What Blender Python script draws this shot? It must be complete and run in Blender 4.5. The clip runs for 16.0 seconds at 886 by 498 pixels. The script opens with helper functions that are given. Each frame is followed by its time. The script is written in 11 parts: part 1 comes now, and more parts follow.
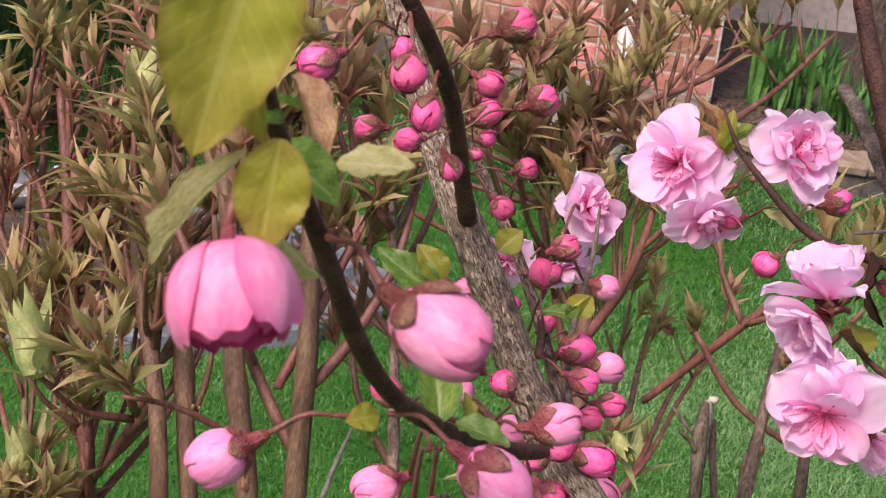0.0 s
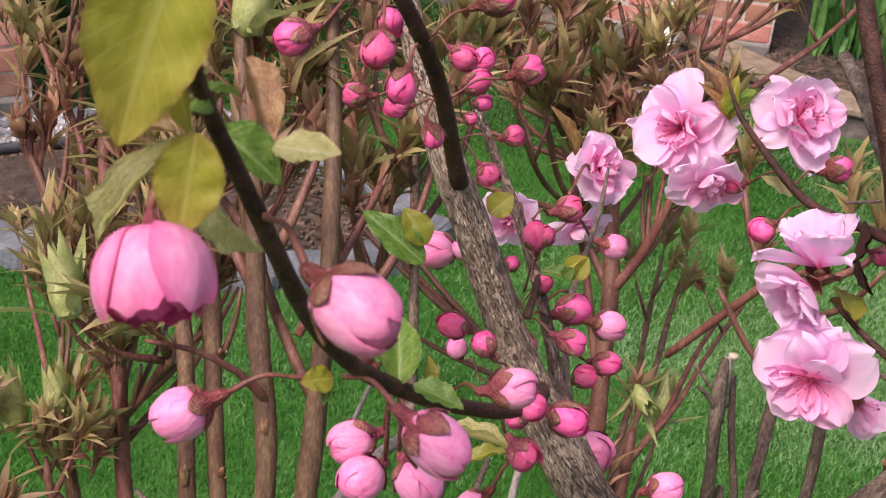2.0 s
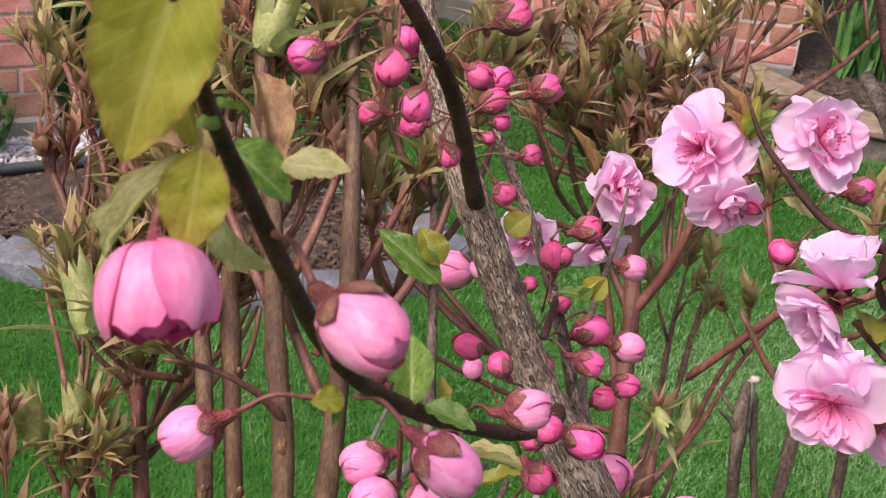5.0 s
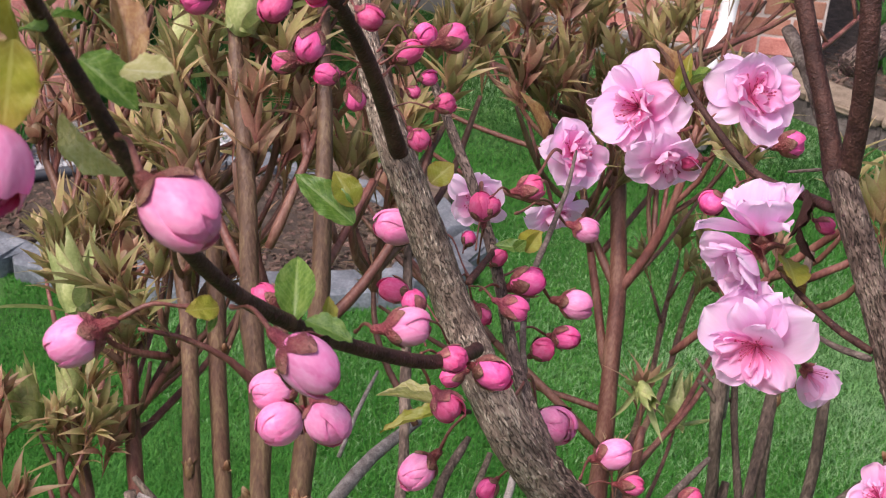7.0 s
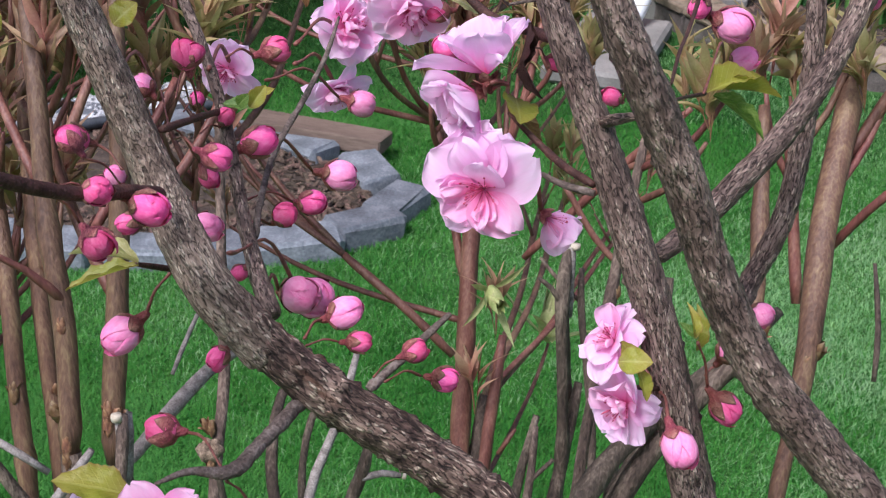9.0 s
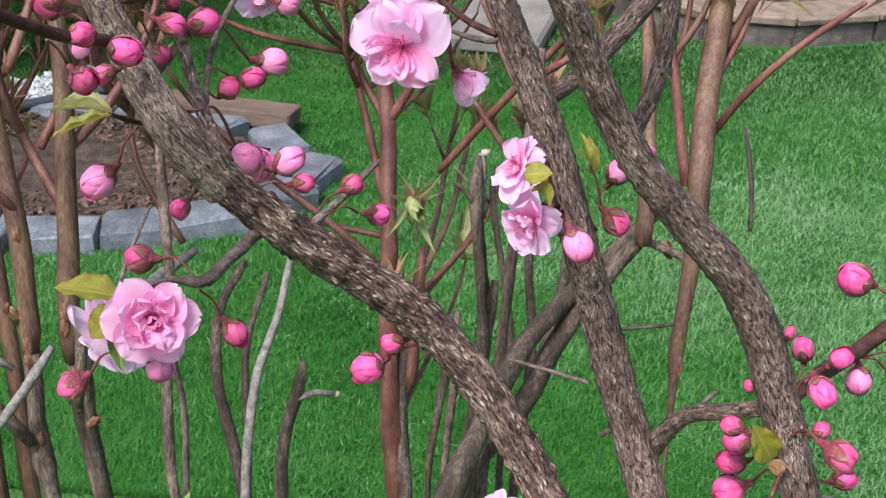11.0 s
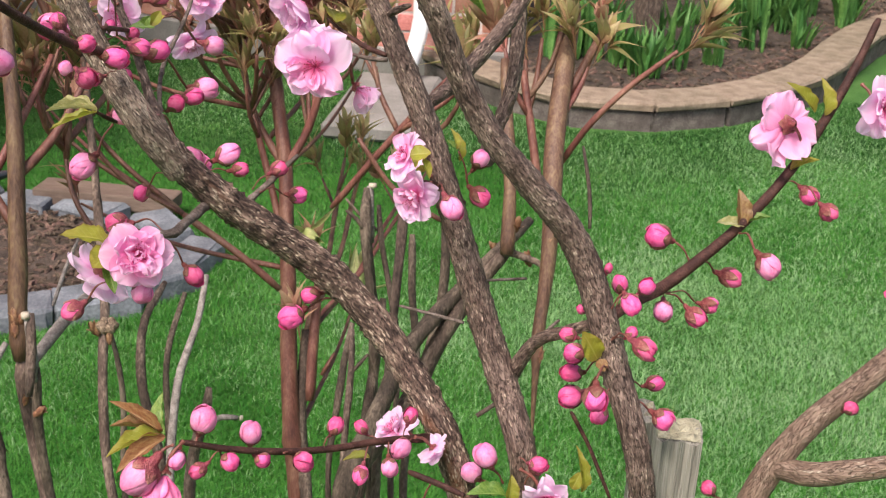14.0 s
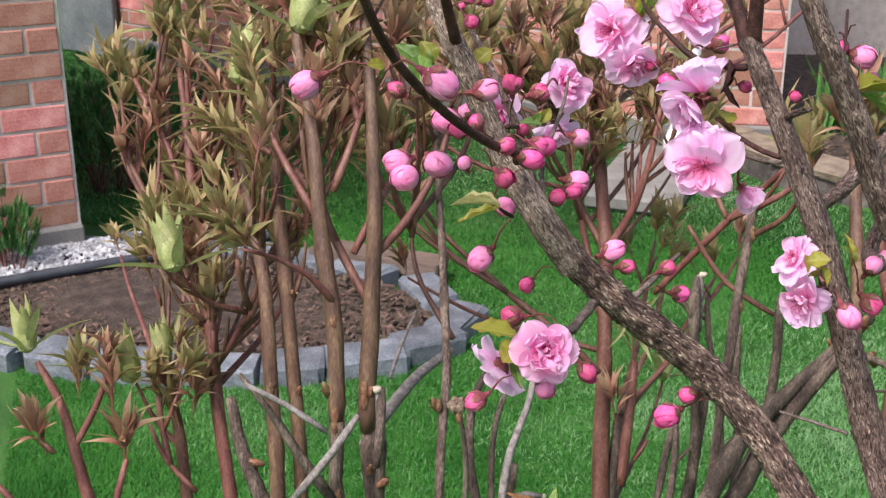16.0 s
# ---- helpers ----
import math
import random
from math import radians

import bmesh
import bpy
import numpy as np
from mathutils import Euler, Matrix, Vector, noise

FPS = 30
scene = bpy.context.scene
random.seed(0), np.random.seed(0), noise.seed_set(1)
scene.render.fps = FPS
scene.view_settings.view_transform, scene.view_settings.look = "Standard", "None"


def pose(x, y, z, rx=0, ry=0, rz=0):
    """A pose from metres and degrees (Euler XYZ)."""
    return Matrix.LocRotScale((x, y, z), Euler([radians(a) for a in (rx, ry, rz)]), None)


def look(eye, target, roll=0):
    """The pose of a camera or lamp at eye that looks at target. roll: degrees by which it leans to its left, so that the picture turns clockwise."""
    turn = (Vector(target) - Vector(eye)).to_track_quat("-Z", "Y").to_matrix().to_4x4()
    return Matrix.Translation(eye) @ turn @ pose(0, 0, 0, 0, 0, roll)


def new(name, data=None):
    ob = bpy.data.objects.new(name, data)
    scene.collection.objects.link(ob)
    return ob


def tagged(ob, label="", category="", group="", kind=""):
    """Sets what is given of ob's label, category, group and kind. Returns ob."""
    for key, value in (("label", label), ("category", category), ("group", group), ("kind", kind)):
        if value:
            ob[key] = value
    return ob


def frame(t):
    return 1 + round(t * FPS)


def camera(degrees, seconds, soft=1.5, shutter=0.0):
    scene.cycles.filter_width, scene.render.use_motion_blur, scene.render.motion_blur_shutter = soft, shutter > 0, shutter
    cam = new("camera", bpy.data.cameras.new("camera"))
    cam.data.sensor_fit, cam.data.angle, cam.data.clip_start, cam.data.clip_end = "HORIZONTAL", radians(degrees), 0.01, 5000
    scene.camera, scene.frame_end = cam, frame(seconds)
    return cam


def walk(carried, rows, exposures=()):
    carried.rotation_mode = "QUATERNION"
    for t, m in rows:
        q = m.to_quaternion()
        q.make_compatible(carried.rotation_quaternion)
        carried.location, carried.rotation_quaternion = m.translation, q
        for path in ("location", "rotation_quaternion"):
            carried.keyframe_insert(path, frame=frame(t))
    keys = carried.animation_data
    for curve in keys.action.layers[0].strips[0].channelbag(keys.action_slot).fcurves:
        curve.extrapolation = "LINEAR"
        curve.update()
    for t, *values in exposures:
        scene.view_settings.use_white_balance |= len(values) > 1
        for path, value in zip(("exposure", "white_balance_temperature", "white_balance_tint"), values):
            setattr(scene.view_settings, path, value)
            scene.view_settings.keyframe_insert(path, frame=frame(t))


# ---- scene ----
cam = camera(40.07, 16.0, soft=1.1)
PATH = [
    (0, (-0.0953, 0.1307, 1.2604), (-0.2118, 1.0407, 0.8627), 4.94),
    (0.5, (-0.0890, 0.1303, 1.2629), (-0.2279, 1.0234, 0.8350), 5.49),
    (1, (-0.0826, 0.1293, 1.2658), (-0.2251, 1.0121, 0.8182), 5.73),
    (1.5, (-0.0815, 0.1281, 1.2683), (-0.2271, 1.0101, 0.8201), 5.41),
    (2, (-0.0821, 0.1276, 1.2681), (-0.2352, 1.0109, 0.8249), 5.07),
    (2.5, (-0.0810, 0.1286, 1.2675), (-0.2387, 1.0122, 0.8266), 4.82),
    (3, (-0.0834, 0.1285, 1.2672), (-0.2434, 1.0124, 0.8278), 4.98),
    (3.2, (-0.0843, 0.1276, 1.2676), (-0.2451, 1.0126, 0.8307), 5.05),
    (5.3, (-0.0791, 0.1300, 1.2672), (-0.2554, 1.0157, 0.8378), 4.74),
    (5.5, (-0.0762, 0.1304, 1.2661), (-0.2541, 1.0153, 0.8357), 4.64),
    (6, (-0.0717, 0.1286, 1.2653), (-0.2603, 1.0123, 0.8370), 4.16),
    (6.5, (-0.0646, 0.1240, 1.2647), (-0.2633, 1.0074, 0.8403), 3.72),
    (7, (-0.0551, 0.1204, 1.2624), (-0.2545, 1.0019, 0.8342), 3.32),
    (7.5, (-0.0372, 0.1196, 1.2560), (-0.2343, 1.0026, 0.8302), 2.25),
    (8, (-0.0245, 0.1228, 1.2480), (-0.2118, 1.0060, 0.8181), 1.87),
    (8.5, (-0.0108, 0.1315, 1.2391), (-0.1848, 1.0105, 0.7952), 1.70),
    (9, (-0.0019, 0.1354, 1.2354), (-0.1613, 1.0109, 0.7793), 1.70),
    (9.5, (0.0026, 0.1287, 1.2256), (-0.1427, 0.9980, 0.7532), 1.47),
    (9.7, (0.0026, 0.1248, 1.2212), (-0.1365, 0.9908, 0.7409), 1.35),
    (11.8, (0.0040, 0.0331, 1.2331), (-0.0441, 0.9271, 0.7876), 0.27),
    (12, (0.0019, 0.0203, 1.2345), (-0.0351, 0.9190, 0.7976), 0.23),
    (12.5, (0.0000, 0.0000, 1.2335), (0.0000, 0.9055, 0.8091), 0.68),
    (13, (0.0027, -0.0061, 1.2283), (0.0254, 0.8986, 0.8029), 1.42),
    (13.5, (0.0046, -0.0166, 1.2319), (0.0302, 0.8920, 0.8149), 1.96),
    (14, (0.0043, -0.0254, 1.2334), (0.0134, 0.8922, 0.8360), 2.06),
    (14.5, (-0.0069, -0.0279, 1.2365), (-0.0358, 0.8966, 0.8564), 2.15),
    (15, (-0.0214, -0.0264, 1.2399), (-0.1068, 0.8986, 0.8695), 1.84),
    (15.5, (-0.0356, -0.0265, 1.2413), (-0.1821, 0.8947, 0.8807), 0.95),
    (16, (-0.0425, -0.0288, 1.2433), (-0.2358, 0.8877, 0.8931), 0.00),
]
# stops, kelvin and tint of the phone's drifting white balance
BALANCE = [(0.0, 0.55, 6850, 24), (6.5, 0.54, 6650, 22), (8.0, 0.54, 5850, 18), (9.5, 0.65, 5800, 15), (12.0, 0.76, 6250, 11), (14.0, 0.81, 6800, 15), (16.0, 0.73, 6250, 15)]
walk(cam, [(t, look(eye, target, roll)) for t, eye, target, roll in PATH], BALANCE)
cam.data.dof.use_dof, cam.data.dof.focus_distance, cam.data.dof.aperture_fstop = True, 0.32, 105.0
# ---- light ----
world = bpy.data.worlds.new("overcast_sky")
scene.world = world
world.use_nodes = True
wn = world.node_tree
sky = wn.nodes.new("ShaderNodeTexSky")
sky.sky_type, sky.sun_disc = "NISHITA", False
sky.sun_elevation, sky.sun_rotation = radians(58), radians(208)
sky.air_density, sky.dust_density, sky.ozone_density = 1.0, 4.0, 1.0
wn.links.new(sky.outputs[0], wn.nodes["Background"].inputs[0])
wn.nodes["Background"].inputs[1].default_value = 0.105
sun = new("sun", bpy.data.lights.new("sun", "SUN"))
sun.data.energy, sun.data.angle, sun.data.color = 2.5, radians(20), (1.0, 0.96, 0.9)
sun.matrix_world = look((-1.0, -1.3, 4.0), (0.0, 0.6, 0.6))


# ---- materials ----
def mat(name, stops, scale=40.0, fine=400.0, rough=0.6, bump=0.4, depth=0.0008, trans=0.0, along=None, vary=0.0,
        island=0.0, stretch=(1, 1, 1), spots=None, squiggle=None, across=None, veins=None, grip=0.75, spec=0.5, coat=0.0):
    """Two scales of noise over a ramp of colours; along: tints by the piece's own length; spots: (colour, scale, size)."""
    m = bpy.data.materials.new(name)
    m.use_nodes = True
    nt, ns, lk = m.node_tree, m.node_tree.nodes, m.node_tree.links
    p = ns["Principled BSDF"]
    p.inputs["Roughness"].default_value = rough
    p.inputs["Specular IOR Level"].default_value = spec
    p.inputs["Coat Weight"].default_value = coat
    co = ns.new("ShaderNodeTexCoord")
    mp = ns.new("ShaderNodeMapping")
    mp.inputs["Scale"].default_value = stretch
    lk.new(co.outputs["Object"], mp.inputs[0])
    big, small = ns.new("ShaderNodeTexNoise"), ns.new("ShaderNodeTexNoise")
    for n, s, d in ((big, scale, 4), (small, fine, 3)):
        n.inputs["Scale"].default_value, n.inputs["Detail"].default_value = s, d
        lk.new(mp.outputs[0], n.inputs["Vector"])
    mixn = ns.new("ShaderNodeMix")
    mixn.inputs[0].default_value = 0.4
    lk.new(big.outputs["Fac"], mixn.inputs[2])
    lk.new(small.outputs["Fac"], mixn.inputs[3])
    ramp = ns.new("ShaderNodeValToRGB")
    while len(ramp.color_ramp.elements) < len(stops):
        ramp.color_ramp.elements.new(0.5)
    for i, (e, c) in enumerate(zip(ramp.color_ramp.elements, stops)):
        e.position = 0.32 + 0.36 * i / max(1, len(stops) - 1)
        e.color = (*c, 1)
    lk.new(mixn.outputs[0], ramp.inputs[0])
    col = ramp.outputs[0]

    def blend(fac, a, b, mode="MIX"):
        x = ns.new("ShaderNodeMix")
        x.data_type, x.blend_type = "RGBA", mode
        for v, i in ((fac, 0), (a, 6), (b, 7)):
            if hasattr(v, "links"):
                lk.new(v, x.inputs[i])
            else:
                x.inputs[i].default_value = v if i == 0 else (*v, 1)
        return x.outputs[2]

    if along:
        uv = ns.new("ShaderNodeUVMap")
        sp = ns.new("ShaderNodeSeparateXYZ")
        lk.new(uv.outputs[0], sp.inputs[0])
        r2 = ns.new("ShaderNodeValToRGB")
        while len(r2.color_ramp.elements) < len(along):
            r2.color_ramp.elements.new(0.5)
        for e, (pos, c) in zip(r2.color_ramp.elements, along):
            e.position, e.color = pos, (*c, 1)
        wob = ns.new("ShaderNodeMath")
        wob.operation = "MULTIPLY_ADD"
        lk.new(big.outputs["Fac"], wob.inputs[0])
        wob.inputs[1].default_value = 0.3
        lk.new(sp.outputs["Y"], wob.inputs[2])
        sub = ns.new("ShaderNodeMath")
        sub.operation = "SUBTRACT"
        lk.new(wob.outputs[0], sub.inputs[0])
        sub.inputs[1].default_value = 0.15
        lk.new(sub.outputs[0], r2.inputs[0])
        col = blend(grip, col, r2.outputs[0])
    if spots:
        vor = ns.new("ShaderNodeTexVoronoi")
        vor.inputs["Scale"].default_value = spots[1]
        m2 = ns.new("ShaderNodeMapping")
        m2.inputs["Scale"].default_value = spots[3]
        lk.new(co.outputs["Object"], m2.inputs[0])
        lk.new(m2.outputs[0], vor.inputs["Vector"])
        r3 = ns.new("ShaderNodeMapRange")
        r3.inputs[1].default_value, r3.inputs[2].default_value = spots[2], spots[2] * 0.6
        lk.new(vor.outputs["Distance"], r3.inputs[0])
        col = blend(r3.outputs[0], col, spots[0])
    relief = mixn.outputs[0]

    def lift(fac, amount):
        x = ns.new("ShaderNodeMath")
        x.operation = "MULTIPLY_ADD"
        lk.new(fac, x.inputs[0])
        x.inputs[1].default_value = amount
        lk.new(relief, x.inputs[2])
        return x.outputs[0]

    if spots:
        relief = lift(r3.outputs[0], 0.5)
    if squiggle:
        wav = ns.new("ShaderNodeTexNoise")
        wav.inputs["Scale"].default_value, wav.inputs["Detail"].default_value = squiggle[1], 1.5
        wav.inputs["Distortion"].default_value = 0.6
        m3 = ns.new("ShaderNodeMapping")
        m3.inputs["Scale"].default_value = squiggle[3]
        lk.new(co.outputs["Object"], m3.inputs[0])
        lk.new(m3.outputs[0], wav.inputs["Vector"])
        d1, d2, r4 = ns.new("ShaderNodeMath"), ns.new("ShaderNodeMath"), ns.new("ShaderNodeMapRange")
        d1.operation, d2.operation = "SUBTRACT", "ABSOLUTE"
        d1.inputs[1].default_value = 0.52
        lk.new(wav.outputs["Fac"], d1.inputs[0])
        lk.new(d1.outputs[0], d2.inputs[0])
        r4.inputs[1].default_value, r4.inputs[2].default_value = squiggle[2], squiggle[2] * 0.35
        lk.new(d2.outputs[0], r4.inputs[0])
        patch = ns.new("ShaderNodeMapRange")
        patch.inputs[1].default_value, patch.inputs[2].default_value = 0.38, 0.58
        lk.new(small.outputs["Fac"], patch.inputs[0])
        both = ns.new("ShaderNodeMath")
        both.operation = "MULTIPLY"
        lk.new(r4.outputs[0], both.inputs[0])
        lk.new(patch.outputs[0], both.inputs[1])
        col = blend(both.outputs[0], col, squiggle[0])
        relief = lift(both.outputs[0], 0.8)
    if across:
        u1 = ns.new("ShaderNodeUVMap")
        s1 = ns.new("ShaderNodeSeparateXYZ")
        lk.new(u1.outputs[0], s1.inputs[0])
        c1, c2, c3 = ns.new("ShaderNodeMath"), ns.new("ShaderNodeMath"), ns.new("ShaderNodeMapRange")
        c1.operation, c2.operation = "SUBTRACT", "ABSOLUTE"
        c1.inputs[1].default_value = 0.5
        lk.new(s1.outputs["X"], c1.inputs[0])
        lk.new(c1.outputs[0], c2.inputs[0])
        c3.inputs[1].default_value, c3.inputs[2].default_value, c3.inputs[4].default_value = across[1], 0.5, across[2]
        lk.new(c2.outputs[0], c3.inputs[0])
        col = blend(c3.outputs[0], col, across[0])
    if veins:
        u2 = ns.new("ShaderNodeUVMap")
        s2 = ns.new("ShaderNodeSeparateXYZ")
        lk.new(u2.outputs[0], s2.inputs[0])

        def calc(op, a, c, e=None):
            x = ns.new("ShaderNodeMath")
            x.operation = op
            for i, v in enumerate((a, c, e)):
                if hasattr(v, "links"):
                    lk.new(v, x.inputs[i])
                elif v is not None:
                    x.inputs[i].default_value = v
            return x.outputs[0]

        off = calc("ABSOLUTE", calc("SUBTRACT", s2.outputs["X"], 0.5), 0.0)
        rib = calc("LESS_THAN", off, 0.035)
        tooth = calc("FRACT", calc("MULTIPLY", calc("MULTIPLY_ADD", off, -0.55, s2.outputs["Y"]), veins[1]), 0.0)
        line = calc("MAXIMUM", calc("MULTIPLY", calc("LESS_THAN", tooth, 0.12), 0.55), rib)
        col = blend(calc("MULTIPLY", line, 0.6), col, veins[0])
        relief = lift(line, -0.5)
    if vary or island:
        if island:
            src = ns.new("ShaderNodeNewGeometry").outputs["Random Per Island"]
        else:
            src = ns.new("ShaderNodeObjectInfo").outputs["Random"]
        hs = ns.new("ShaderNodeHueSaturation")
        mr = ns.new("ShaderNodeMapRange")
        a = vary or island
        mr.inputs[3].default_value, mr.inputs[4].default_value = 1 - a, 1 + a
        lk.new(src, mr.inputs[0])
        lk.new(mr.outputs[0], hs.inputs["Value"])
        mh = ns.new("ShaderNodeMapRange")
        mh.inputs[3].default_value, mh.inputs[4].default_value = 0.5 + a * 0.05, 0.5 - a * 0.05
        lk.new(src, mh.inputs[0])
        lk.new(mh.outputs[0], hs.inputs["Hue"])
        lk.new(col, hs.inputs["Color"])
        col = hs.outputs[0]
    lk.new(col, p.inputs["Base Color"])
    bp = ns.new("ShaderNodeBump")
    bp.inputs["Strength"].default_value, bp.inputs["Distance"].default_value = bump, depth
    lk.new(relief, bp.inputs["Height"])
    lk.new(bp.outputs[0], p.inputs["Normal"])
    if trans:
        tr, mx = ns.new("ShaderNodeBsdfTranslucent"), ns.new("ShaderNodeMixShader")
        lk.new(col, tr.inputs[0])
        lk.new(bp.outputs[0], tr.inputs["Normal"])
        mx.inputs[0].default_value = trans
        lk.new(p.outputs[0], mx.inputs[1])
        lk.new(tr.outputs[0], mx.inputs[2])
        lk.new(mx.outputs[0], ns["Material Output"].inputs[0])
    return m




def bark(name, ground, fleck, crack, scale, amount, slab, rough=0.7, worn=0.0):
    """Scaly bark in the stem's own coordinates: dark splits, a mottled ground and pale raised flakes that lie along the stem."""
    m = bpy.data.materials.new(name)
    m.use_nodes = True
    ns, lk = m.node_tree.nodes, m.node_tree.links
    p = ns["Principled BSDF"]
    p.inputs["Roughness"].default_value, p.inputs["Specular IOR Level"].default_value = rough, 0.3
    at = ns.new("ShaderNodeAttribute")
    at.attribute_name = "stem"

    def tex(kind, size, stretch, detail=3.0):
        mp = ns.new("ShaderNodeMapping")
        mp.inputs["Scale"].default_value = (1, 1, stretch)
        lk.new(at.outputs["Vector"], mp.inputs[0])
        t = ns.new(kind)
        t.inputs["Scale"].default_value = size
        if kind == "ShaderNodeTexNoise":
            t.inputs["Detail"].default_value = detail
            t.inputs["Distortion"].default_value = 0.5
        lk.new(mp.outputs[0], t.inputs["Vector"])
        return t

    def span(value, lo, hi, a=0.0, b=1.0):
        r = ns.new("ShaderNodeMapRange")
        for i, v in zip((1, 2, 3, 4), (lo, hi, a, b)):
            r.inputs[i].default_value = v
        lk.new(value, r.inputs[0])
        return r.outputs[0]

    def calc(op, a, b):
        x = ns.new("ShaderNodeMath")
        x.operation = op
        for i, v in enumerate((a, b)):
            if hasattr(v, "links"):
                lk.new(v, x.inputs[i])
            else:
                x.inputs[i].default_value = v
        return x.outputs[0]

    def blend(fac, a, b):
        x = ns.new("ShaderNodeMix")
        x.data_type = "RGBA"
        lk.new(fac, x.inputs[0])
        for v, i in ((a, 6), (b, 7)):
            if hasattr(v, "links"):
                lk.new(v, x.inputs[i])
            else:
                x.inputs[i].default_value = (*v, 1)
        return x.outputs[2]

    wide, grain = tex("ShaderNodeTexNoise", scale * 0.12, 0.6, 3), tex("ShaderNodeTexNoise", scale * 0.7, 0.35, 4)
    ramp = ns.new("ShaderNodeValToRGB")
    while len(ramp.color_ramp.elements) < len(ground):
        ramp.color_ramp.elements.new(0.5)
    for i, (e, c) in enumerate(zip(ramp.color_ramp.elements, ground)):
        e.position, e.color = 0.39 + 0.23 * i / (len(ground) - 1), (*c, 1)
    lk.new(calc("ADD", calc("MULTIPLY", wide.outputs["Fac"], 0.4), calc("MULTIPLY", grain.outputs["Fac"], 0.6)), ramp.inputs[0])
    split = tex("ShaderNodeTexNoise", scale * 0.80, 0.30, 2.0)
    gap = span(calc("ABSOLUTE", calc("SUBTRACT", split.outputs["Fac"], 0.5), 0.0), 0.035, 0.008)
    cells = tex("ShaderNodeTexVoronoi", scale, 0.30)
    chosen = calc("MULTIPLY", span(cells.outputs["Distance"], 0.46, 0.30), span(calc("ADD", grain.outputs["Fac"], calc("MULTIPLY", wide.outputs["Fac"], 0.5)), 0.93 - amount, 1.0 - amount))
    col = blend(calc("MULTIPLY", gap, 0.8), ramp.outputs[0], crack)
    if worn:
        strip = tex("ShaderNodeTexNoise", scale * 0.09, 0.15, 2)
        col = blend(span(strip.outputs["Fac"], 0.60, 0.70, 0.0, worn), col, (0.24, 0.105, 0.055))
    tone = blend(span(cells.outputs["Color"], 0.45, 0.9), fleck, slab)
    col = blend(chosen, col, tone)
    lk.new(col, p.inputs["Base Color"])
    height = calc("ADD", calc("SUBTRACT", calc("MULTIPLY", chosen, 0.55), calc("MULTIPLY", gap, 0.9)), grain.outputs["Fac"])
    bp = ns.new("ShaderNodeBump")
    bp.inputs["Strength"].default_value, bp.inputs["Distance"].default_value = 1.0, 0.0009
    lk.new(height, bp.inputs["Height"])
    lk.new(bp.outputs[0], p.inputs["Normal"])
    return m


BARK = bark("grey_brown_bark", [(0.072, 0.045, 0.036), (0.170, 0.115, 0.092), (0.28, 0.20, 0.162)], (0.54, 0.42, 0.33), (0.020, 0.012, 0.010), 1500, 0.165, (0.34, 0.24, 0.185), 0.55)
BARK_ROUGH = bark("flaking_bark", [(0.042, 0.025, 0.019), (0.155, 0.100, 0.077), (0.32, 0.225, 0.172)], (0.64, 0.51, 0.39), (0.010, 0.006, 0.005), 1250, 0.215, (0.34, 0.215, 0.16), 0.75, 0.7)
BARK_TAN = bark("tan_grey_bark", [(0.12, 0.082, 0.061), (0.26, 0.188, 0.142), (0.40, 0.31, 0.235)], (0.66, 0.54, 0.42), (0.036, 0.023, 0.018), 1600, 0.21, (0.41, 0.31, 0.24), 0.75)
BARK_SMOOTH = bark("brown_smooth_bark", [(0.15, 0.095, 0.068), (0.22, 0.148, 0.108), (0.30, 0.215, 0.16)], (0.56, 0.46, 0.36), (0.14, 0.09, 0.066), 1300, 0.10, (0.38, 0.28, 0.21), 0.6)
TWIG = mat("dark_twig_bark", [(0.022, 0.009, 0.008), (0.055, 0.023, 0.018), (0.12, 0.055, 0.043)], 220, 1600, 0.6, 0.8, 0.0012, spec=0.25,
           spots=((0.16, 0.09, 0.07), 420, 0.12, (1, 1, 1)))
GREYTWIG = mat("weathered_grey_twig", [(0.10, 0.083, 0.075), (0.24, 0.21, 0.19), (0.42, 0.38, 0.35)], 300, 1500, 0.85, 0.9, 0.0008, spec=0.25)
DEADTWIG = mat("grey_brown_dead_twig", [(0.045, 0.032, 0.026), (0.125, 0.095, 0.080), (0.27, 0.22, 0.19)], 300, 1500, 0.85, 1.0, 0.0010, spec=0.25)
PEDICEL = mat("red_brown_stalk", [(0.09, 0.026, 0.02), (0.19, 0.06, 0.045), (0.28, 0.11, 0.08)], 400, 2000, 0.5, 0.3, 0.0002)
CALYX = mat("wine_red_calyx", [(0.10, 0.010, 0.018), (0.25, 0.045, 0.055), (0.42, 0.19, 0.15)], 2.6, 9, 0.5, 0.9, 0.0016, vary=0.3, spec=0.4, grip=0.45,
            along=[(0.0, (0.22, 0.055, 0.045)), (0.45, (0.19, 0.022, 0.034)), (0.72, (0.27, 0.09, 0.07)), (1.0, (0.46, 0.31, 0.20))], across=((0.14, 0.014, 0.026), 0.26, 0.7))
BUD_DEEP = mat("deep_pink_bud_petal", [(0.70, 0.035, 0.18), (0.84, 0.11, 0.32), (0.92, 0.30, 0.52)], 1.4, 5, 0.45, 0.3, 0.0008, stretch=(1.3, 1.3, 0.7), spec=0.3, grip=0.5, trans=0.12,
               along=[(0.0, (0.86, 0.19, 0.41)), (0.6, (0.86, 0.15, 0.37)), (1.0, (0.72, 0.05, 0.22))], vary=0.16, across=((0.58, 0.02, 0.14), 0.28, 0.8))
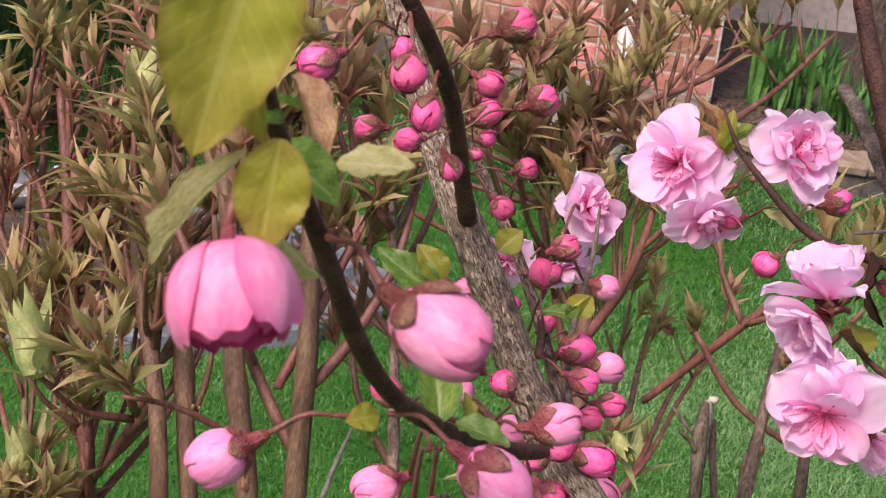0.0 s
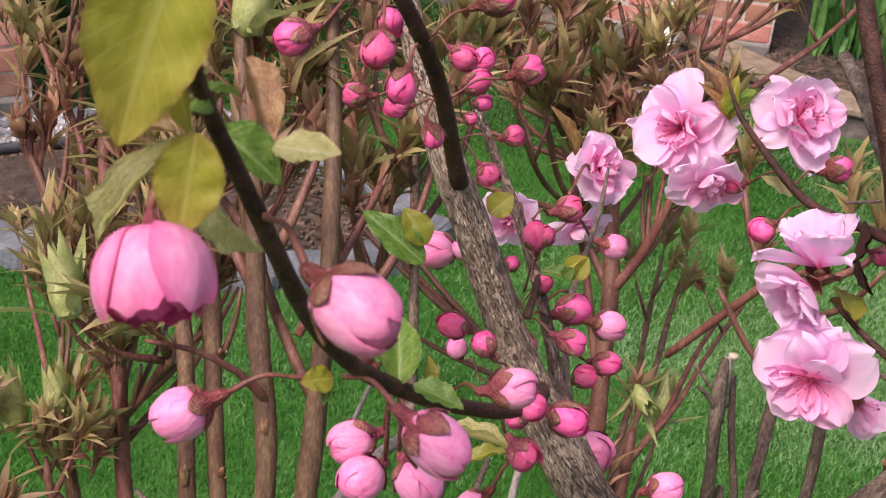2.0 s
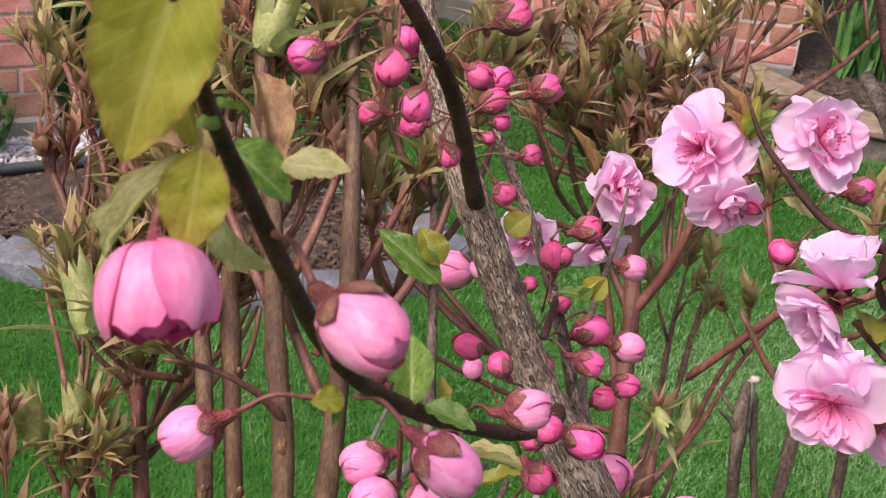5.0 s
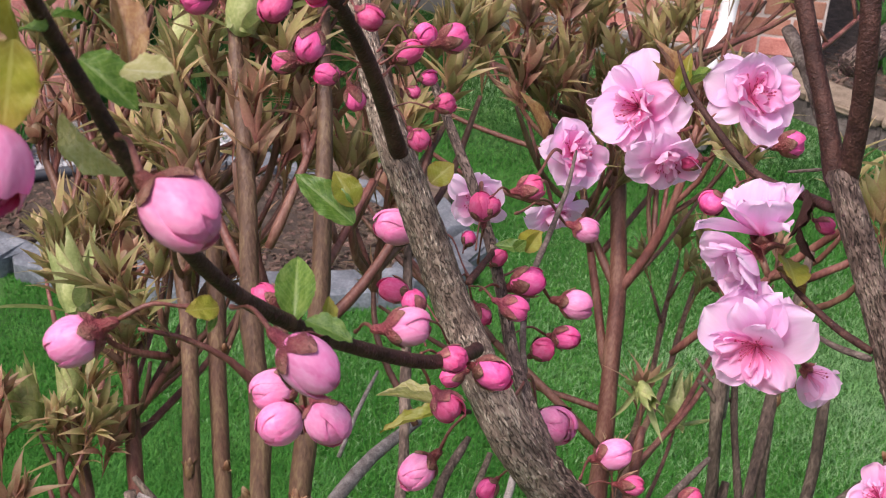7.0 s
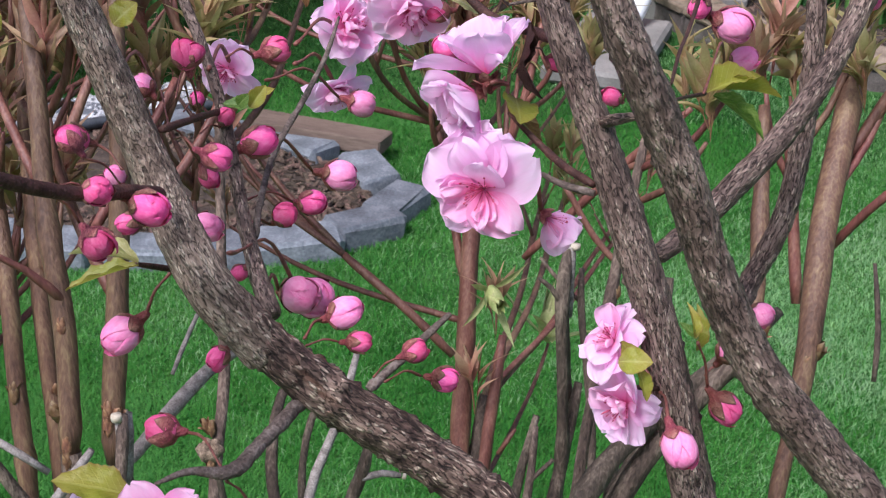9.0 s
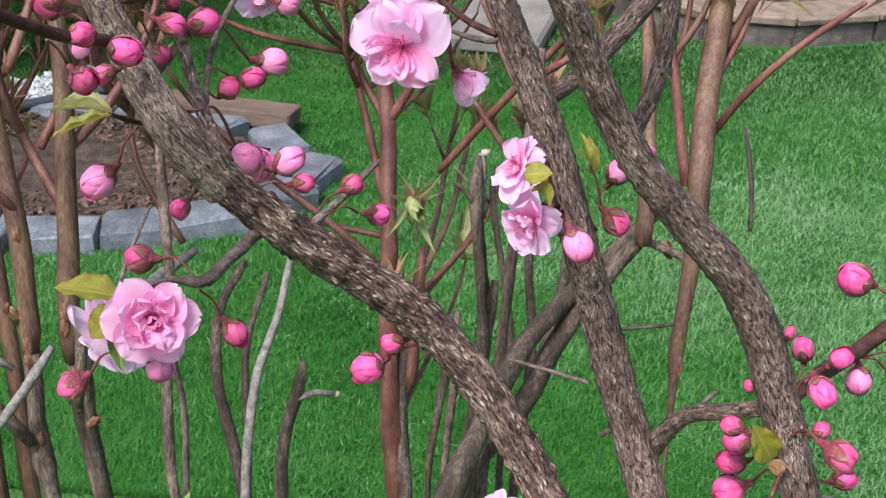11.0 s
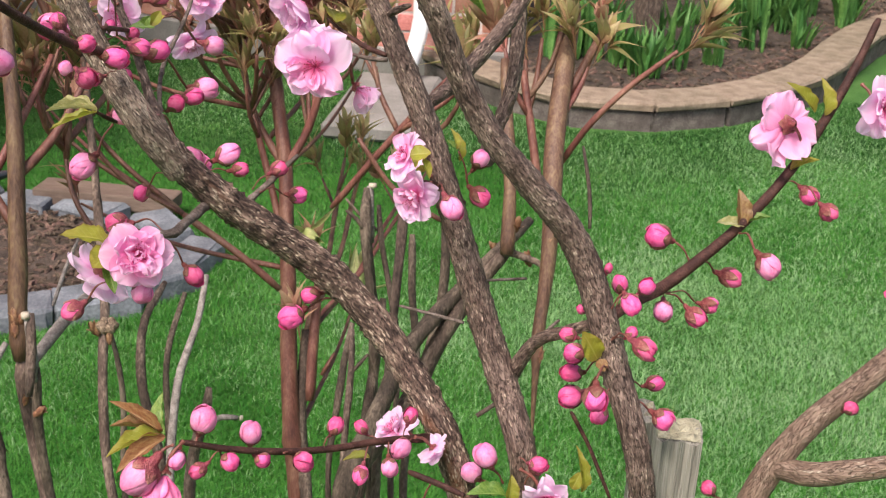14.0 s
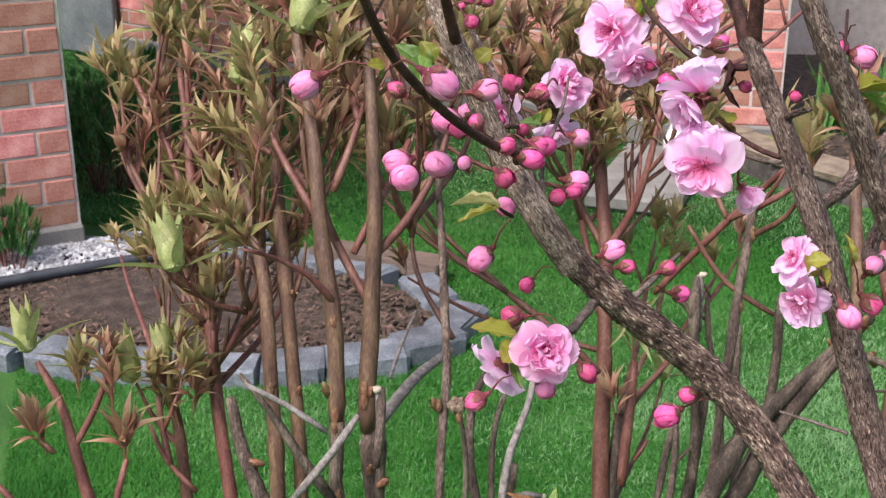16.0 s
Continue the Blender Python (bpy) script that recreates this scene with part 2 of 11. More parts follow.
BUD_PALE = mat("pink_bud_petal", [(0.80, 0.10, 0.33), (0.89, 0.26, 0.50), (0.95, 0.46, 0.66)], 1.3, 5, 0.45, 0.3, 0.0008, stretch=(1.3, 1.3, 0.7), spec=0.3, grip=0.5, trans=0.15,
               along=[(0.0, (0.84, 0.18, 0.42)), (0.45, (0.95, 0.46, 0.68)), (1.0, (0.85, 0.18, 0.42))], vary=0.08, across=((0.78, 0.10, 0.33), 0.30, 0.6))
PETAL = mat("pale_pink_petal", [(0.97, 0.53, 0.81), (0.99, 0.66, 0.90), (1.0, 0.80, 0.97)], 3, 16, 0.6, 0.3, 0.0006, stretch=(2.2, 0.3, 1), trans=0.45, spec=0.2,
            along=[(0.0, (0.86, 0.17, 0.44)), (0.16, (0.97, 0.46, 0.75)), (0.45, (0.99, 0.65, 0.90)), (1.0, (1.0, 0.79, 0.97))], vary=0.05)
PETAL_HEART = mat("pink_inner_petal", [(0.95, 0.36, 0.64), (0.98, 0.52, 0.77), (1.0, 0.70, 0.88)], 3, 16, 0.6, 0.3, 0.0006, stretch=(2.2, 0.3, 1), trans=0.45, spec=0.2,
                  along=[(0.0, (0.84, 0.11, 0.37)), (0.3, (0.96, 0.38, 0.66)), (0.7, (0.98, 0.54, 0.79)), (1.0, (0.99, 0.68, 0.88))], vary=0.05)
STAMEN = mat("dark_red_stamen", [(0.30, 0.02, 0.07), (0.48, 0.05, 0.14), (0.62, 0.16, 0.22)], 6, 30, 0.5, 0.1, 0.0001)
LEAF = mat("olive_green_leaf", [(0.20, 0.21, 0.018), (0.38, 0.38, 0.045), (0.54, 0.50, 0.09)], 3, 14, 0.4, 0.5, 0.0008, trans=0.5, across=((0.30, 0.16, 0.05), 0.42, 0.6),
           along=[(0.0, (0.30, 0.24, 0.05)), (0.35, (0.36, 0.38, 0.04)), (1.0, (0.44, 0.36, 0.07))], vary=0.2, veins=((0.50, 0.50, 0.12), 9))
LEAF_GREEN = mat("fresh_green_leaf", [(0.06, 0.14, 0.02), (0.15, 0.27, 0.04), (0.30, 0.40, 0.10)], 4, 18, 0.4, 0.5, 0.0008, trans=0.35, vary=0.2, veins=((0.32, 0.42, 0.14), 9))
LEAF_GREY = mat("downy_pale_leaf", [(0.38, 0.37, 0.12), (0.58, 0.55, 0.24), (0.76, 0.71, 0.44)], 3, 18, 0.7, 0.6, 0.0012, trans=0.5, vary=0.12, veins=((0.72, 0.70, 0.48), 10))
LEAF_RED = mat("bronze_young_leaf", [(0.15, 0.065, 0.03), (0.30, 0.16, 0.065), (0.44, 0.31, 0.13)], 4, 18, 0.45, 0.5, 0.0008, trans=0.35, vary=0.2, veins=((0.36, 0.24, 0.10), 9))
SHOOT = mat("olive_and_tan_shoot_leaf", [(0.22, 0.19, 0.065), (0.39, 0.34, 0.14), (0.56, 0.49, 0.27)], 90, 900, 0.5, 0.5, 0.0006, trans=0.42, grip=0.6,
            along=[(0.0, (0.24, 0.075, 0.055)), (0.25, (0.29, 0.17, 0.08)), (0.5, (0.36, 0.33, 0.12)), (1.0, (0.50, 0.39, 0.21))], island=0.45, across=((0.44, 0.25, 0.17), 0.30, 0.5))
SHOOT_RED = mat("red_brown_shoot_leaf", [(0.20, 0.085, 0.055), (0.38, 0.22, 0.135), (0.56, 0.42, 0.25)], 90, 900, 0.5, 0.5, 0.0006, trans=0.38, grip=0.6,
                along=[(0.0, (0.24, 0.07, 0.06)), (0.4, (0.37, 0.20, 0.12)), (1.0, (0.52, 0.40, 0.23))], island=0.45, across=((0.42, 0.20, 0.15), 0.30, 0.5))
SHOOT_PALE = mat("pale_green_flower_bud", [(0.24, 0.30, 0.09), (0.40, 0.45, 0.17), (0.58, 0.58, 0.30)], 120, 900, 0.5, 0.4, 0.0005, trans=0.3, island=0.2,
                 across=((0.46, 0.36, 0.20), 0.36, 0.6))
CANE = mat("red_brown_cane", [(0.070, 0.022, 0.017), (0.155, 0.058, 0.042), (0.27, 0.14, 0.095)], 110, 900, 0.55, 0.8, 0.0012, stretch=(1, 1, 0.15), vary=0.2)
CANE_TAN = mat("tan_cane", [(0.060, 0.026, 0.019), (0.145, 0.076, 0.047), (0.27, 0.18, 0.095)], 110, 900, 0.6, 0.9, 0.0015, stretch=(1, 1, 0.12), vary=0.15)
OLDWOOD = mat("grey_old_wood", [(0.024, 0.015, 0.011), (0.095, 0.066, 0.049), (0.27, 0.205, 0.155)], 110, 800, 0.8, 1.0, 0.003, stretch=(1, 1, 0.35), vary=0.2)
SCALE = mat("papery_bud_scale", [(0.06, 0.026, 0.014), (0.18, 0.088, 0.042), (0.42, 0.28, 0.14)], 1.6, 8, 0.6, 0.6, 0.0006, vary=0.3, grip=0.5,
            along=[(0.0, (0.08, 0.03, 0.016)), (0.6, (0.22, 0.11, 0.05)), (1.0, (0.46, 0.34, 0.19))], across=((0.09, 0.035, 0.018), 0.32, 0.7))
SEEDHEAD = mat("dry_seed_head", [(0.05, 0.032, 0.020), (0.19, 0.135, 0.090), (0.38, 0.29, 0.20)], 2.2, 9, 0.85, 1.0, 0.0012)
CUT = mat("fresh_cut_wood", [(0.36, 0.29, 0.21), (0.50, 0.43, 0.33), (0.62, 0.56, 0.46)], 300, 1500, 0.8, 0.4, 0.0004)
STAKE = mat("weathered_stake_wood", [(0.11, 0.098, 0.078), (0.30, 0.28, 0.235), (0.50, 0.47, 0.41)], 420, 1500, 0.9, 1.0, 0.003, stretch=(1, 1, 0.03))
LICHEN = mat("mossy_end_grain", [(0.20, 0.18, 0.12), (0.36, 0.33, 0.23), (0.48, 0.45, 0.33)], 300, 1500, 0.95, 1.0, 0.002)
GRASS = mat("lawn_blade", [(0.026, 0.150, 0.018), (0.060, 0.245, 0.036), (0.12, 0.34, 0.080)], 1.6, 7, 0.65, 0.0, 0.001, trans=0.4, island=0.22, spec=0.2)
GRASS_PALE = mat("pale_lawn_blade", [(0.12, 0.31, 0.09), (0.22, 0.42, 0.17), (0.35, 0.53, 0.29)], 2.0, 9, 0.7, 0.0, 0.001, trans=0.35, island=0.22, spec=0.2)
GRASS_DARK = mat("dark_lawn_blade", [(0.012, 0.065, 0.010), (0.025, 0.105, 0.018), (0.050, 0.16, 0.036)], 1.6, 7, 0.65, 0.0, 0.001, trans=0.35, island=0.22, spec=0.2)
TURF = mat("lawn_turf", [(0.020, 0.085, 0.010), (0.045, 0.15, 0.020), (0.09, 0.22, 0.045)], 6, 260, 0.95, 1.0, 0.02)
SOIL = mat("mulch_soil", [(0.016, 0.011, 0.008), (0.05, 0.035, 0.026), (0.12, 0.09, 0.07)], 25, 160, 0.95, 1.0, 0.012)
CHIP = mat("bark_mulch_chip", [(0.03, 0.019, 0.013), (0.085, 0.055, 0.038), (0.20, 0.14, 0.10)], 40, 300, 0.9, 0.7, 0.003, island=0.5)
BRICK = mat("red_brick", [(0.34, 0.12, 0.085), (0.52, 0.215, 0.165), (0.66, 0.36, 0.29)], 14, 160, 0.9, 0.8, 0.005, vary=0.38)
MORTAR = mat("grey_mortar", [(0.40, 0.34, 0.31), (0.54, 0.47, 0.43), (0.64, 0.57, 0.52)], 30, 260, 0.95, 0.7, 0.003)
CONCRETE = mat("pale_concrete", [(0.14, 0.132, 0.12), (0.195, 0.185, 0.168), (0.27, 0.255, 0.235)], 12, 160, 0.9, 0.6, 0.004)
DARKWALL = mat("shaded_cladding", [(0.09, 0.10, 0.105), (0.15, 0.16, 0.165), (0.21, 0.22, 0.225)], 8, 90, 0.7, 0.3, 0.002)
STONE = mat("kerb_stone", [(0.05, 0.04, 0.035), (0.11, 0.092, 0.082), (0.20, 0.175, 0.155)], 22, 180, 0.9, 1.0, 0.008, vary=0.18)
STONE_TOP = mat("buff_kerb_cap", [(0.13, 0.095, 0.065), (0.22, 0.17, 0.12), (0.31, 0.25, 0.185)], 22, 180, 0.9, 0.8, 0.005, vary=0.14)
SLATE = mat("blue_grey_edging_stone", [(0.065, 0.075, 0.085), (0.13, 0.145, 0.165), (0.24, 0.26, 0.28)], 16, 150, 0.8, 0.8, 0.006, vary=0.2)
PLASTIC = mat("black_edging", [(0.025, 0.028, 0.034), (0.045, 0.05, 0.058), (0.07, 0.075, 0.085)], 20, 200, 0.5, 0.3, 0.001)
GRAVEL = mat("pale_gravel", [(0.24, 0.24, 0.25), (0.42, 0.42, 0.43), (0.62, 0.62, 0.63)], 40, 300, 0.9, 0.5, 0.003, island=0.4)
WHITE = mat("white_painted_metal", [(0.70, 0.70, 0.69), (0.78, 0.78, 0.77), (0.84, 0.84, 0.83)], 8, 90, 0.45, 0.2, 0.001)
YELLOW = mat("daffodil_yellow", [(0.80, 0.50, 0.02), (0.88, 0.62, 0.03), (0.93, 0.72, 0.08)], 60, 500, 0.5, 0.2, 0.001, trans=0.2, island=0.1)
BEDLEAF = mat("bed_plant_leaf", [(0.035, 0.12, 0.025), (0.08, 0.23, 0.05), (0.17, 0.36, 0.10)], 20, 200, 0.5, 0.3, 0.001, trans=0.2, island=0.35)
PLANK = mat("brown_edging_plank", [(0.075, 0.050, 0.036), (0.135, 0.095, 0.072), (0.21, 0.155, 0.12)], 20, 220, 0.85, 0.7, 0.003, stretch=(0.15, 1, 1))

# ---- mesh helpers ----
SEAT = {}


def thing(name, at, label, category, group="", kind=""):
    ob = new(name)
    ob.location = at
    SEAT[ob] = Matrix.Translation(at)
    return tagged(ob, label, category, group, kind)


def part(name, mesh, material, parent=None, label="", m=None):
    """Links a bmesh or mesh as one object under its parent, at the world pose m."""
    if isinstance(mesh, bmesh.types.BMesh):
        data = bpy.data.meshes.new(name)
        mesh.to_mesh(data)
        mesh.free()
        mesh = data
    if not mesh.materials:
        mesh.materials.append(material)
    ob = new(name, mesh)
    m = m or Matrix()
    SEAT[ob] = m
    if parent:
        ob.parent = parent
        ob.matrix_parent_inverse = SEAT[parent].inverted()
    ob.matrix_basis = m
    if label:
        ob["label"] = label
    return ob


def raw(name, verts, faces, uvs=None, smooth=True):
    me = bpy.data.meshes.new(name)
    me.from_pydata([tuple(v) for v in verts], [], faces)
    if uvs is not None:
        layer = me.uv_layers.new(name="UVMap")
        idx = np.zeros(len(me.loops), dtype=np.int32)
        me.loops.foreach_get("vertex_index", idx)
        layer.data.foreach_set("uv", np.asarray(uvs, dtype=np.float32)[idx].ravel())
    if smooth:
        me.polygons.foreach_set("use_smooth", [True] * len(me.polygons))
    return me


def grid_faces(nu, nv, closed=False):
    out = []
    for j in range(nv - 1):
        for i in range(nu if closed else nu - 1):
            k = (i + 1) % nu
            out.append((j * nu + i, j * nu + k, (j + 1) * nu + k, (j + 1) * nu + i))
    return out


def spline(nodes, step):
    """A smooth line through (x, y, z, radius) nodes, resampled about every step metres."""
    p = [np.array(n, float) for n in nodes]
    chord = [c - b for b, c in zip(p, p[1:])]
    size = [max(1e-6, float(np.linalg.norm(c[:3]))) for c in chord]
    way = [c / k for c, k in zip(chord, size)]
    tan = [way[0]] + [(a * k2 + b * k1) / (k1 + k2) for a, b, k1, k2 in zip(way, way[1:], size, size[1:])] + [way[-1]]
    out = []
    for i in range(len(p) - 1):
        n = max(2, int(size[i] / step))
        m0, m1 = tan[i] * size[i], tan[i + 1] * size[i]
        for u in np.arange(n) / n:
            out.append((2 * u ** 3 - 3 * u * u + 1) * p[i] + (u ** 3 - 2 * u * u + u) * m0 + (3 * u * u - 2 * u ** 3) * p[i + 1] + (u ** 3 - u * u) * m1)
    out.append(p[-1])
    return out


def stem_coords(me, rows, seg):
    """A point attribute that runs with a stem: across it in x and y, along it in z, in metres."""
    length, out = 0.0, []
    for i, r in enumerate(rows):
        if i:
            length += float(np.linalg.norm(np.array(r[:3]) - np.array(rows[i - 1][:3])))
        for k in range(seg):
            a = 2 * math.pi * k / seg
            out += [float(r[3]) * math.cos(a), float(r[3]) * math.sin(a), length + rows[0][0]]
    me.attributes.new("stem", "FLOAT_VECTOR", "POINT").data.foreach_set("vector", out)


def tube_mesh(name, nodes, step=0.004, seg=8, rough=0.0, grain=300.0, tip=0.6, flakes=0.0, crook=0.0):
    """A tapered stem with an uneven surface and rounded ends."""
    rows = spline(nodes, step)
    pts = [Vector(r[:3]) for r in rows]
    n = len(pts)
    verts, uvs = [], []
    side = None
    for i, (p, r) in enumerate(zip(pts, rows)):
        d = (pts[min(i + 1, n - 1)] - pts[max(i - 1, 0)]).normalized()
        if side is None:
            side = d.orthogonal().normalized()
        side = (side - d * side.dot(d)).normalized()
        other = d.cross(side)
        rad = max(float(r[3]), 0.0002)
        if i == 0 or i == n - 1:
            rad *= tip
        if crook:
            q = p * 14
            p = p + Vector((noise.noise(q), noise.noise(q + Vector((9, 3, 1))), 0)) * crook
            rad *= 1 + 1.1 * max(0.0, noise.noise(Vector((nodes[0][0] * 90, nodes[0][1] * 90, p.z * 42))) - 0.32)
        for k in range(seg):
            a = 2 * math.pi * k / seg
            v = side * math.cos(a) + other * math.sin(a)
            rr = rad
            if rough:
                q = p + v * rad
                rr *= 1 + rough * noise.noise(q * grain) + 0.6 * rough * noise.noise(q * grain * 0.28)
            if flakes:
                q = (p + v * rad) * 700
                f = noise.noise(Vector((q.x, q.y, q.z * 1.8)))
                if f > 0.3:
                    rr += rad * flakes * (f - 0.3)
            verts.append(p + v * rr)
            uvs.append((k / seg, i / (n - 1)))
    faces = grid_faces(seg, n, True)
    faces.append(tuple(range(seg))[::-1])
    faces.append(tuple(range((n - 1) * seg, n * seg)))
    me = raw(name, verts, faces, uvs)
    stem_coords(me, rows, seg)
    return me


def frame_z(c, axis, scale=1.0, spin=0.0):
    q = Vector(axis).to_track_quat("Z", "Y")
    return Matrix.Translation(c) @ q.to_matrix().to_4x4() @ Matrix.Rotation(spin, 4, "Z") @ Matrix.Scale(scale, 4)


rng = random.Random(7)


def box_mesh(name, lo, hi, bevel=0.0, jitter=0.0, seed=0):
    bm = bmesh.new()
    bmesh.ops.create_cube(bm, size=1)
    for v in bm.verts:
        v.co = Vector([lo[i] + (v.co[i] + 0.5) * (hi[i] - lo[i]) for i in range(3)])
    if bevel:
        bmesh.ops.bevel(bm, geom=bm.edges[:], offset=bevel, segments=1, affect="EDGES")
    if jitter:
        r = random.Random(seed)
        for v in bm.verts:
            v.co += Vector([r.uniform(-jitter, jitter) for _ in range(3)])
    me = bpy.data.meshes.new(name)
    bm.to_mesh(me)
    bm.free()
    return me
# ---- blossom pieces, built once and shared ----
def bud_shape(th, fat):
    """Radius and height of a bud's skin at the polar angle th."""
    return math.sin(th) ** 0.78, -math.cos(th) * 1.14 * fat


def crumple(a, th, seed, amount):
    q = Vector((math.cos(a) * 1.5, math.sin(a) * 1.5, th * 1.1 + seed * 3.7))
    return amount * (abs(noise.noise(q * 1.5)) * 1.3 - 0.3) + 0.35 * amount * noise.noise(q * 4.0)


def bud_mesh(name, seed, fat=1.0, loose=0.05):
    """A closed bud: puffed petals wrapped over one another; radius 1, its axis along z. loose lifts one petal's lip."""
    r = random.Random(seed)
    verts, faces, uvs = [], [], []
    nu, nv = 17, 15
    for k in range(6):
        a0 = k * 2.4 + r.uniform(-0.35, 0.35)
        hw = r.uniform(1.1, 1.55)
        top = r.uniform(0.74, 1.0)
        skew = r.uniform(0.15, 0.6)
        lip = loose * r.uniform(0.5, 2.2) if k == 5 else 0.0
        off = len(verts)
        for j in range(nv):
            v = j / (nv - 1)
            for i in range(nu):
                u = 2 * i / (nu - 1) - 1
                if k:
                    th = math.pi * (0.05 + 0.93 * v * top * (1 - 0.40 * abs(u) ** 2.4))
                    a = a0 + u * hw * (0.6 + 0.4 * math.sin(math.pi * min(1, v * 0.9 + 0.08))) + skew * v
                    puff = 0.10 * (1 - u ** 4) * math.sin(math.pi * min(1, 0.12 + 0.8 * v))
                else:
                    th, a, puff = math.pi * (0.001 + 0.998 * v), math.pi * (u + 1), 0.0
                rad, z = bud_shape(th, fat)
                s = 0.875 + 0.016 * k + puff + crumple(a, th, seed, 0.035) + lip * max(0.0, v - 0.6) * 2.0
                verts.append((rad * s * math.cos(a), rad * s * math.sin(a), z * s))
                uvs.append((i / (nu - 1) if k else 0.5, v))
        faces += [tuple(off + q for q in f) for f in grid_faces(nu, nv)]
    return raw(name, verts, faces, uvs)


def calyx_mesh(name, seed, reach=0.36, fat=1.0, flare=0.0):
    """The slim cup under a bud with five blunt sepals that clasp its lower part."""
    r = random.Random(seed)
    prof = [(-1.90, 0.13), (-1.84, 0.20), (-1.72, 0.27), (-1.56, 0.31), (-1.42, 0.33), (-1.30, 0.37), (-1.18, 0.45), (-1.06, 0.58)]
    seg, verts, uvs = 14, [], []
    for j, (z, rad) in enumerate(prof):
        for k in range(seg):
            a = 2 * math.pi * k / seg
            w = 0.9 * rad * (1 + 0.12 * noise.noise(Vector((math.cos(a) * 2, math.sin(a) * 2, z * 5 + seed))) + 0.05 * math.cos(5 * a))
            verts.append((w * math.cos(a), w * math.sin(a), z))
            uvs.append((0.5, 0.45 * j / len(prof)))
    faces = grid_faces(seg, len(prof), True)
    for s in range(5):
        a0, off = 2 * math.pi * s / 5 + r.uniform(-0.15, 0.15), len(verts)
        far, nu, nv = reach * r.uniform(0.75, 1.25), 7, 8
        for j in range(nv):
            v = j / (nv - 1)
            hw = r.uniform(0.95, 1.05) * 0.58 * max(0.02, 1 - v ** 2.6) ** 0.6 / (1 + 0.4 * v)
            for i in range(nu):
                u = 2 * i / (nu - 1) - 1
                th = math.pi * (0.13 + far * v)
                rad, z = bud_shape(th, fat)
                a = a0 + u * hw * (1.1 + 0.7 * (1 - v))
                q = 1.055 + 0.06 * (1 - u * u) + crumple(a, th, seed + 40 + s, 0.11) + flare * v ** 2 + 0.06 * v ** 4
                verts.append((rad * q * math.cos(a), rad * q * math.sin(a), z * (1.05 - 0.3 * flare * v * v)))
                uvs.append((i / (nu - 1), 0.5 + 0.5 * v))
        faces += [tuple(off + q for q in f) for f in grid_faces(nu, nv)]
    return raw(name, verts, faces, uvs)


def petal_mesh(name, seed, width=0.8, cup=0.25, ruffle=0.05, curl=0.0, fold=0.0, claw=0.14):
    """One soft rounded petal on a narrow claw, base at the origin, 1 long along y, hollow side up, with a lightly notched rim."""
    r = random.Random(seed)
    verts, uvs = [], []
    nu, nv = 15, 15
    ph, ph2 = r.uniform(0, 6), r.uniform(0, 6)
    notch, lean = r.uniform(0.0, 0.10), r.uniform(-0.10, 0.10)
    for j in range(nv):
        v = j / (nv - 1)
        k = min(1, v / 0.55)
        w = width * 0.5 * ((claw + (1 - claw) * k ** 1.3 * (2.3 - 1.3 * k)) if v < 0.55 else max(0.04, 1 - ((v - 0.55) / 0.455) ** 2.3) ** 0.5)
        for i in range(nu):
            u = 2 * i / (nu - 1) - 1
            q = Vector((u * 1.3 + seed * 5, v * 1.6, seed * 1.3))
            n1, n2 = noise.noise(q), noise.noise(q * 2.6)
            x = u * w * (1 + 0.10 * n1 * v) + lean * v * v
            y = v * (1 - 0.05 * u * u * v - notch * math.exp(-(u * 3.2) ** 2) * v ** 6) + 0.35 * ruffle * v ** 5 * (math.sin(7 * u + ph) + 0.6 * math.sin(15 * u + ph2)) * min(1, w / (0.4 * width))
            z = cup * (u * u * w * 1.2 + 0.55 * (v - 0.45) ** 2 - 0.1) + fold * abs(u) * w
            z += ruffle * v * v * (0.25 + abs(u)) * (math.sin(3.4 * u + ph) + 0.5 * math.sin(7.5 * u + ph2)) + 1.3 * ruffle * v * n1 + 0.5 * ruffle * v * n2
            z -= curl * max(0, v - 0.5) ** 2 * 2.2
            verts.append((x, y, z))
            uvs.append((i / (nu - 1), v))
    return raw(name, verts, grid_faces(nu, nv), uvs)


def stamen_mesh(name, seed):
    """A tuft of thin filaments with small heads, radius about 1."""
    r = random.Random(seed)
    verts, faces = [], []
    for s in range(26):
        a, tilt, reach = r.uniform(0, 6.28), r.uniform(0.1, 1.15), r.uniform(0.55, 1.0)
        d = Vector((math.cos(a) * math.sin(tilt), math.sin(a) * math.sin(tilt), math.cos(tilt)))
        e = d.orthogonal().normalized()
        f = d.cross(e)
        off = len(verts)
        for q, w in ((0.0, 0.015), (0.5, 0.011), (0.92, 0.010), (0.94, 0.030), (1.0, 0.034), (1.03, 0.008)):
            c = d * q * reach + Vector((0, 0, 0.12 * q * q))
            for k in range(4):
                t = k * math.pi / 2
                verts.append(c + (e * math.cos(t) + f * math.sin(t)) * w)
        faces += [tuple(off + g for g in h) for h in grid_faces(4, 6, True)]
    return raw(name, verts, faces)


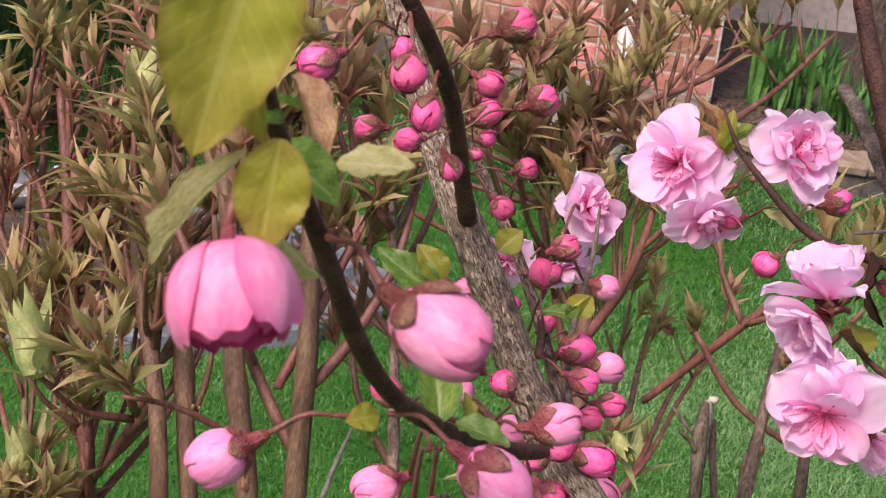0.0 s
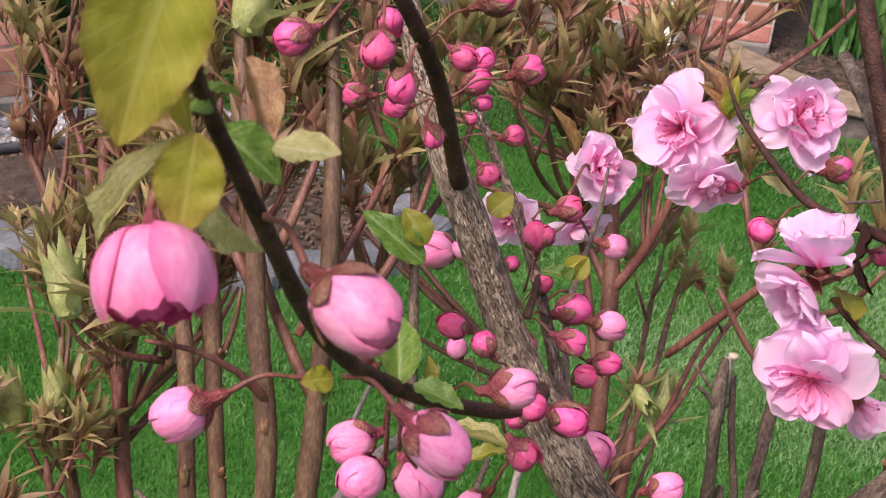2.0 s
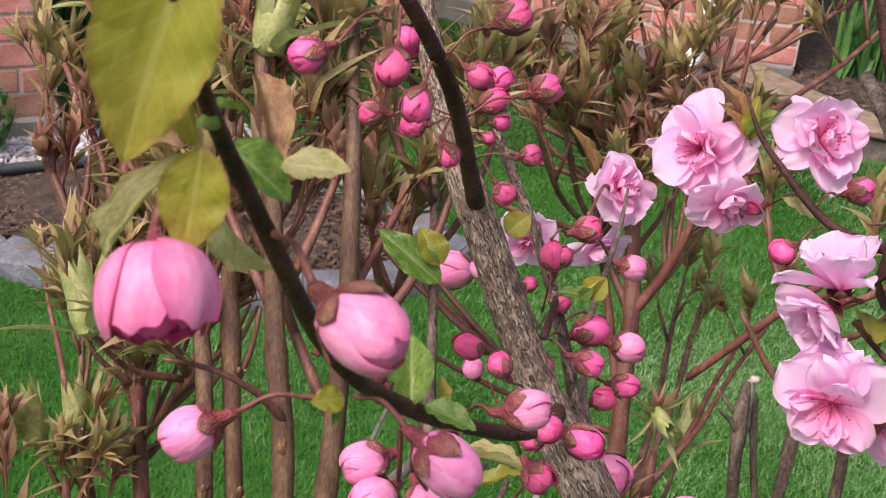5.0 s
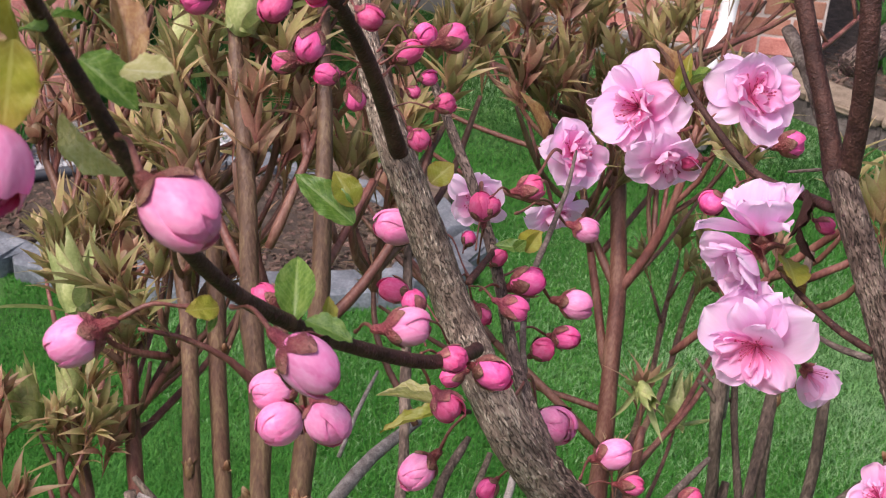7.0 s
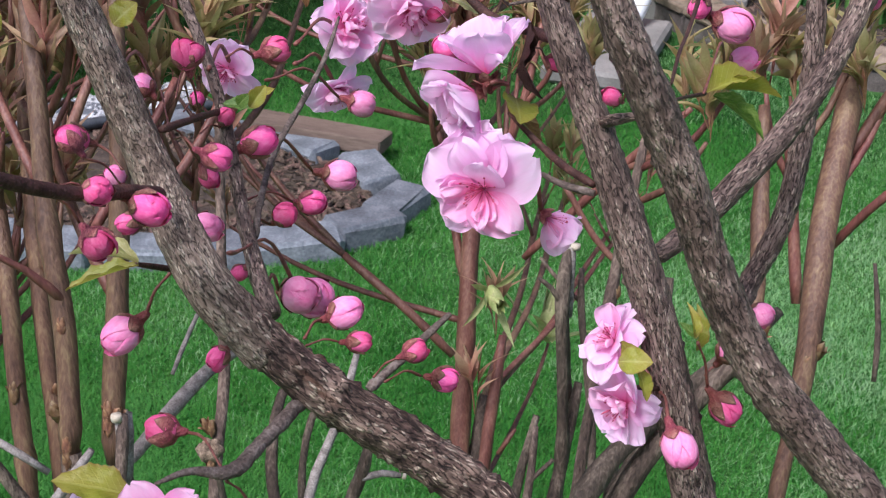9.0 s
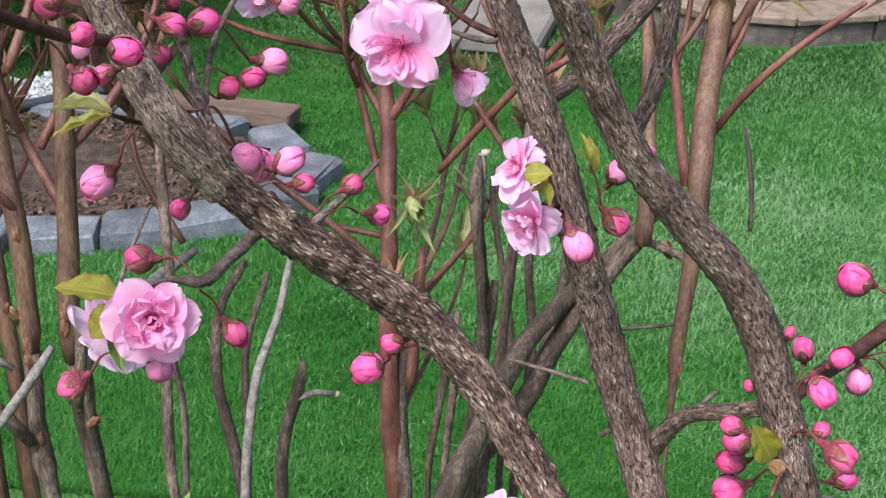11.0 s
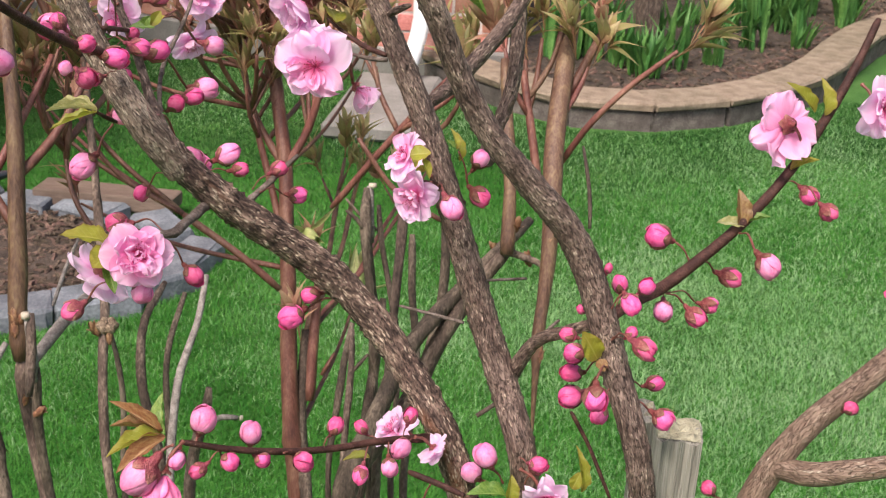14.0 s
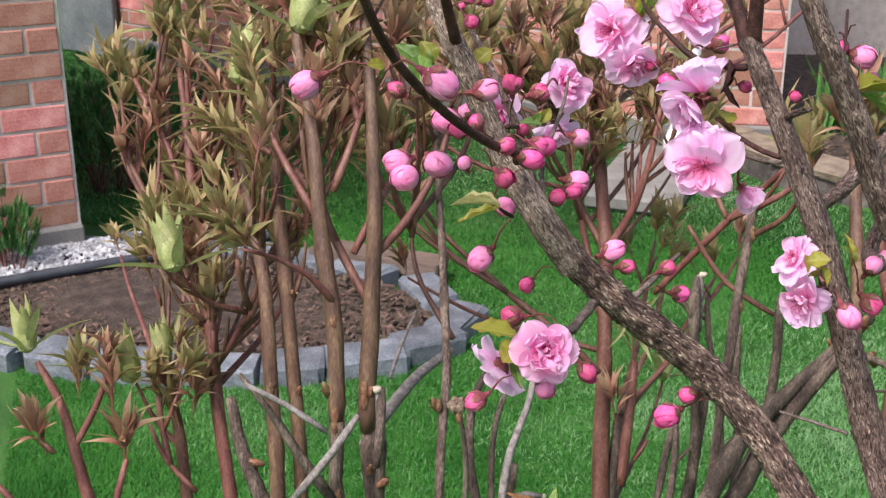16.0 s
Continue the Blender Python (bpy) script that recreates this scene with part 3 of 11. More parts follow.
def leaf_mesh(name, seed, fold=0.25, arch=0.2, teeth=0.022):
    """One toothed leaf, base at the origin, 1 long along y and 1 wide, folded along its midrib."""
    r = random.Random(seed)
    verts, uvs = [], []
    nu, nv = 9, 21
    for j in range(nv):
        v = j / (nv - 1)
        w = 0.5 * math.sin(math.pi * min(1, 0.03 + 0.97 * v ** 0.85)) ** 0.8
        for i in range(nu):
            u = 2 * i / (nu - 1) - 1
            x = u * w * (1 + (teeth * (-1) ** j * (abs(u) > 0.9)))
            z = fold * abs(u) * w - arch * v * v + 0.03 * math.sin(18 * v + 3 * abs(u)) * abs(u) * w * 2
            z += 0.02 * r.uniform(-1, 1) * abs(u)
            verts.append((x, v, z))
            uvs.append((i / (nu - 1), v))
    return raw(name, verts, grid_faces(nu, nv), uvs)


BUDS = [bud_mesh("bud_petals", s, f, l) for s, f, l in ((1, 0.92, 0.02), (2, 1.0, 0.10), (3, 1.08, 0.04), (4, 0.96, 0.14), (5, 1.02, 0.05), (6, 0.88, 0.08), (7, 1.12, 0.12), (8, 0.95, 0.02), (9, 1.05, 0.18))]
BUDS_PALE = [m.copy() for m in BUDS]
for m in BUDS:
    m.materials.append(BUD_DEEP)
for m in BUDS_PALE:
    m.materials.append(BUD_PALE)
CALYCES = [calyx_mesh("calyx", s, c, 1.0, f) for s, c, f in ((1, 0.28, 0.0), (2, 0.42, 0.02), (3, 0.20, 0.05), (4, 0.52, 0.0), (5, 0.32, 0.08), (6, 0.16, 0.04))]
for m in CALYCES:
    m.materials.append(CALYX)
# broad outer petals first, then small frilled inner ones, then slim ones
PETALS = [petal_mesh("petal", s, w, c, f, q, d, e) for s, w, c, f, q, d, e in
          ((1, 0.80, 0.20, 0.065, 0.10, 0.0, 0.16), (2, 0.90, 0.25, 0.08, 0.1, 0.0, 0.14), (3, 0.76, 0.15, 0.09, 0.35, 0.0, 0.14), (4, 0.86, 0.32, 0.07, -0.1, 0.0, 0.12),
           (5, 0.74, 0.4, 0.13, -0.2, 0.08, 0.12), (6, 0.80, 0.3, 0.16, 0.3, 0.06, 0.12), (7, 0.66, 0.5, 0.14, -0.3, 0.15, 0.12), (8, 0.84, 0.2, 0.18, 0.2, 0.05, 0.10),
           (9, 0.34, 0.4, 0.08, -0.2, 0.3, 0.20), (10, 0.42, 0.4, 0.10, 0.2, 0.2, 0.18))]
PETALS_BUD = [m.copy() for m in PETALS]
PETALS_PINK = [m.copy() for m in PETALS]
for m in PETALS_PINK:
    m.materials.append(PETAL_HEART)
for k, m in enumerate(PETALS):
    m.materials.append(PETAL_HEART if 4 <= k < 8 else PETAL)
for m in PETALS_BUD:
    m.materials.append(BUD_PALE)
STAMENS = [stamen_mesh("stamen_tuft", s) for s in (1, 2)]
for m in STAMENS:
    m.materials.append(STAMEN)
LEAVES = {}
for key, m in (("olive", LEAF), ("green", LEAF_GREEN), ("grey", LEAF_GREY), ("bronze", LEAF_RED), ("dry", TWIG)):
    LEAVES[key] = [leaf_mesh("leaf", s, f, a) for s, f, a in ((1, 0.25, 0.10), (2, 0.45, 0.2), (3, 0.15, -0.08))]
    for d in LEAVES[key]:
        d.materials.append(m)
COUNT = [0]


def goblet_mesh(name, seed, reach, rad):
    """One wide petal of a half-open hanging blossom: a curved gore of a globe with a frilled rim."""
    r = random.Random(seed)
    verts, uvs = [], []
    nu, nv, ph = 13, 14, r.uniform(0, 6)
    for j in range(nv):
        v = j / (nv - 1)
        for i in range(nu):
            u = 2 * i / (nu - 1) - 1
            rim = reach * (1 - 0.10 * u * u + 0.035 * math.sin(6 * u + ph) * v)
            th = math.pi * (0.06 + rim * v)
            w = 0.78 * (0.5 + 0.5 * math.sin(math.pi * min(1, 0.15 + 0.75 * v)))
            k = rad * (math.sin(th) ** 0.75) * (1 + 0.05 * abs(u) ** 3 + 0.02 * math.sin(5 * u + ph) * v + 0.05 * v ** 5)
            verts.append((k * math.sin(u * w), -k * math.cos(u * w), -math.cos(th) * rad * 0.98))
            uvs.append((i / (nu - 1), v))
    return raw(name, verts, grid_faces(nu, nv), uvs)


GORES = [goblet_mesh("petal", s, q, w) for s, q, w in ((1, 0.66, 1.0), (2, 0.70, 0.98), (3, 0.62, 1.02), (4, 0.74, 0.86), (5, 0.78, 0.74))]
for m in GORES[:3]:
    m.materials.append(BUD_PALE)
for m in GORES[3:]:
    m.materials.append(BUD_DEEP)


def hanging_blossom(shrub, c, axis, r, root, spin=0.0):
    COUNT[0] += 1
    axis = Vector(axis).normalized()
    m = frame_z(c, axis, r, spin)
    core = part("flower", CALYCES[1], None, shrub, "half-open pink blossom that hangs down, with deep pink inner petals", m=m @ Matrix.Translation((0, 0, -0.42)) @ Matrix.Scale(0.42, 4))
    for k in range(6):
        part("petal", GORES[k % 3], None, core, m=m @ Matrix.Rotation(k * 1.047 + 0.1 * (k % 2), 4, "Z") @ Matrix.Scale(1.0 - 0.04 * (k % 2), 4))
    for k in range(9):
        part("petal", GORES[3 + k % 2], None, core, m=m @ Matrix.Rotation(k * 0.85 + 0.3, 4, "Z") @ Matrix.Rotation(0.12 * (k % 3 - 1), 4, "X") @ Matrix.Scale(0.98 - 0.05 * (k % 3), 4))
    stalk(root, Vector(c) - axis * r * 1.2, 0.0005, core)
    return core


def stalk(a, b, r, parent, sag=0.15):
    a, b = Vector(a), Vector(b)
    mid = (a + b) / 2 + Vector((0, 0, sag)) * (b - a).length
    k = (b - a).length
    nodes = [(*a, r * 1.5), (*a.lerp(mid, 0.12).lerp(b, 0.03), r), (*mid, r * 0.9), (*b, r * 1.25)]
    part("pedicel", tube_mesh("pedicel", nodes, max(0.0012, k / 10), 6, 0.12, 900), PEDICEL, parent)


def bud(shrub, c, base, r, root, pale=0, wine=1.0):
    """A bud centred at c, its foot towards base, on a stalk from root. pale: 0 deep pink, 1 paler and larger."""
    COUNT[0] += 1
    i = COUNT[0]
    r *= 0.9
    axis = (Vector(c) - Vector(base)).normalized()
    g = random.Random(i * 7 + 1)
    m = frame_z(c, axis, r, i * 1.7) @ Matrix.Diagonal((g.uniform(0.93, 1.08), g.uniform(0.93, 1.08), g.uniform(0.94, 1.12), 1))
    ob = part("bud", (BUDS_PALE[(0, 2, 7, 4)[i % 4]] if r > 0.0034 else BUDS_PALE[i % 9]) if pale else BUDS[i % 9], None, shrub, m=m)
    part("calyx", CALYCES[(0, 4, 2, 0)[i % 4] if pale else (1, 3, 1, 4, 3, 3)[i % 6]], None, ob, m=m @ Matrix.Diagonal((1, 1, 0.96 + 0.04 * wine, 1)))
    foot = Vector(c) - axis * r * 1.87
    if root:
        stalk(root, foot, min(0.00050, r * 0.11), ob)
    return ob


def flower(shrub, c, axis, r, root=None, style="open", spin=0.0):
    """A double blossom facing along axis; c is its heart and r the reach of its outer petals."""
    COUNT[0] += 1
    g = random.Random(COUNT[0] * 13 + 5)
    axis = Vector(axis).normalized()
    m = frame_z(c, axis, r, spin)
    core = part("flower", CALYCES[(2, 4, 5)[COUNT[0] % 3]], None, shrub, "pale pink double blossom on a wine-red calyx",
                m=m @ Matrix.Translation((0, 0, 0.10)) @ Matrix.Scale(0.26 if style == "back" else 0.24, 4))
    # count, least and most lift in degrees, least and most size, first and last petal shape
    rings = {"open": [(6, -8, 20, 0.88, 1.10, 0, 3), (5, 8, 38, 0.66, 0.90, 0, 5), (7, 28, 70, 0.36, 0.60, 4, 7)],
             "cup": [(6, 34, 58, 0.9, 1.05, 0, 3), (5, 50, 72, 0.72, 0.92, 0, 3), (6, 55, 84, 0.45, 0.7, 4, 7)],
             "flat": [(6, -10, 14, 0.88, 1.05, 0, 3), (4, 10, 34, 0.6, 0.8, 1, 5), (4, 36, 70, 0.35, 0.5, 4, 7)],
             "pompon": [(7, -18, 14, 0.86, 1.10, 0, 3), (7, 4, 36, 0.66, 0.94, 0, 7), (9, 24, 66, 0.42, 0.70, 4, 7), (5, 50, 84, 0.30, 0.46, 4, 7)],
             "side": [(6, -28, 24, 0.86, 1.12, 0, 3), (6, 4, 46, 0.66, 0.95, 0, 7), (4, 10, 50, 0.75, 1.0, 8, 9), (6, 34, 75, 0.36, 0.58, 4, 7)],
             "deep": [(7, -6, 22, 0.88, 1.05, 0, 3), (7, 16, 42, 0.70, 0.92, 0, 5), (9, 34, 68, 0.50, 0.70, 4, 7), (6, 54, 84, 0.34, 0.5, 4, 7)],
             "back": [(10, -12, 12, 0.74, 1.05, 0, 7), (7, 6, 34, 0.62, 0.9, 0, 7), (5, 30, 70, 0.4, 0.6, 4, 7)],
             "fan": [(5, -4, 14, 1.02, 1.18, 0, 3, 0.35, 1.25), (4, 4, 24, 0.72, 0.86, 0, 3, 3.3, 1.5), (5, 16, 46, 0.62, 0.82, 4, 7, 3.2, 1.6), (5, 30, 60, 0.45, 0.62, 4, 7, 3.0, 1.5), (2, 30, 46, 0.7, 0.8, 0, 3, 0.3, 0.7)],
             "nod": [(5, 55, 68, 1.05, 1.2, 0, 3), (5, 66, 78, 1.0, 1.15, 0, 3), (4, 76, 86, 0.9, 1.0, 4, 5)],
             "star": [(5, 40, 66, 0.95, 1.15, 0, 3), (4, 15, 45, 1.05, 1.3, 8, 9), (5, 50, 82, 0.6, 0.9, 4, 7)]}[style]
    data = {"nod": PETALS_BUD, "deep": PETALS_PINK, "back": PETALS_PINK}.get(style, PETALS)
    for w, (n, lo, hi, s0, s1, k0, k1, *arc) in enumerate(rings):
        for k in range(n):
            a = 2 * math.pi * (k + 0.37 * w) / n + g.uniform(-0.3, 0.3) * (1 + 0.5 * w)
            if arc:
                a = arc[0] + arc[1] * (2 * (k + 0.5) / n - 1) + g.uniform(-0.15, 0.15)
            e = radians(g.uniform(lo, hi))
            s = g.uniform(s0, s1)
            wide = g.uniform(0.95, 1.2) if k0 < 4 else g.uniform(0.8, 1.15)
            pm = (m @ Matrix.Rotation(a, 4, "Z") @ Matrix.Translation((0, 0.02 + 0.05 * g.random() * w, 0.02 * w)) @ Matrix.Rotation(e, 4, "X")
                  @ Matrix.Rotation(g.uniform(-0.32, 0.32) * (1 + 0.25 * w), 4, "Y") @ Matrix.Diagonal((s * wide, s, s, 1)))
            part("petal", data[g.randint(k0, k1)], None, core, m=pm)
    if style in ("open", "flat", "pompon", "cup", "deep", "back", "side", "fan"):
        part("stamen_tuft", STAMENS[COUNT[0] % 2], None, core, m=m @ Matrix.Scale(0.5, 4))
    if root:
        stalk(root, Vector(c) - axis * r * 0.30, 0.0006, core)
    return core


def leaf(shrub, base, tip, width, up, key="olive", kind=0):
    base, tip = Vector(base), Vector(tip)
    y = tip - base
    k = y.length
    y = y / k
    z = Vector(up)
    z = (z - y * z.dot(y)).normalized()
    x = y.cross(z)
    m = Matrix.Translation(base) @ Matrix((x, y, z)).transposed().to_4x4() @ Matrix.Diagonal((width, k, k, 1))
    return part("leaf", LEAVES[key][kind], None, shrub, m=m)


def branch(shrub, nodes, style="bark", name="branch"):
    slim = {"twig": 0.84, "tan": 0.98, "grey": 0.74}.get(style, 0.89)
    nodes = [(x, y, z, slim * w) for x, y, z, w in nodes]
    material, step, seg, rough, grain, flakes = {"bark": (BARK, 0.0011, 34, 0.045, 260, 0.35), "tan": (BARK_TAN, 0.0010, 36, 0.05, 330, 0.12), "smooth": (BARK_SMOOTH, 0.0012, 30, 0.04, 240, 0.05), "rough": (BARK_ROUGH, 0.0010, 38, 0.12, 320, 0.45),
                                                "twig": (TWIG, 0.002, 14, 0.07, 420, 0.0), "grey": (DEADTWIG, 0.0014, 14, 0.20, 520, 0.4)}[style]
    return part(name, tube_mesh(name, nodes, step, seg, rough, grain, 0.75, flakes), material, shrub)


# ---- young shoots of the shrub behind ----
def blade(verts, faces, uvs, root, way, side, length, width, bend, seed):
    """A narrow pointed leaf that curves; added to the lists."""
    off, n = len(verts), 7
    up = way.cross(side).normalized()
    for j in range(n):
        v = j / (n - 1)
        w = width * max(0.10, math.sin(math.pi * min(1.0, 0.08 + 0.92 * v ** 0.9))) ** 0.85 * (1 - 0.9 * v ** 6)
        c = root + way * length * v + up * bend * length * v * v
        for u in (-1, 0, 1):
            verts.append(c + side * w * u * 0.5 + up * w * 0.28 * abs(u))
            uvs.append(((u + 1) / 2, v))
    faces += [tuple(off + q for q in f) for f in grid_faces(3, n)]


def shoot_mesh(name, seed, count=5, spread=0.4, long=0.02, wide=0.005, fat=False):
    """A young shoot: upright red stalks, each with a few folded leaflets that point forwards; base at the origin, about 5 cm tall."""
    r = random.Random(seed)
    verts, faces, uvs = [], [], []
    for k in range(count):
        a = k * 2.4 + r.uniform(-0.5, 0.5)
        t = 0.62 * spread * r.uniform(0.4, 1.3) * (1.2 - 0.7 * k / count)
        if fat:
            t = r.uniform(0.9, 1.5) if k < 4 else r.uniform(0.10, 0.30)
        way = Vector((math.cos(a) * math.sin(t), math.sin(a) * math.sin(t), math.cos(t)))
        side = Vector((-math.sin(a), math.cos(a), 0))
        k2 = r.uniform(0.65, 1.15)
        root = Vector((0, 0, 0.012 * k / count))
        if fat:
            if k < 4:
                blade(verts, faces, uvs, root + way * 0.004, way, side, 0.036 * k2, 0.0055, r.uniform(-0.3, 0.3), seed)
            else:
                out = Vector((math.cos(a), math.sin(a), 0)) * 0.0052
                blade(verts, faces, uvs, out + Vector((0, 0, 0.002)), (way * 0.6 + Vector((0, 0, 0.4))).normalized(), side, r.uniform(0.022, 0.032), 0.0085, r.uniform(-0.05, 0.25), seed)
            continue
        stem = long * r.uniform(0.6, 1.1) * k2
        off = len(uvs)
        blade(verts, faces, uvs, root, way, side, stem * 1.15, 0.0013, 0.06, seed)
        for q in range(off, len(uvs)):
            uvs[q] = (0.5, 0.0)
        bend = way.cross(side).normalized()
        for f in ((1.0, 0.0), (0.9, -0.36), (0.9, 0.36), (0.55, -0.46), (0.55, 0.46))[:r.choice((3, 3, 5, 5))]:
            at = root + way * stem * f[0] + bend * 0.06 * stem * f[0] ** 2
            w2 = (way + side * f[1] * r.uniform(0.6, 1.3) + bend * r.uniform(-0.25, 0.25)).normalized()
            s2 = (side - w2 * side.dot(w2)).normalized()
            blade(verts, faces, uvs, at, w2, s2, long * k2 * r.uniform(0.7, 1.2), wide * r.uniform(0.7, 1.45), r.uniform(-0.6, 0.5) if r.random() < 0.6 else r.uniform(-1.4, -0.6), seed)
    if fat:
        off, nu, nv = len(verts), 15, 9
        for j in range(nv):
            th = math.pi * (0.05 + 0.93 * j / (nv - 1))
            for i in range(nu):
                a = 2 * math.pi * i / nu + 0.5 * j / nv
                rr = 0.0060 * math.sin(th) ** 0.9 * (1 + 0.10 * abs(math.cos(2.5 * a)))
                verts.append(Vector((rr * math.cos(a), rr * math.sin(a), 0.0105 - 0.0105 * math.cos(th))))
                uvs.append((0.5 + 0.4 * math.cos(2.5 * a), j / nv))
        faces += [tuple(off + q for q in f) for f in grid_faces(nu, nv, True)]
    return raw(name, verts, faces, uvs)


SHOOTS = {}
for key, m, fat in (("tan", SHOOT, False), ("red", SHOOT_RED, False), ("pale", SHOOT_PALE, True)):
    SHOOTS[key] = []
    for s in range(7):
        d = shoot_mesh("shoot", 20 + s, 13 if fat else (4, 5, 6, 4, 5, 4, 5)[s], (0.30, 0.42, 0.6, 0.25, 0.5, 0.35, 0.2)[s], (0.022, 0.019, 0.021, 0.026, 0.018, 0.024, 0.028)[s],
                       (0.0042, 0.0048, 0.004, 0.0044, 0.005, 0.0054, 0.0038)[s], fat)
        d.materials.append(m)
        SHOOTS[key].append(d)


def knob_mesh(name, seed):
    """A plump winter bud: overlapping papery scales that hug an egg-shaped core, about 1 tall, with one or two loose tips."""
    r = random.Random(seed)
    verts, faces, uvs = [], [], []
    nu, nv = 7, 8
    for k in range(9):
        a0, top, z0 = k * 2.4, r.uniform(0.62, 1.0), -0.5 + 0.07 * k
        hw, loose = r.uniform(0.75, 1.05), (r.uniform(0.12, 0.3) if k in (2, 4, 6) else 0.03)
        off = len(verts)
        for j in range(nv):
            v = j / (nv - 1)
            z = z0 + (0.62 * top) * v
            core = 0.21 * math.sqrt(max(0.0, 1 - ((z + 0.10) / 0.66) ** 2)) + 0.015
            for i in range(nu):
                u = 2 * i / (nu - 1) - 1
                a = a0 + u * hw * (1 - v ** 2.2) + 0.1 * noise.noise(Vector((u, v * 2, seed + k)))
                q = core * (1.0 + 0.035 * (9 - k) / 9) + 0.02 + loose * v ** 3 + 0.025 * noise.noise(Vector((a, z * 5, seed)))
                verts.append((q * math.cos(a), q * math.sin(a), z))
                uvs.append((i / (nu - 1), v))
        faces += [tuple(off + q for q in f) for f in grid_faces(nu, nv)]
    off, nu, nv = len(verts), 10, 8
    for j in range(nv):
        th = math.pi * (0.02 + 0.96 * j / (nv - 1))
        for i in range(nu):
            a = 2 * math.pi * i / nu
            verts.append((0.18 * math.sin(th) * math.cos(a), 0.18 * math.sin(th) * math.sin(a), -0.10 - 0.62 * math.cos(th)))
            uvs.append((0.5, j / nv))
    faces += [tuple(off + q for q in f) for f in grid_faces(nu, nv, True)]
    me = raw(name, verts, faces, uvs)
    me.materials.append(SCALE)
    return me


KNOBS = [knob_mesh("leaf_bud", s) for s in (1, 2, 3)]


def cane(shrub, nodes, style="cane"):
    if style == "old":
        nodes = [(x, y, z, 0.85 * w) for x, y, z, w in nodes]
    material = {"cane": CANE, "tan": CANE_TAN, "old": OLDWOOD, "stub": GREYTWIG}[style]
    return part("stem", tube_mesh("stem", nodes, 0.008, 9, 0.16 if style == "old" else 0.08, 160, 0.8, 0.0, 0.006 if style == "old" else 0.003), material, shrub)


def shoot(shrub, at, way, size, key="tan", kind=0, spin=0.0):
    return part("shoot", SHOOTS[key][kind % 7], None, shrub, m=frame_z(at, way, 0.9 * min(size, 0.95) if key != "pale" else 0.95 * size, spin))


def knob(shrub, at, way, size, kind=0):
    return part("leaf_bud", KNOBS[kind % 3], None, shrub, m=frame_z(at, way, size * 0.62, kind * 1.3))
# ---- ground and lawn ----
me = bpy.data.meshes.new("ground")
gx = sorted(set(list(np.linspace(-4, 5, 61)) + [-300.0, -60.0, -15.0, 15.0, 60.0, 300.0]))
gy = sorted(set(list(np.linspace(-1, 8, 61)) + [-300.0, -60.0, -12.0, 20.0, 60.0, 300.0]))
verts = [(x, y, 0.012 * noise.noise(Vector((x * 0.9, y * 0.9, 0)))) for y in gy for x in gx]
ground = part("ground", raw("ground", verts, grid_faces(len(gx), len(gy))), TURF)
tagged(ground, "mown green lawn that runs up to the house", "lawn", kind="structure")

BED_L = (-1.33, 2.63, 0.74, 0.365)      # the round mulched bed: centre and half sizes
KERB = [(-0.1, 4.52), (0.10, 4.22), (0.30, 3.98), (0.49, 3.85), (0.70, 3.84), (0.86, 3.88), (1.04, 3.96), (1.24, 4.11), (1.44, 4.31), (1.62, 4.60), (1.78, 4.90), (2.0, 5.2), (2.4, 5.55)]


def kerb_y(x):
    return float(np.interp(x, [k[0] for k in KERB], [k[1] for k in KERB]))


def on_lawn(x, y):
    if ((x - BED_L[0]) / BED_L[2]) ** 2 + ((y - BED_L[1]) / BED_L[3]) ** 2 < 1.05:
        return False
    if x > -0.1 and y > kerb_y(x) - 0.02:
        return False
    if x < -1.3 and 2.7 < y < 3.2:
        return False
    return y < 4.3 or x < -0.2


def pale_lawn(x, y):
    """How much of the grass is pale at a place: a broad patch in front of the kerb and faint ones elsewhere."""
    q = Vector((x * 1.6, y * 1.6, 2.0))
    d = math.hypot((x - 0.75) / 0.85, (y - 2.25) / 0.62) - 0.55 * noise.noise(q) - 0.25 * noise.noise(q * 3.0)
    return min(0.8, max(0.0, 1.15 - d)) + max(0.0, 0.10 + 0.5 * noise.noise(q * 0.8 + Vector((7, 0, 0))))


def dark_lawn(x, y):
    """How much of the grass is dark: a wavering band along the kerb and the house."""
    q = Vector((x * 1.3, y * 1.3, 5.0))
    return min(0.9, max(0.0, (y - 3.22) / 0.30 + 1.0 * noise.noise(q)))


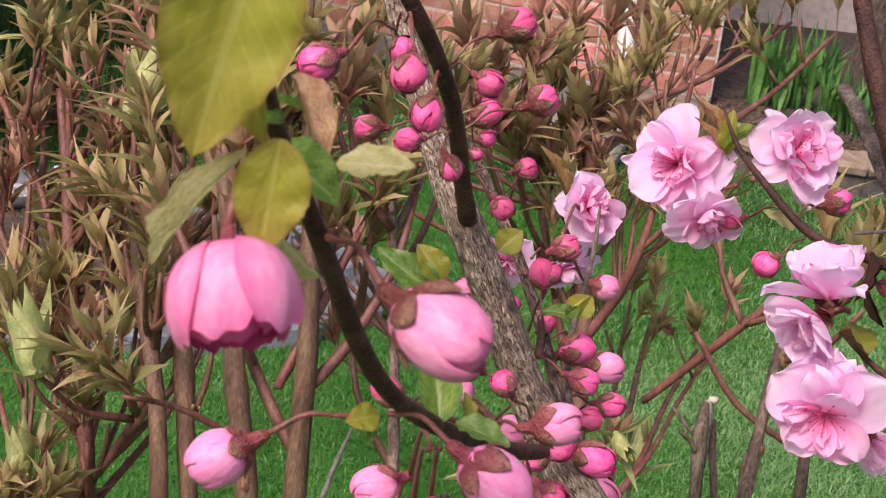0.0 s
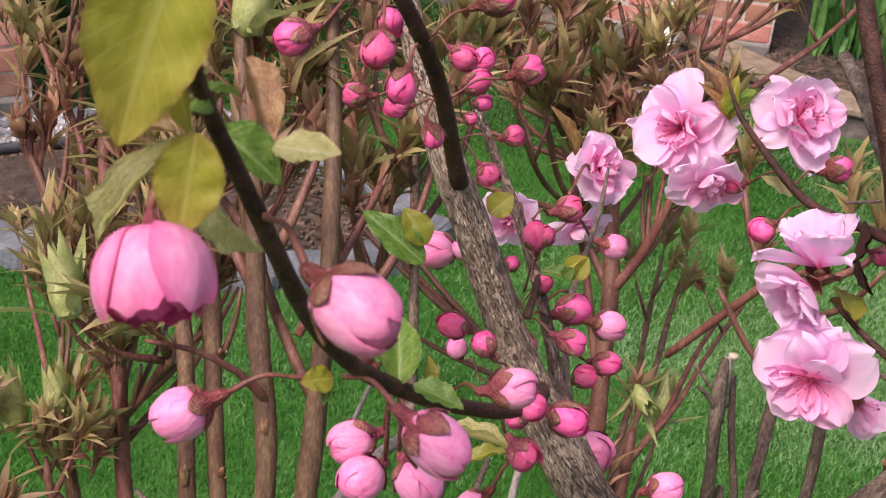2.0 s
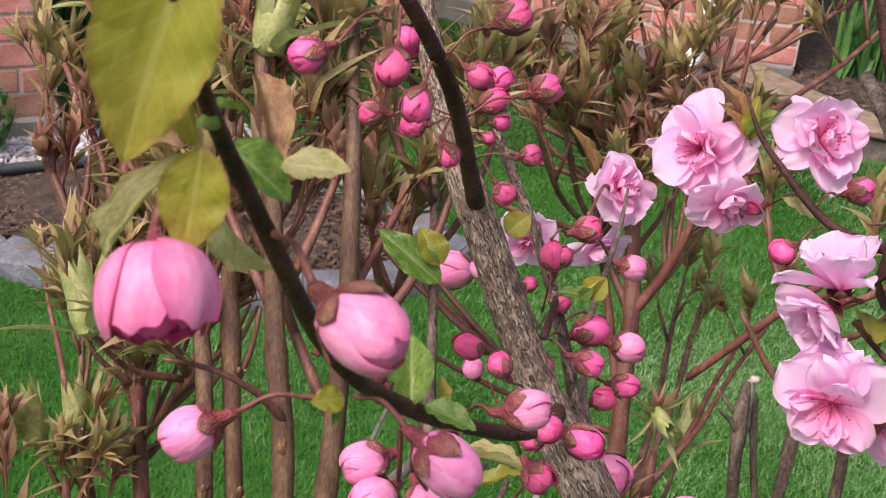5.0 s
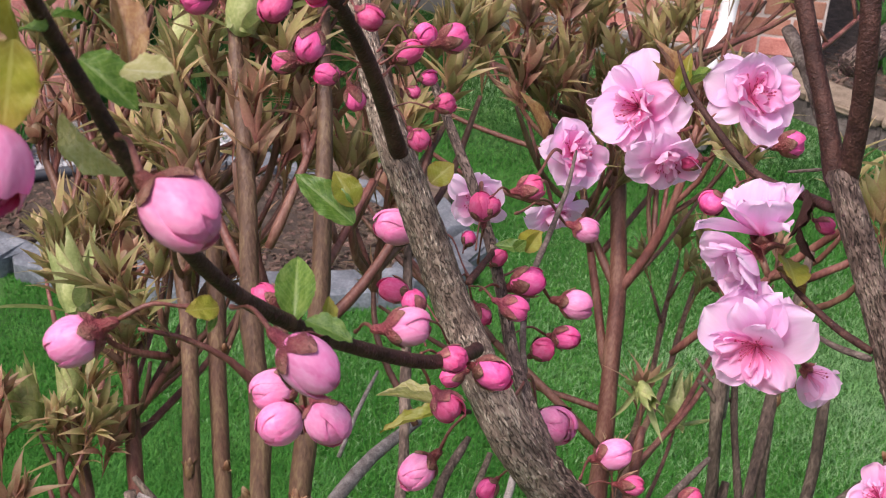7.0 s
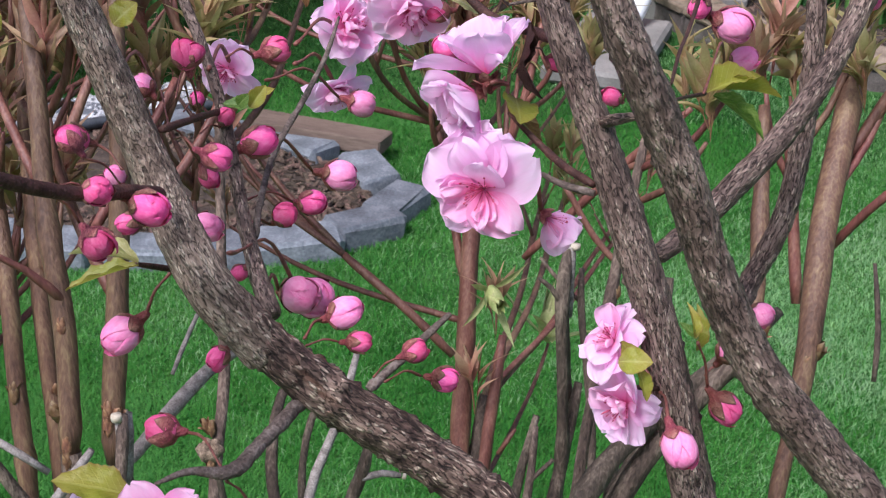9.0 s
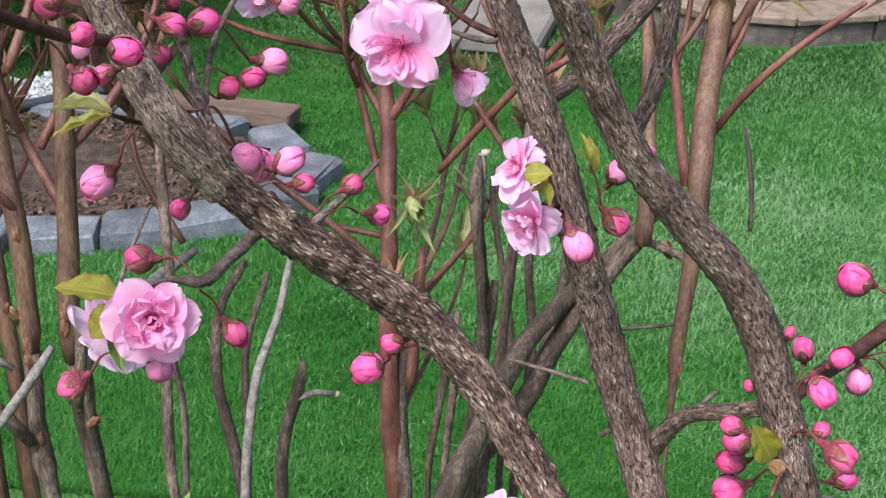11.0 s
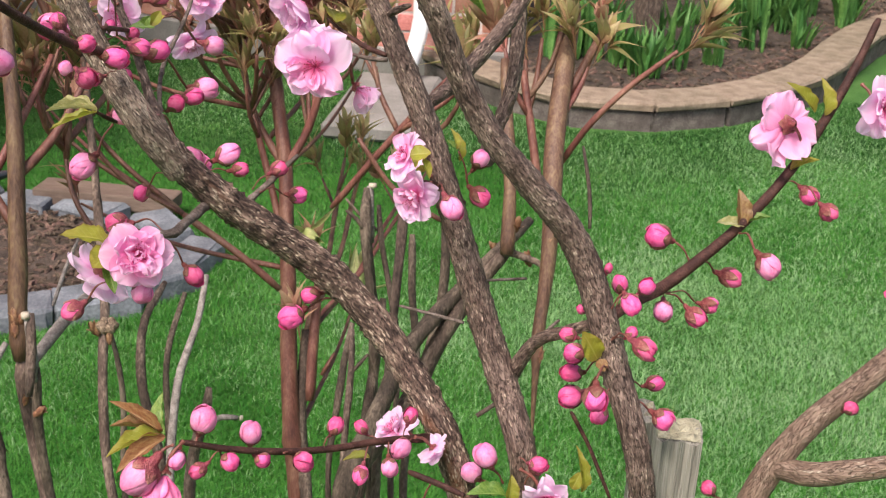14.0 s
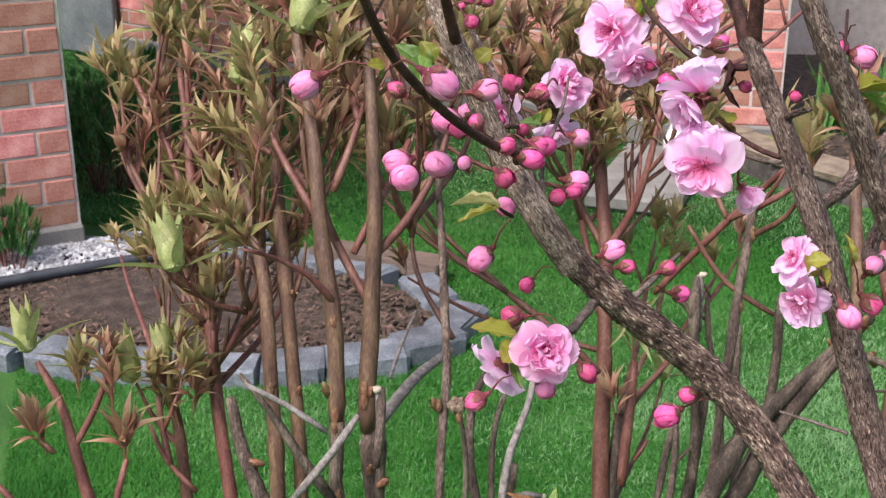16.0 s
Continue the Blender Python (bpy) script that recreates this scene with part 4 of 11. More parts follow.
def lawn_blades(count, seed):
    g = np.random.default_rng(seed)
    pos = []
    while len(pos) < count:
        y = 1.5 + 4.4 * g.random() ** 1.35
        half = 0.42 * y + 0.35
        x = -0.30 * y * 0.35 + (g.random() * 2 - 1) * half
        if on_lawn(x, y):
            pos.append((x, y))
    p = np.array(pos)
    a = g.random(count) * 6.283
    lean = 0.2 + 1.1 * g.random(count)
    patch = np.array([noise.noise(Vector((q[0] * 2.2, q[1] * 2.2, 3.0))) for q in pos])
    h = (0.010 + 0.013 * g.random(count)) * (1 + 0.45 * patch)
    w = (0.0007 + 0.0006 * g.random(count)) * (0.7 + 0.16 * p[:, 1])
    dx, dy = np.cos(a), np.sin(a)
    z0 = np.array([0.012 * noise.noise(Vector((q[0] * 0.9, q[1] * 0.9, 0))) for q in pos]) - 0.003
    v = np.zeros((count, 5, 3))
    for i, (s, u, k) in enumerate(((-1, 0, 1), (1, 0, 1), (-0.8, 0.55, 0.35), (0.8, 0.55, 0.35), (0, 1, 1))):
        bend = lean * u * u * h
        v[:, i, 0] = p[:, 0] - dy * w * s + dx * bend
        v[:, i, 1] = p[:, 1] + dx * w * s + dy * bend
        v[:, i, 2] = z0 + h * u * (1 - 0.25 * lean * u)
    # the paler patches of the lawn are put into the blade colour
    pale = g.random(count) < np.array([pale_lawn(*q) for q in pos])
    # the far band is drawn with blades of a darker colour
    darker = ~pale & (g.random(count) < np.array([dark_lawn(*q) for q in pos]))
    return blades_mesh(v[~pale & ~darker]), blades_mesh(v[pale]), blades_mesh(v[darker])


def blades_mesh(v):
    count = len(v)
    me = bpy.data.meshes.new("grass")
    base = np.arange(count)[:, None] * 5
    tri = np.concatenate([base + np.array(t) for t in ((0, 1, 3), (0, 3, 2), (2, 3, 4))], 0)
    me.vertices.add(count * 5)
    me.vertices.foreach_set("co", v.ravel())
    me.loops.add(tri.size)
    me.loops.foreach_set("vertex_index", tri.ravel().astype(np.int32))
    me.polygons.add(len(tri))
    me.polygons.foreach_set("loop_start", (np.arange(len(tri)) * 3).astype(np.int32))
    me.update(calc_edges=True)
    return me


for mesh, material, label in zip(lawn_blades(520000, 4), (GRASS, GRASS_PALE, GRASS_DARK), ("short fresh green grass blades of the lawn", "pale grass blades in patches of the lawn", "dark green grass blades along the kerb")):
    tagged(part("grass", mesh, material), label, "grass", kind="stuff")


# ---- kerb wall and the bed behind it ----
kerb = thing("kerb_wall", (0.9, 4.0, 0), "low curved garden edging of grey blocks with buff tops", "garden edging", kind="structure")


def kerb_run():
    pts = [Vector((x, y, 0)) for x, y in KERB]
    along, total = [0.0], 0.0
    for a, b in zip(pts, pts[1:]):
        total += (b - a).length
        along.append(total)

    def place(s):
        return Vector((float(np.interp(s, along, [q.x for q in pts])), float(np.interp(s, along, [q.y for q in pts])), 0))
    s, k = 0.0, 0
    r = random.Random(5)
    while s < total - 0.1:
        n = min(r.uniform(0.235, 0.30), total - s)
        a, b = place(s), place(s + n)
        d = (b - a).normalized()
        nrm = Vector((-d.y, d.x, 0))
        m = Matrix((d, nrm, Vector((0, 0, 1)))).transposed().to_4x4()
        m.translation = a
        k += 1
        part("block", box_mesh("block", (0.003, 0, -0.03), ((b - a).length - 0.003, 0.16, 0.072), 0.007, 0.004, k), STONE, kerb, m=m)
        part("cap", box_mesh("cap", (0.002, -0.012, 0.074), ((b - a).length - 0.002, 0.165, 0.102), 0.006, 0.003, k + 90), STONE_TOP, kerb, m=m)
        s += n


kerb_run()
sheet = [(x, kerb_y(x) + 0.15, 0.06) for x in np.linspace(-0.1, 2.6, 28)] + [(x, kerb_y(x) + 2.5 - 0.3 * x, 0.10) for x in np.linspace(-0.1, 2.6, 28)]
soil = part("soil", raw("soil", sheet, grid_faces(28, 2)), SOIL)
tagged(soil, "dark mulched soil of the flower bed behind the kerb", "soil", kind="structure")


def scatter_chips(name, count, inside, zf, size, seed, material, label, category):
    g = random.Random(seed)
    verts, faces = [], []
    for _ in range(count):
        x, y = inside(g)
        a, t = g.uniform(0, 6.28), g.uniform(-0.5, 0.5)
        l, w, h = size * g.uniform(0.5, 1.3), size * g.uniform(0.15, 0.4), size * g.uniform(0.08, 0.2)
        m = Matrix.Translation((x, y, zf(x, y) + h)) @ Matrix.Rotation(a, 4, "Z") @ Matrix.Rotation(t, 4, "Y")
        off = len(verts)
        for q in ((-1, -1, -1), (1, -0.7, -1), (1, 0.8, -1), (-0.8, 1, -1), (-0.9, -0.8, 1), (0.8, -0.6, 1), (0.9, 0.6, 1), (-0.7, 0.8, 1)):
            verts.append(m @ Vector((q[0] * l, q[1] * w, q[2] * h)))
        faces += [tuple(off + i for i in f) for f in ((0, 1, 5, 4), (1, 2, 6, 5), (2, 3, 7, 6), (3, 0, 4, 7), (4, 5, 6, 7))]
    ob = part(name, raw(name, verts, faces, smooth=False), material)
    return tagged(ob, label, category, kind="stuff")


def in_back_bed(g):
    x = g.uniform(0.1, 2.4)
    return x, kerb_y(x) + 0.17 + g.random() ** 1.5 * 1.2


scatter_chips("mulch", 2600, in_back_bed, lambda x, y: 0.065, 0.022, 3, CHIP, "loose brown bark mulch in the bed behind the kerb", "mulch")

# ---- round bed with stone edging ----
ring = []
for k in range(48):
    a = 2 * math.pi * k / 48
    ring.append((BED_L[0] + BED_L[2] * 0.95 * math.cos(a), BED_L[1] + BED_L[3] * 0.95 * math.sin(a), 0.02))
bed = part("bed_soil", raw("bed_soil", ring + [(BED_L[0], BED_L[1], 0.05)], [(k, (k + 1) % 48, 48) for k in range(48)]), SOIL)
tagged(bed, "dark mulched soil of the round flower bed", "soil", kind="structure")


def in_round_bed(g):
    a, q = g.uniform(0, 6.28), math.sqrt(g.random()) * 0.93
    return BED_L[0] + BED_L[2] * q * math.cos(a), BED_L[1] + BED_L[3] * q * math.sin(a)


scatter_chips("mulch", 3200, in_round_bed, lambda x, y: 0.03, 0.016, 8, CHIP, "loose brown bark mulch in the round bed", "mulch")
edging = thing("bed_edging", (BED_L[0], BED_L[1], 0), "blue-grey flat stones laid round the mulched bed", "garden edging", kind="structure")
a, k = -0.15, 0
while a < 6.0:
    n = rng.uniform(0.15, 0.22) / math.hypot(BED_L[2] * math.sin(a), BED_L[3] * math.cos(a))
    c = Vector((BED_L[0] + BED_L[2] * math.cos(a), BED_L[1] + BED_L[3] * math.sin(a), 0))
    d = Vector((-BED_L[2] * math.sin(a), BED_L[3] * math.cos(a), 0))
    ln = d.length * n
    d.normalize()
    m = Matrix((d, Vector((-d.y, d.x, 0)), Vector((0, 0, 1)))).transposed().to_4x4()
    m.translation = c
    k += 1
    part("stone", box_mesh("stone", (0.002, -0.05, -0.02), (ln * 0.98, 0.055, rng.uniform(0.050, 0.062)), 0.010, 0.006, k), SLATE, edging, m=m)
    a += n
plank = part("plank", box_mesh("plank", (-0.19, -0.045, 0), (0.19, 0.045, 0.042), 0.004, 0.002, 3), PLANK, m=pose(-0.86, 2.985, 0.030, 0, 0, -9))
tagged(plank, "weathered brown wooden board at the edge of the bed", "board")

# ---- house ----
WALL_Z = 2.9


def brick_wall(name, origin, direction, courses, length, label, z0=0.13, brick=(0.235, 0.072), seed=1):
    """A wall of laid bricks: origin is the foot of its near corner, direction runs along the face."""
    d = Vector((*direction, 0)).normalized()
    nrm = Vector((-d.y, d.x, 0))
    m = Matrix((d, nrm, Vector((0, 0, 1)))).transposed().to_4x4()
    m.translation = (*origin, 0)
    wall = part(name, box_mesh(name, (0.003, 0.003, z0), (length, 0.22, WALL_Z)), MORTAR, m=m)
    tagged(wall, label, "wall", kind="structure")
    data = [box_mesh("brick", (0, 0, 0), (brick[0] - 0.008, 0.09, brick[1]), 0.003, 0.0012, s) for s in range(4)]
    half = [box_mesh("brick", (0, 0, 0), (brick[0] / 2 - 0.008, 0.09, brick[1]), 0.003, 0.0012, s + 9) for s in range(2)]
    for q in data + half:
        q.materials.append(BRICK)
    r = random.Random(seed)
    # the courses higher up, joined
    verts, faces = [], []
    c = courses
    while z0 + (c + 1) * (brick[1] + 0.008) < WALL_Z:
        z, x = z0 + 0.005 + c * (brick[1] + 0.008), -(c % 2) * brick[0] / 2
        while x < length:
            a, e = max(0.0, x), min(length, x + brick[0] - 0.008)
            off = len(verts)
            verts += [(q, y, h) for q in (a, e) for y in (0.0, 0.05) for h in (z, z + brick[1])]
            faces += [tuple(off + k for k in f) for f in ((0, 1, 3, 2), (4, 6, 7, 5), (0, 4, 5, 1), (2, 3, 7, 6), (0, 2, 6, 4), (1, 5, 7, 3))]
            x += brick[0]
        c += 1
    upper = part("brick_courses", raw("brick_courses", verts, faces, None, False), BRICK, wall, m=m)
    upper["kind"] = "stuff"
    for c in range(courses):
        z, x = z0 + 0.005 + c * (brick[1] + 0.008), 0.0
        if c % 2:
            part("brick", half[c % 2], None, wall, m=m @ Matrix.Translation((x, r.uniform(-0.002, 0.002), z)))
            x += brick[0] / 2
        while x + brick[0] <= length + 0.01:
            part("brick", data[r.randrange(4)], None, wall, m=m @ Matrix.Translation((x, r.uniform(-0.002, 0.002), z)))
            x += brick[0]
        if c % 2:
            part("brick", half[0], None, wall, m=m @ Matrix.Translation((x, r.uniform(-0.002, 0.002), z)))
    return wall
# ---- stake beside the flowering shrub ----
def stake_mesh():
    bm = bmesh.new()
    bmesh.ops.create_cube(bm, size=1)
    for v in bm.verts:
        v.co = Vector((v.co.x * 0.0225, v.co.y * 0.0150, (v.co.z + 0.5) * 1.022))
    bmesh.ops.subdivide_edges(bm, edges=[e for e in bm.edges if abs(e.verts[0].co.z - e.verts[1].co.z) > 0.5], cuts=40)
    bmesh.ops.subdivide_edges(bm, edges=[e for e in bm.edges if abs(e.verts[0].co.z - e.verts[1].co.z) < 0.01], cuts=11, use_grid_fill=True)
    for v in bm.verts:
        k = noise.noise(Vector((v.co.x * 420, v.co.y * 420, v.co.z * 5)))
        v.co.x *= 1 + 0.05 * k
        v.co.y *= 1 + 0.16 * k
        if v.co.z > 1.020:
            v.co.z += 0.0018 * noise.noise(Vector((v.co.x * 300, v.co.y * 300, 5))) + (0.006 if v.co.x < -0.004 else 0)
    return bm


stake = part("stake", stake_mesh(), STAKE, m=pose(0.0775, 0.342, -0.004, 0.8, 0.6, -9))
bm = bmesh.new()
bmesh.ops.create_grid(bm, x_segments=9, y_segments=9, size=0.0105)
for v in bm.verts:
    v.co.y *= 0.66
    v.co.z = 1.0223 + 0.0030 * (noise.noise(v.co * 520) + 0.4) * (1 - (max(abs(v.co.x), abs(v.co.y) * 1.5) / 0.0107) ** 6) + (0.005 if v.co.x < -0.004 else 0)
part("end_grain", bm, LICHEN, stake, "mossy crumbling end grain", m=pose(0.0775, 0.342, -0.004, 0.8, 0.6, -9))
tagged(stake, "weathered grey wooden stake with a mossy rough top", "stake")

# ---- downspout and splash block ----
spout = thing("downspout", (-0.06, 4.28, 0.0), "white metal downspout with a kicked-out foot on the brick wall", "downspout")
nodes = [(-0.06, 4.33, 2.8, 0.032), (-0.06, 4.33, 0.34, 0.032), (-0.06, 4.31, 0.25, 0.032), (-0.085, 4.22, 0.15, 0.032), (-0.115, 4.12, 0.085, 0.032)]
part("pipe", tube_mesh("pipe", nodes, 0.03, 12), WHITE, spout)
part("strap", box_mesh("strap", (-0.10, 4.285, 0.55), (-0.02, 4.375, 0.575), 0.003), WHITE, spout)
splash = part("splash_block", box_mesh("splash_block", (-0.15, -0.32, 0), (0.15, 0.32, 0.055), 0.012), CONCRETE, m=pose(-0.17, 3.96, 0.005, 0, 0, -8))
tagged(splash, "pale concrete splash block under the downspout on the lawn", "splash block")

# ---- plants of the bed behind the kerb ----
def daffodil_leaves(n, seed, tall):
    g = random.Random(seed)
    verts, faces, uvs = [], [], []
    for _ in range(n):
        a, t = g.uniform(0, 6.28), g.uniform(0.05, 0.45)
        way = Vector((math.cos(a) * math.sin(t), math.sin(a) * math.sin(t), math.cos(t)))
        blade(verts, faces, uvs, Vector((g.uniform(-0.03, 0.03), g.uniform(-0.03, 0.03), 0)), way, Vector((-math.sin(a), math.cos(a), 0)), tall * g.uniform(0.6, 1.1), 0.016, g.uniform(-0.3, 0.2), seed)
    return raw("foliage", verts, faces, uvs)


def daffodil_bloom(seed):
    g = random.Random(seed)
    verts, faces, uvs = [], [], []
    for k in range(6):
        a = k * math.pi / 3
        way = Vector((math.cos(a), math.sin(a), 0.15))
        blade(verts, faces, uvs, Vector((0, 0, 0)), way.normalized(), Vector((-math.sin(a), math.cos(a), 0)), 0.034, 0.024, 0.1, seed)
    off = len(verts)
    for z, r in ((0, 0.009), (0.012, 0.011), (0.022, 0.016)):
        for i in range(10):
            a = 2 * math.pi * i / 10
            verts.append(Vector((r * math.cos(a) * (1 + 0.08 * (i % 2)), r * math.sin(a), z)))
            uvs.append((0, 0))
    faces += [tuple(off + q for q in f) for f in grid_faces(10, 3, True)]
    return raw("bloom", verts, faces, uvs)


BLOOM = [daffodil_bloom(s) for s in (1, 2)]
for d in BLOOM:
    d.materials.append(YELLOW)
CLUMP = [daffodil_leaves(n, s, t) for n, s, t in ((16, 1, 0.22), (20, 2, 0.26), (14, 3, 0.18), (18, 4, 0.13))]
for d in CLUMP:
    d.materials.append(BEDLEAF)
g = random.Random(12)
for k in range(16):
    x, y = g.uniform(1.25, 1.85), g.uniform(5.05, 5.6)
    p = Vector((x, y, 0.07))
    clump = thing("daffodil", p, "yellow daffodils in flower over green strap leaves", "daffodil", "daffodils in the bed")
    part("foliage", CLUMP[k % 2], None, clump, m=Matrix.Translation(p) @ Matrix.Rotation(k, 4, "Z"))
    for _ in range(g.choice((2, 3, 4))):
        top = p + Vector((g.uniform(-0.08, 0.08), g.uniform(-0.06, 0.06), g.uniform(0.2, 0.29)))
        part("stalk", tube_mesh("stalk", [(*p, 0.003), (*(p.lerp(top, 0.6)), 0.003), (*top, 0.0025)], 0.05, 5), BEDLEAF, clump)
        part("bloom", BLOOM[g.randrange(2)], None, clump, "yellow trumpet bloom", m=frame_z(top, (g.uniform(-0.6, 0.3), -1, g.uniform(-0.1, 0.5)), 1.15, g.uniform(0, 6)))
for k in range(34):
    x = g.uniform(0.35, 2.1)
    y = kerb_y(x) + g.uniform(0.42, 1.3)
    p = Vector((x, y, 0.068))
    ob = part("bed_plant", CLUMP[2 + k % 2], None, m=Matrix.Translation(p) @ Matrix.Rotation(k * 2.0, 4, "Z") @ Matrix.Scale(g.uniform(1.0, 1.8), 4))
    tagged(ob, "low green leafy perennial in the mulched bed", "plant", "plants in the bed")
post = part("garden_post", box_mesh("garden_post", (-0.038, -0.038, 0), (0.038, 0.038, 1.5), 0.004, 0.002, 4), OLDWOOD, m=pose(0.80, 4.62, 0.05, 0, 0, 20))
tagged(post, "grey weathered wooden post in the flower bed", "post")

# ---- by the house corner ----
def in_gravel(g2):
    u, v = g2.uniform(-1.2, 0.5), g2.uniform(-0.20, -0.01)
    q = CORNER + ALONG * u + BACK * v
    return q.x, q.y


CORNER = Vector((-1.721, 2.949, 0))
ALONG = Vector((math.cos(radians(40)), math.sin(radians(40)), 0))
BACK = Vector((-ALONG.y, ALONG.x, 0))
scatter_chips("gravel", 2600, in_gravel, lambda x, y: 0.05, 0.016, 21, GRAVEL, "pale crushed gravel strip along the foot of the house", "gravel")
e0, e1 = CORNER - ALONG * 1.2 - BACK * 0.23, CORNER + ALONG * 0.55 - BACK * 0.21
strip = part("edging_strip", tube_mesh("edging_strip", [(*e0.xy, 0.05, 0.015), (*(e0.lerp(e1, 0.5)).xy, 0.05, 0.015), (*e1.xy, 0.05, 0.015)], 0.05, 8), PLASTIC)
tagged(strip, "black plastic edging strip between gravel and mulch", "edging strip", kind="structure")
for k in range(9):
    p = Vector((-1.86 + 0.05 * (k % 3) + g.uniform(-0.03, 0.03), 2.70 + 0.03 * (k // 3), 0.02)) if k < 5 else Vector((-1.55 + 0.03 * (k % 4), 3.30 + 0.05 * (k % 3), 0.0))
    ob = thing("small_shrub", p, "small leafy shrub at the foot of the house", "shrub", "small shrubs by the house")
    for j in range(4):
        w = Vector((g.uniform(-0.35, 0.35), g.uniform(-0.35, 0.35), 1)).normalized()
        tip = p + w * g.uniform(0.14, 0.26)
        part("stem", tube_mesh("stem", [(*p, 0.003), (*tip, 0.002)], 0.03, 5), CANE, ob)
        for q in (0.5, 0.75, 1.0):
            part("foliage", CLUMP[2 + j % 2], None, ob, m=frame_z(p.lerp(tip, q), w, 0.32, q * 9))
BUSH = [(-1.96, 3.49, 0.37), (-1.9, 3.53, 0.44), (-1.84, 3.5, 0.34), (-1.78, 3.53, 0.37), (-1.92, 3.47, 0.29)]
for k, (x, y, z) in enumerate(BUSH):
    p = Vector((x, y, 0.0))
    ob = thing("leafy_shrub", p, "green leafy shrub with thin stems beside the house", "shrub", "leafy shrubs by the house")
    for j in range(6):
        tip = Vector((x + g.uniform(-0.13, 0.13), y + g.uniform(-0.13, 0.13), z * g.uniform(0.75, 1.2)))
        w = (tip - p).normalized()
        part("stem", tube_mesh("stem", [(*p, 0.004), (*p.lerp(tip, 0.5), 0.003), (*tip, 0.002)], 0.05, 5), CANE, ob)
        for q in (0.45, 0.6, 0.75, 0.88, 1.0):
            part("foliage", CLUMP[2 + j % 2], None, ob, m=frame_z(p.lerp(tip, q), w, 0.34, q * 9 + j))
# ---- the flowering shrub in front ----
almond = thing("flowering_shrub", (0.04, 0.36, 0.0), "double pink flowering almond shrub with grey-brown stems, in bud and bloom", "shrub")
branch(almond, [(0.0450, 0.3650, -0.0200, 0.0100), (0.0450, 0.3600, 0.5000, 0.0085), (0.0400, 0.3400, 0.8500, 0.0068), (0.0221, 0.3293, 0.9638, 0.0060), (0.0092, 0.3334, 1.0118, 0.0059), (-0.0025, 0.3442, 1.0272, 0.0061), (-0.0154, 0.3523, 1.0425, 0.0063), (-0.0295, 0.3552, 1.0570, 0.0064), (-0.0453, 0.3525, 1.0708, 0.0063), (-0.0615, 0.3474, 1.0846, 0.0060), (-0.0755, 0.3430, 1.0989, 0.0056), (-0.0874, 0.3397, 1.1147, 0.0052)], "rough")
branch(almond, [(-0.0763, 0.3429, 1.0979, 0.0055), (-0.0874, 0.3397, 1.1147, 0.0052), (-0.1056, 0.3535, 1.1376, 0.0044), (-0.1111, 0.3556, 1.1487, 0.0043), (-0.1166, 0.3578, 1.1597, 0.0041), (-0.1226, 0.3625, 1.1689, 0.0039), (-0.1297, 0.3721, 1.1782, 0.0034), (-0.1370, 0.3834, 1.1900, 0.0031), (-0.1451, 0.3964, 1.2043, 0.0030), (-0.1559, 0.4146, 1.2212, 0.0027)], "tan")
branch(almond, [(0.0500, 0.3600, -0.0200, 0.0100), (0.0600, 0.3550, 0.5000, 0.0080), (0.0500, 0.3450, 0.8500, 0.0066), (0.0417, 0.3258, 0.9642, 0.0057), (0.0363, 0.3295, 1.0093, 0.0056), (0.0305, 0.3446, 1.0233, 0.0058), (0.0231, 0.3542, 1.0426, 0.0058), (0.0153, 0.3590, 1.0660, 0.0055), (0.0077, 0.3641, 1.0899, 0.0051), (0.0011, 0.3689, 1.1082, 0.0049), (-0.0049, 0.3727, 1.1219, 0.0047), (-0.0111, 0.3764, 1.1355, 0.0043), (-0.0177, 0.3802, 1.1495, 0.0040), (-0.0233, 0.3834, 1.1610, 0.0038), (-0.0266, 0.3859, 1.1680, 0.0035)], "bark")
branch(almond, [(0.0750, 0.3200, -0.0200, 0.0100), (0.1000, 0.3150, 0.5000, 0.0085), (0.0950, 0.3100, 0.8500, 0.0060), (0.0794, 0.3032, 0.9747, 0.0051), (0.0704, 0.3073, 1.0272, 0.0049), (0.0647, 0.3164, 1.0438, 0.0052), (0.0597, 0.3240, 1.0595, 0.0054), (0.0544, 0.3287, 1.0742, 0.0055), (0.0467, 0.3294, 1.0885, 0.0053), (0.0341, 0.3275, 1.1034, 0.0049), (0.0197, 0.3264, 1.1212, 0.0044), (0.0100, 0.3259, 1.1393, 0.0042), (0.0042, 0.3248, 1.1540, 0.0041), (-0.0012, 0.3233, 1.1655, 0.0040), (-0.0062, 0.3221, 1.1755, 0.0038), (-0.0108, 0.3224, 1.1852, 0.0035), (-0.0154, 0.3242, 1.1963, 0.0033), (-0.0203, 0.3273, 1.2096, 0.0031), (-0.0259, 0.3313, 1.2252, 0.0028)], "bark")
branch(almond, [(0.0015, 0.3765, 1.1138, 0.0025), (0.0090, 0.3863, 1.1169, 0.0030), (0.0164, 0.3953, 1.1228, 0.0033), (0.0278, 0.4080, 1.1334, 0.0032), (0.0364, 0.4199, 1.1450, 0.0031), (0.0435, 0.4327, 1.1587, 0.0031), (0.0505, 0.4459, 1.1729, 0.0030)], "bark")
branch(almond, [(0.0221, 0.3764, 1.0941, 0.0037), (0.0259, 0.4150, 1.0893, 0.0030), (0.0320, 0.4216, 1.1043, 0.0031), (0.0347, 0.4308, 1.1270, 0.0030), (0.0346, 0.4396, 1.1478, 0.0028), (0.0332, 0.4488, 1.1669, 0.0025)], "bark")
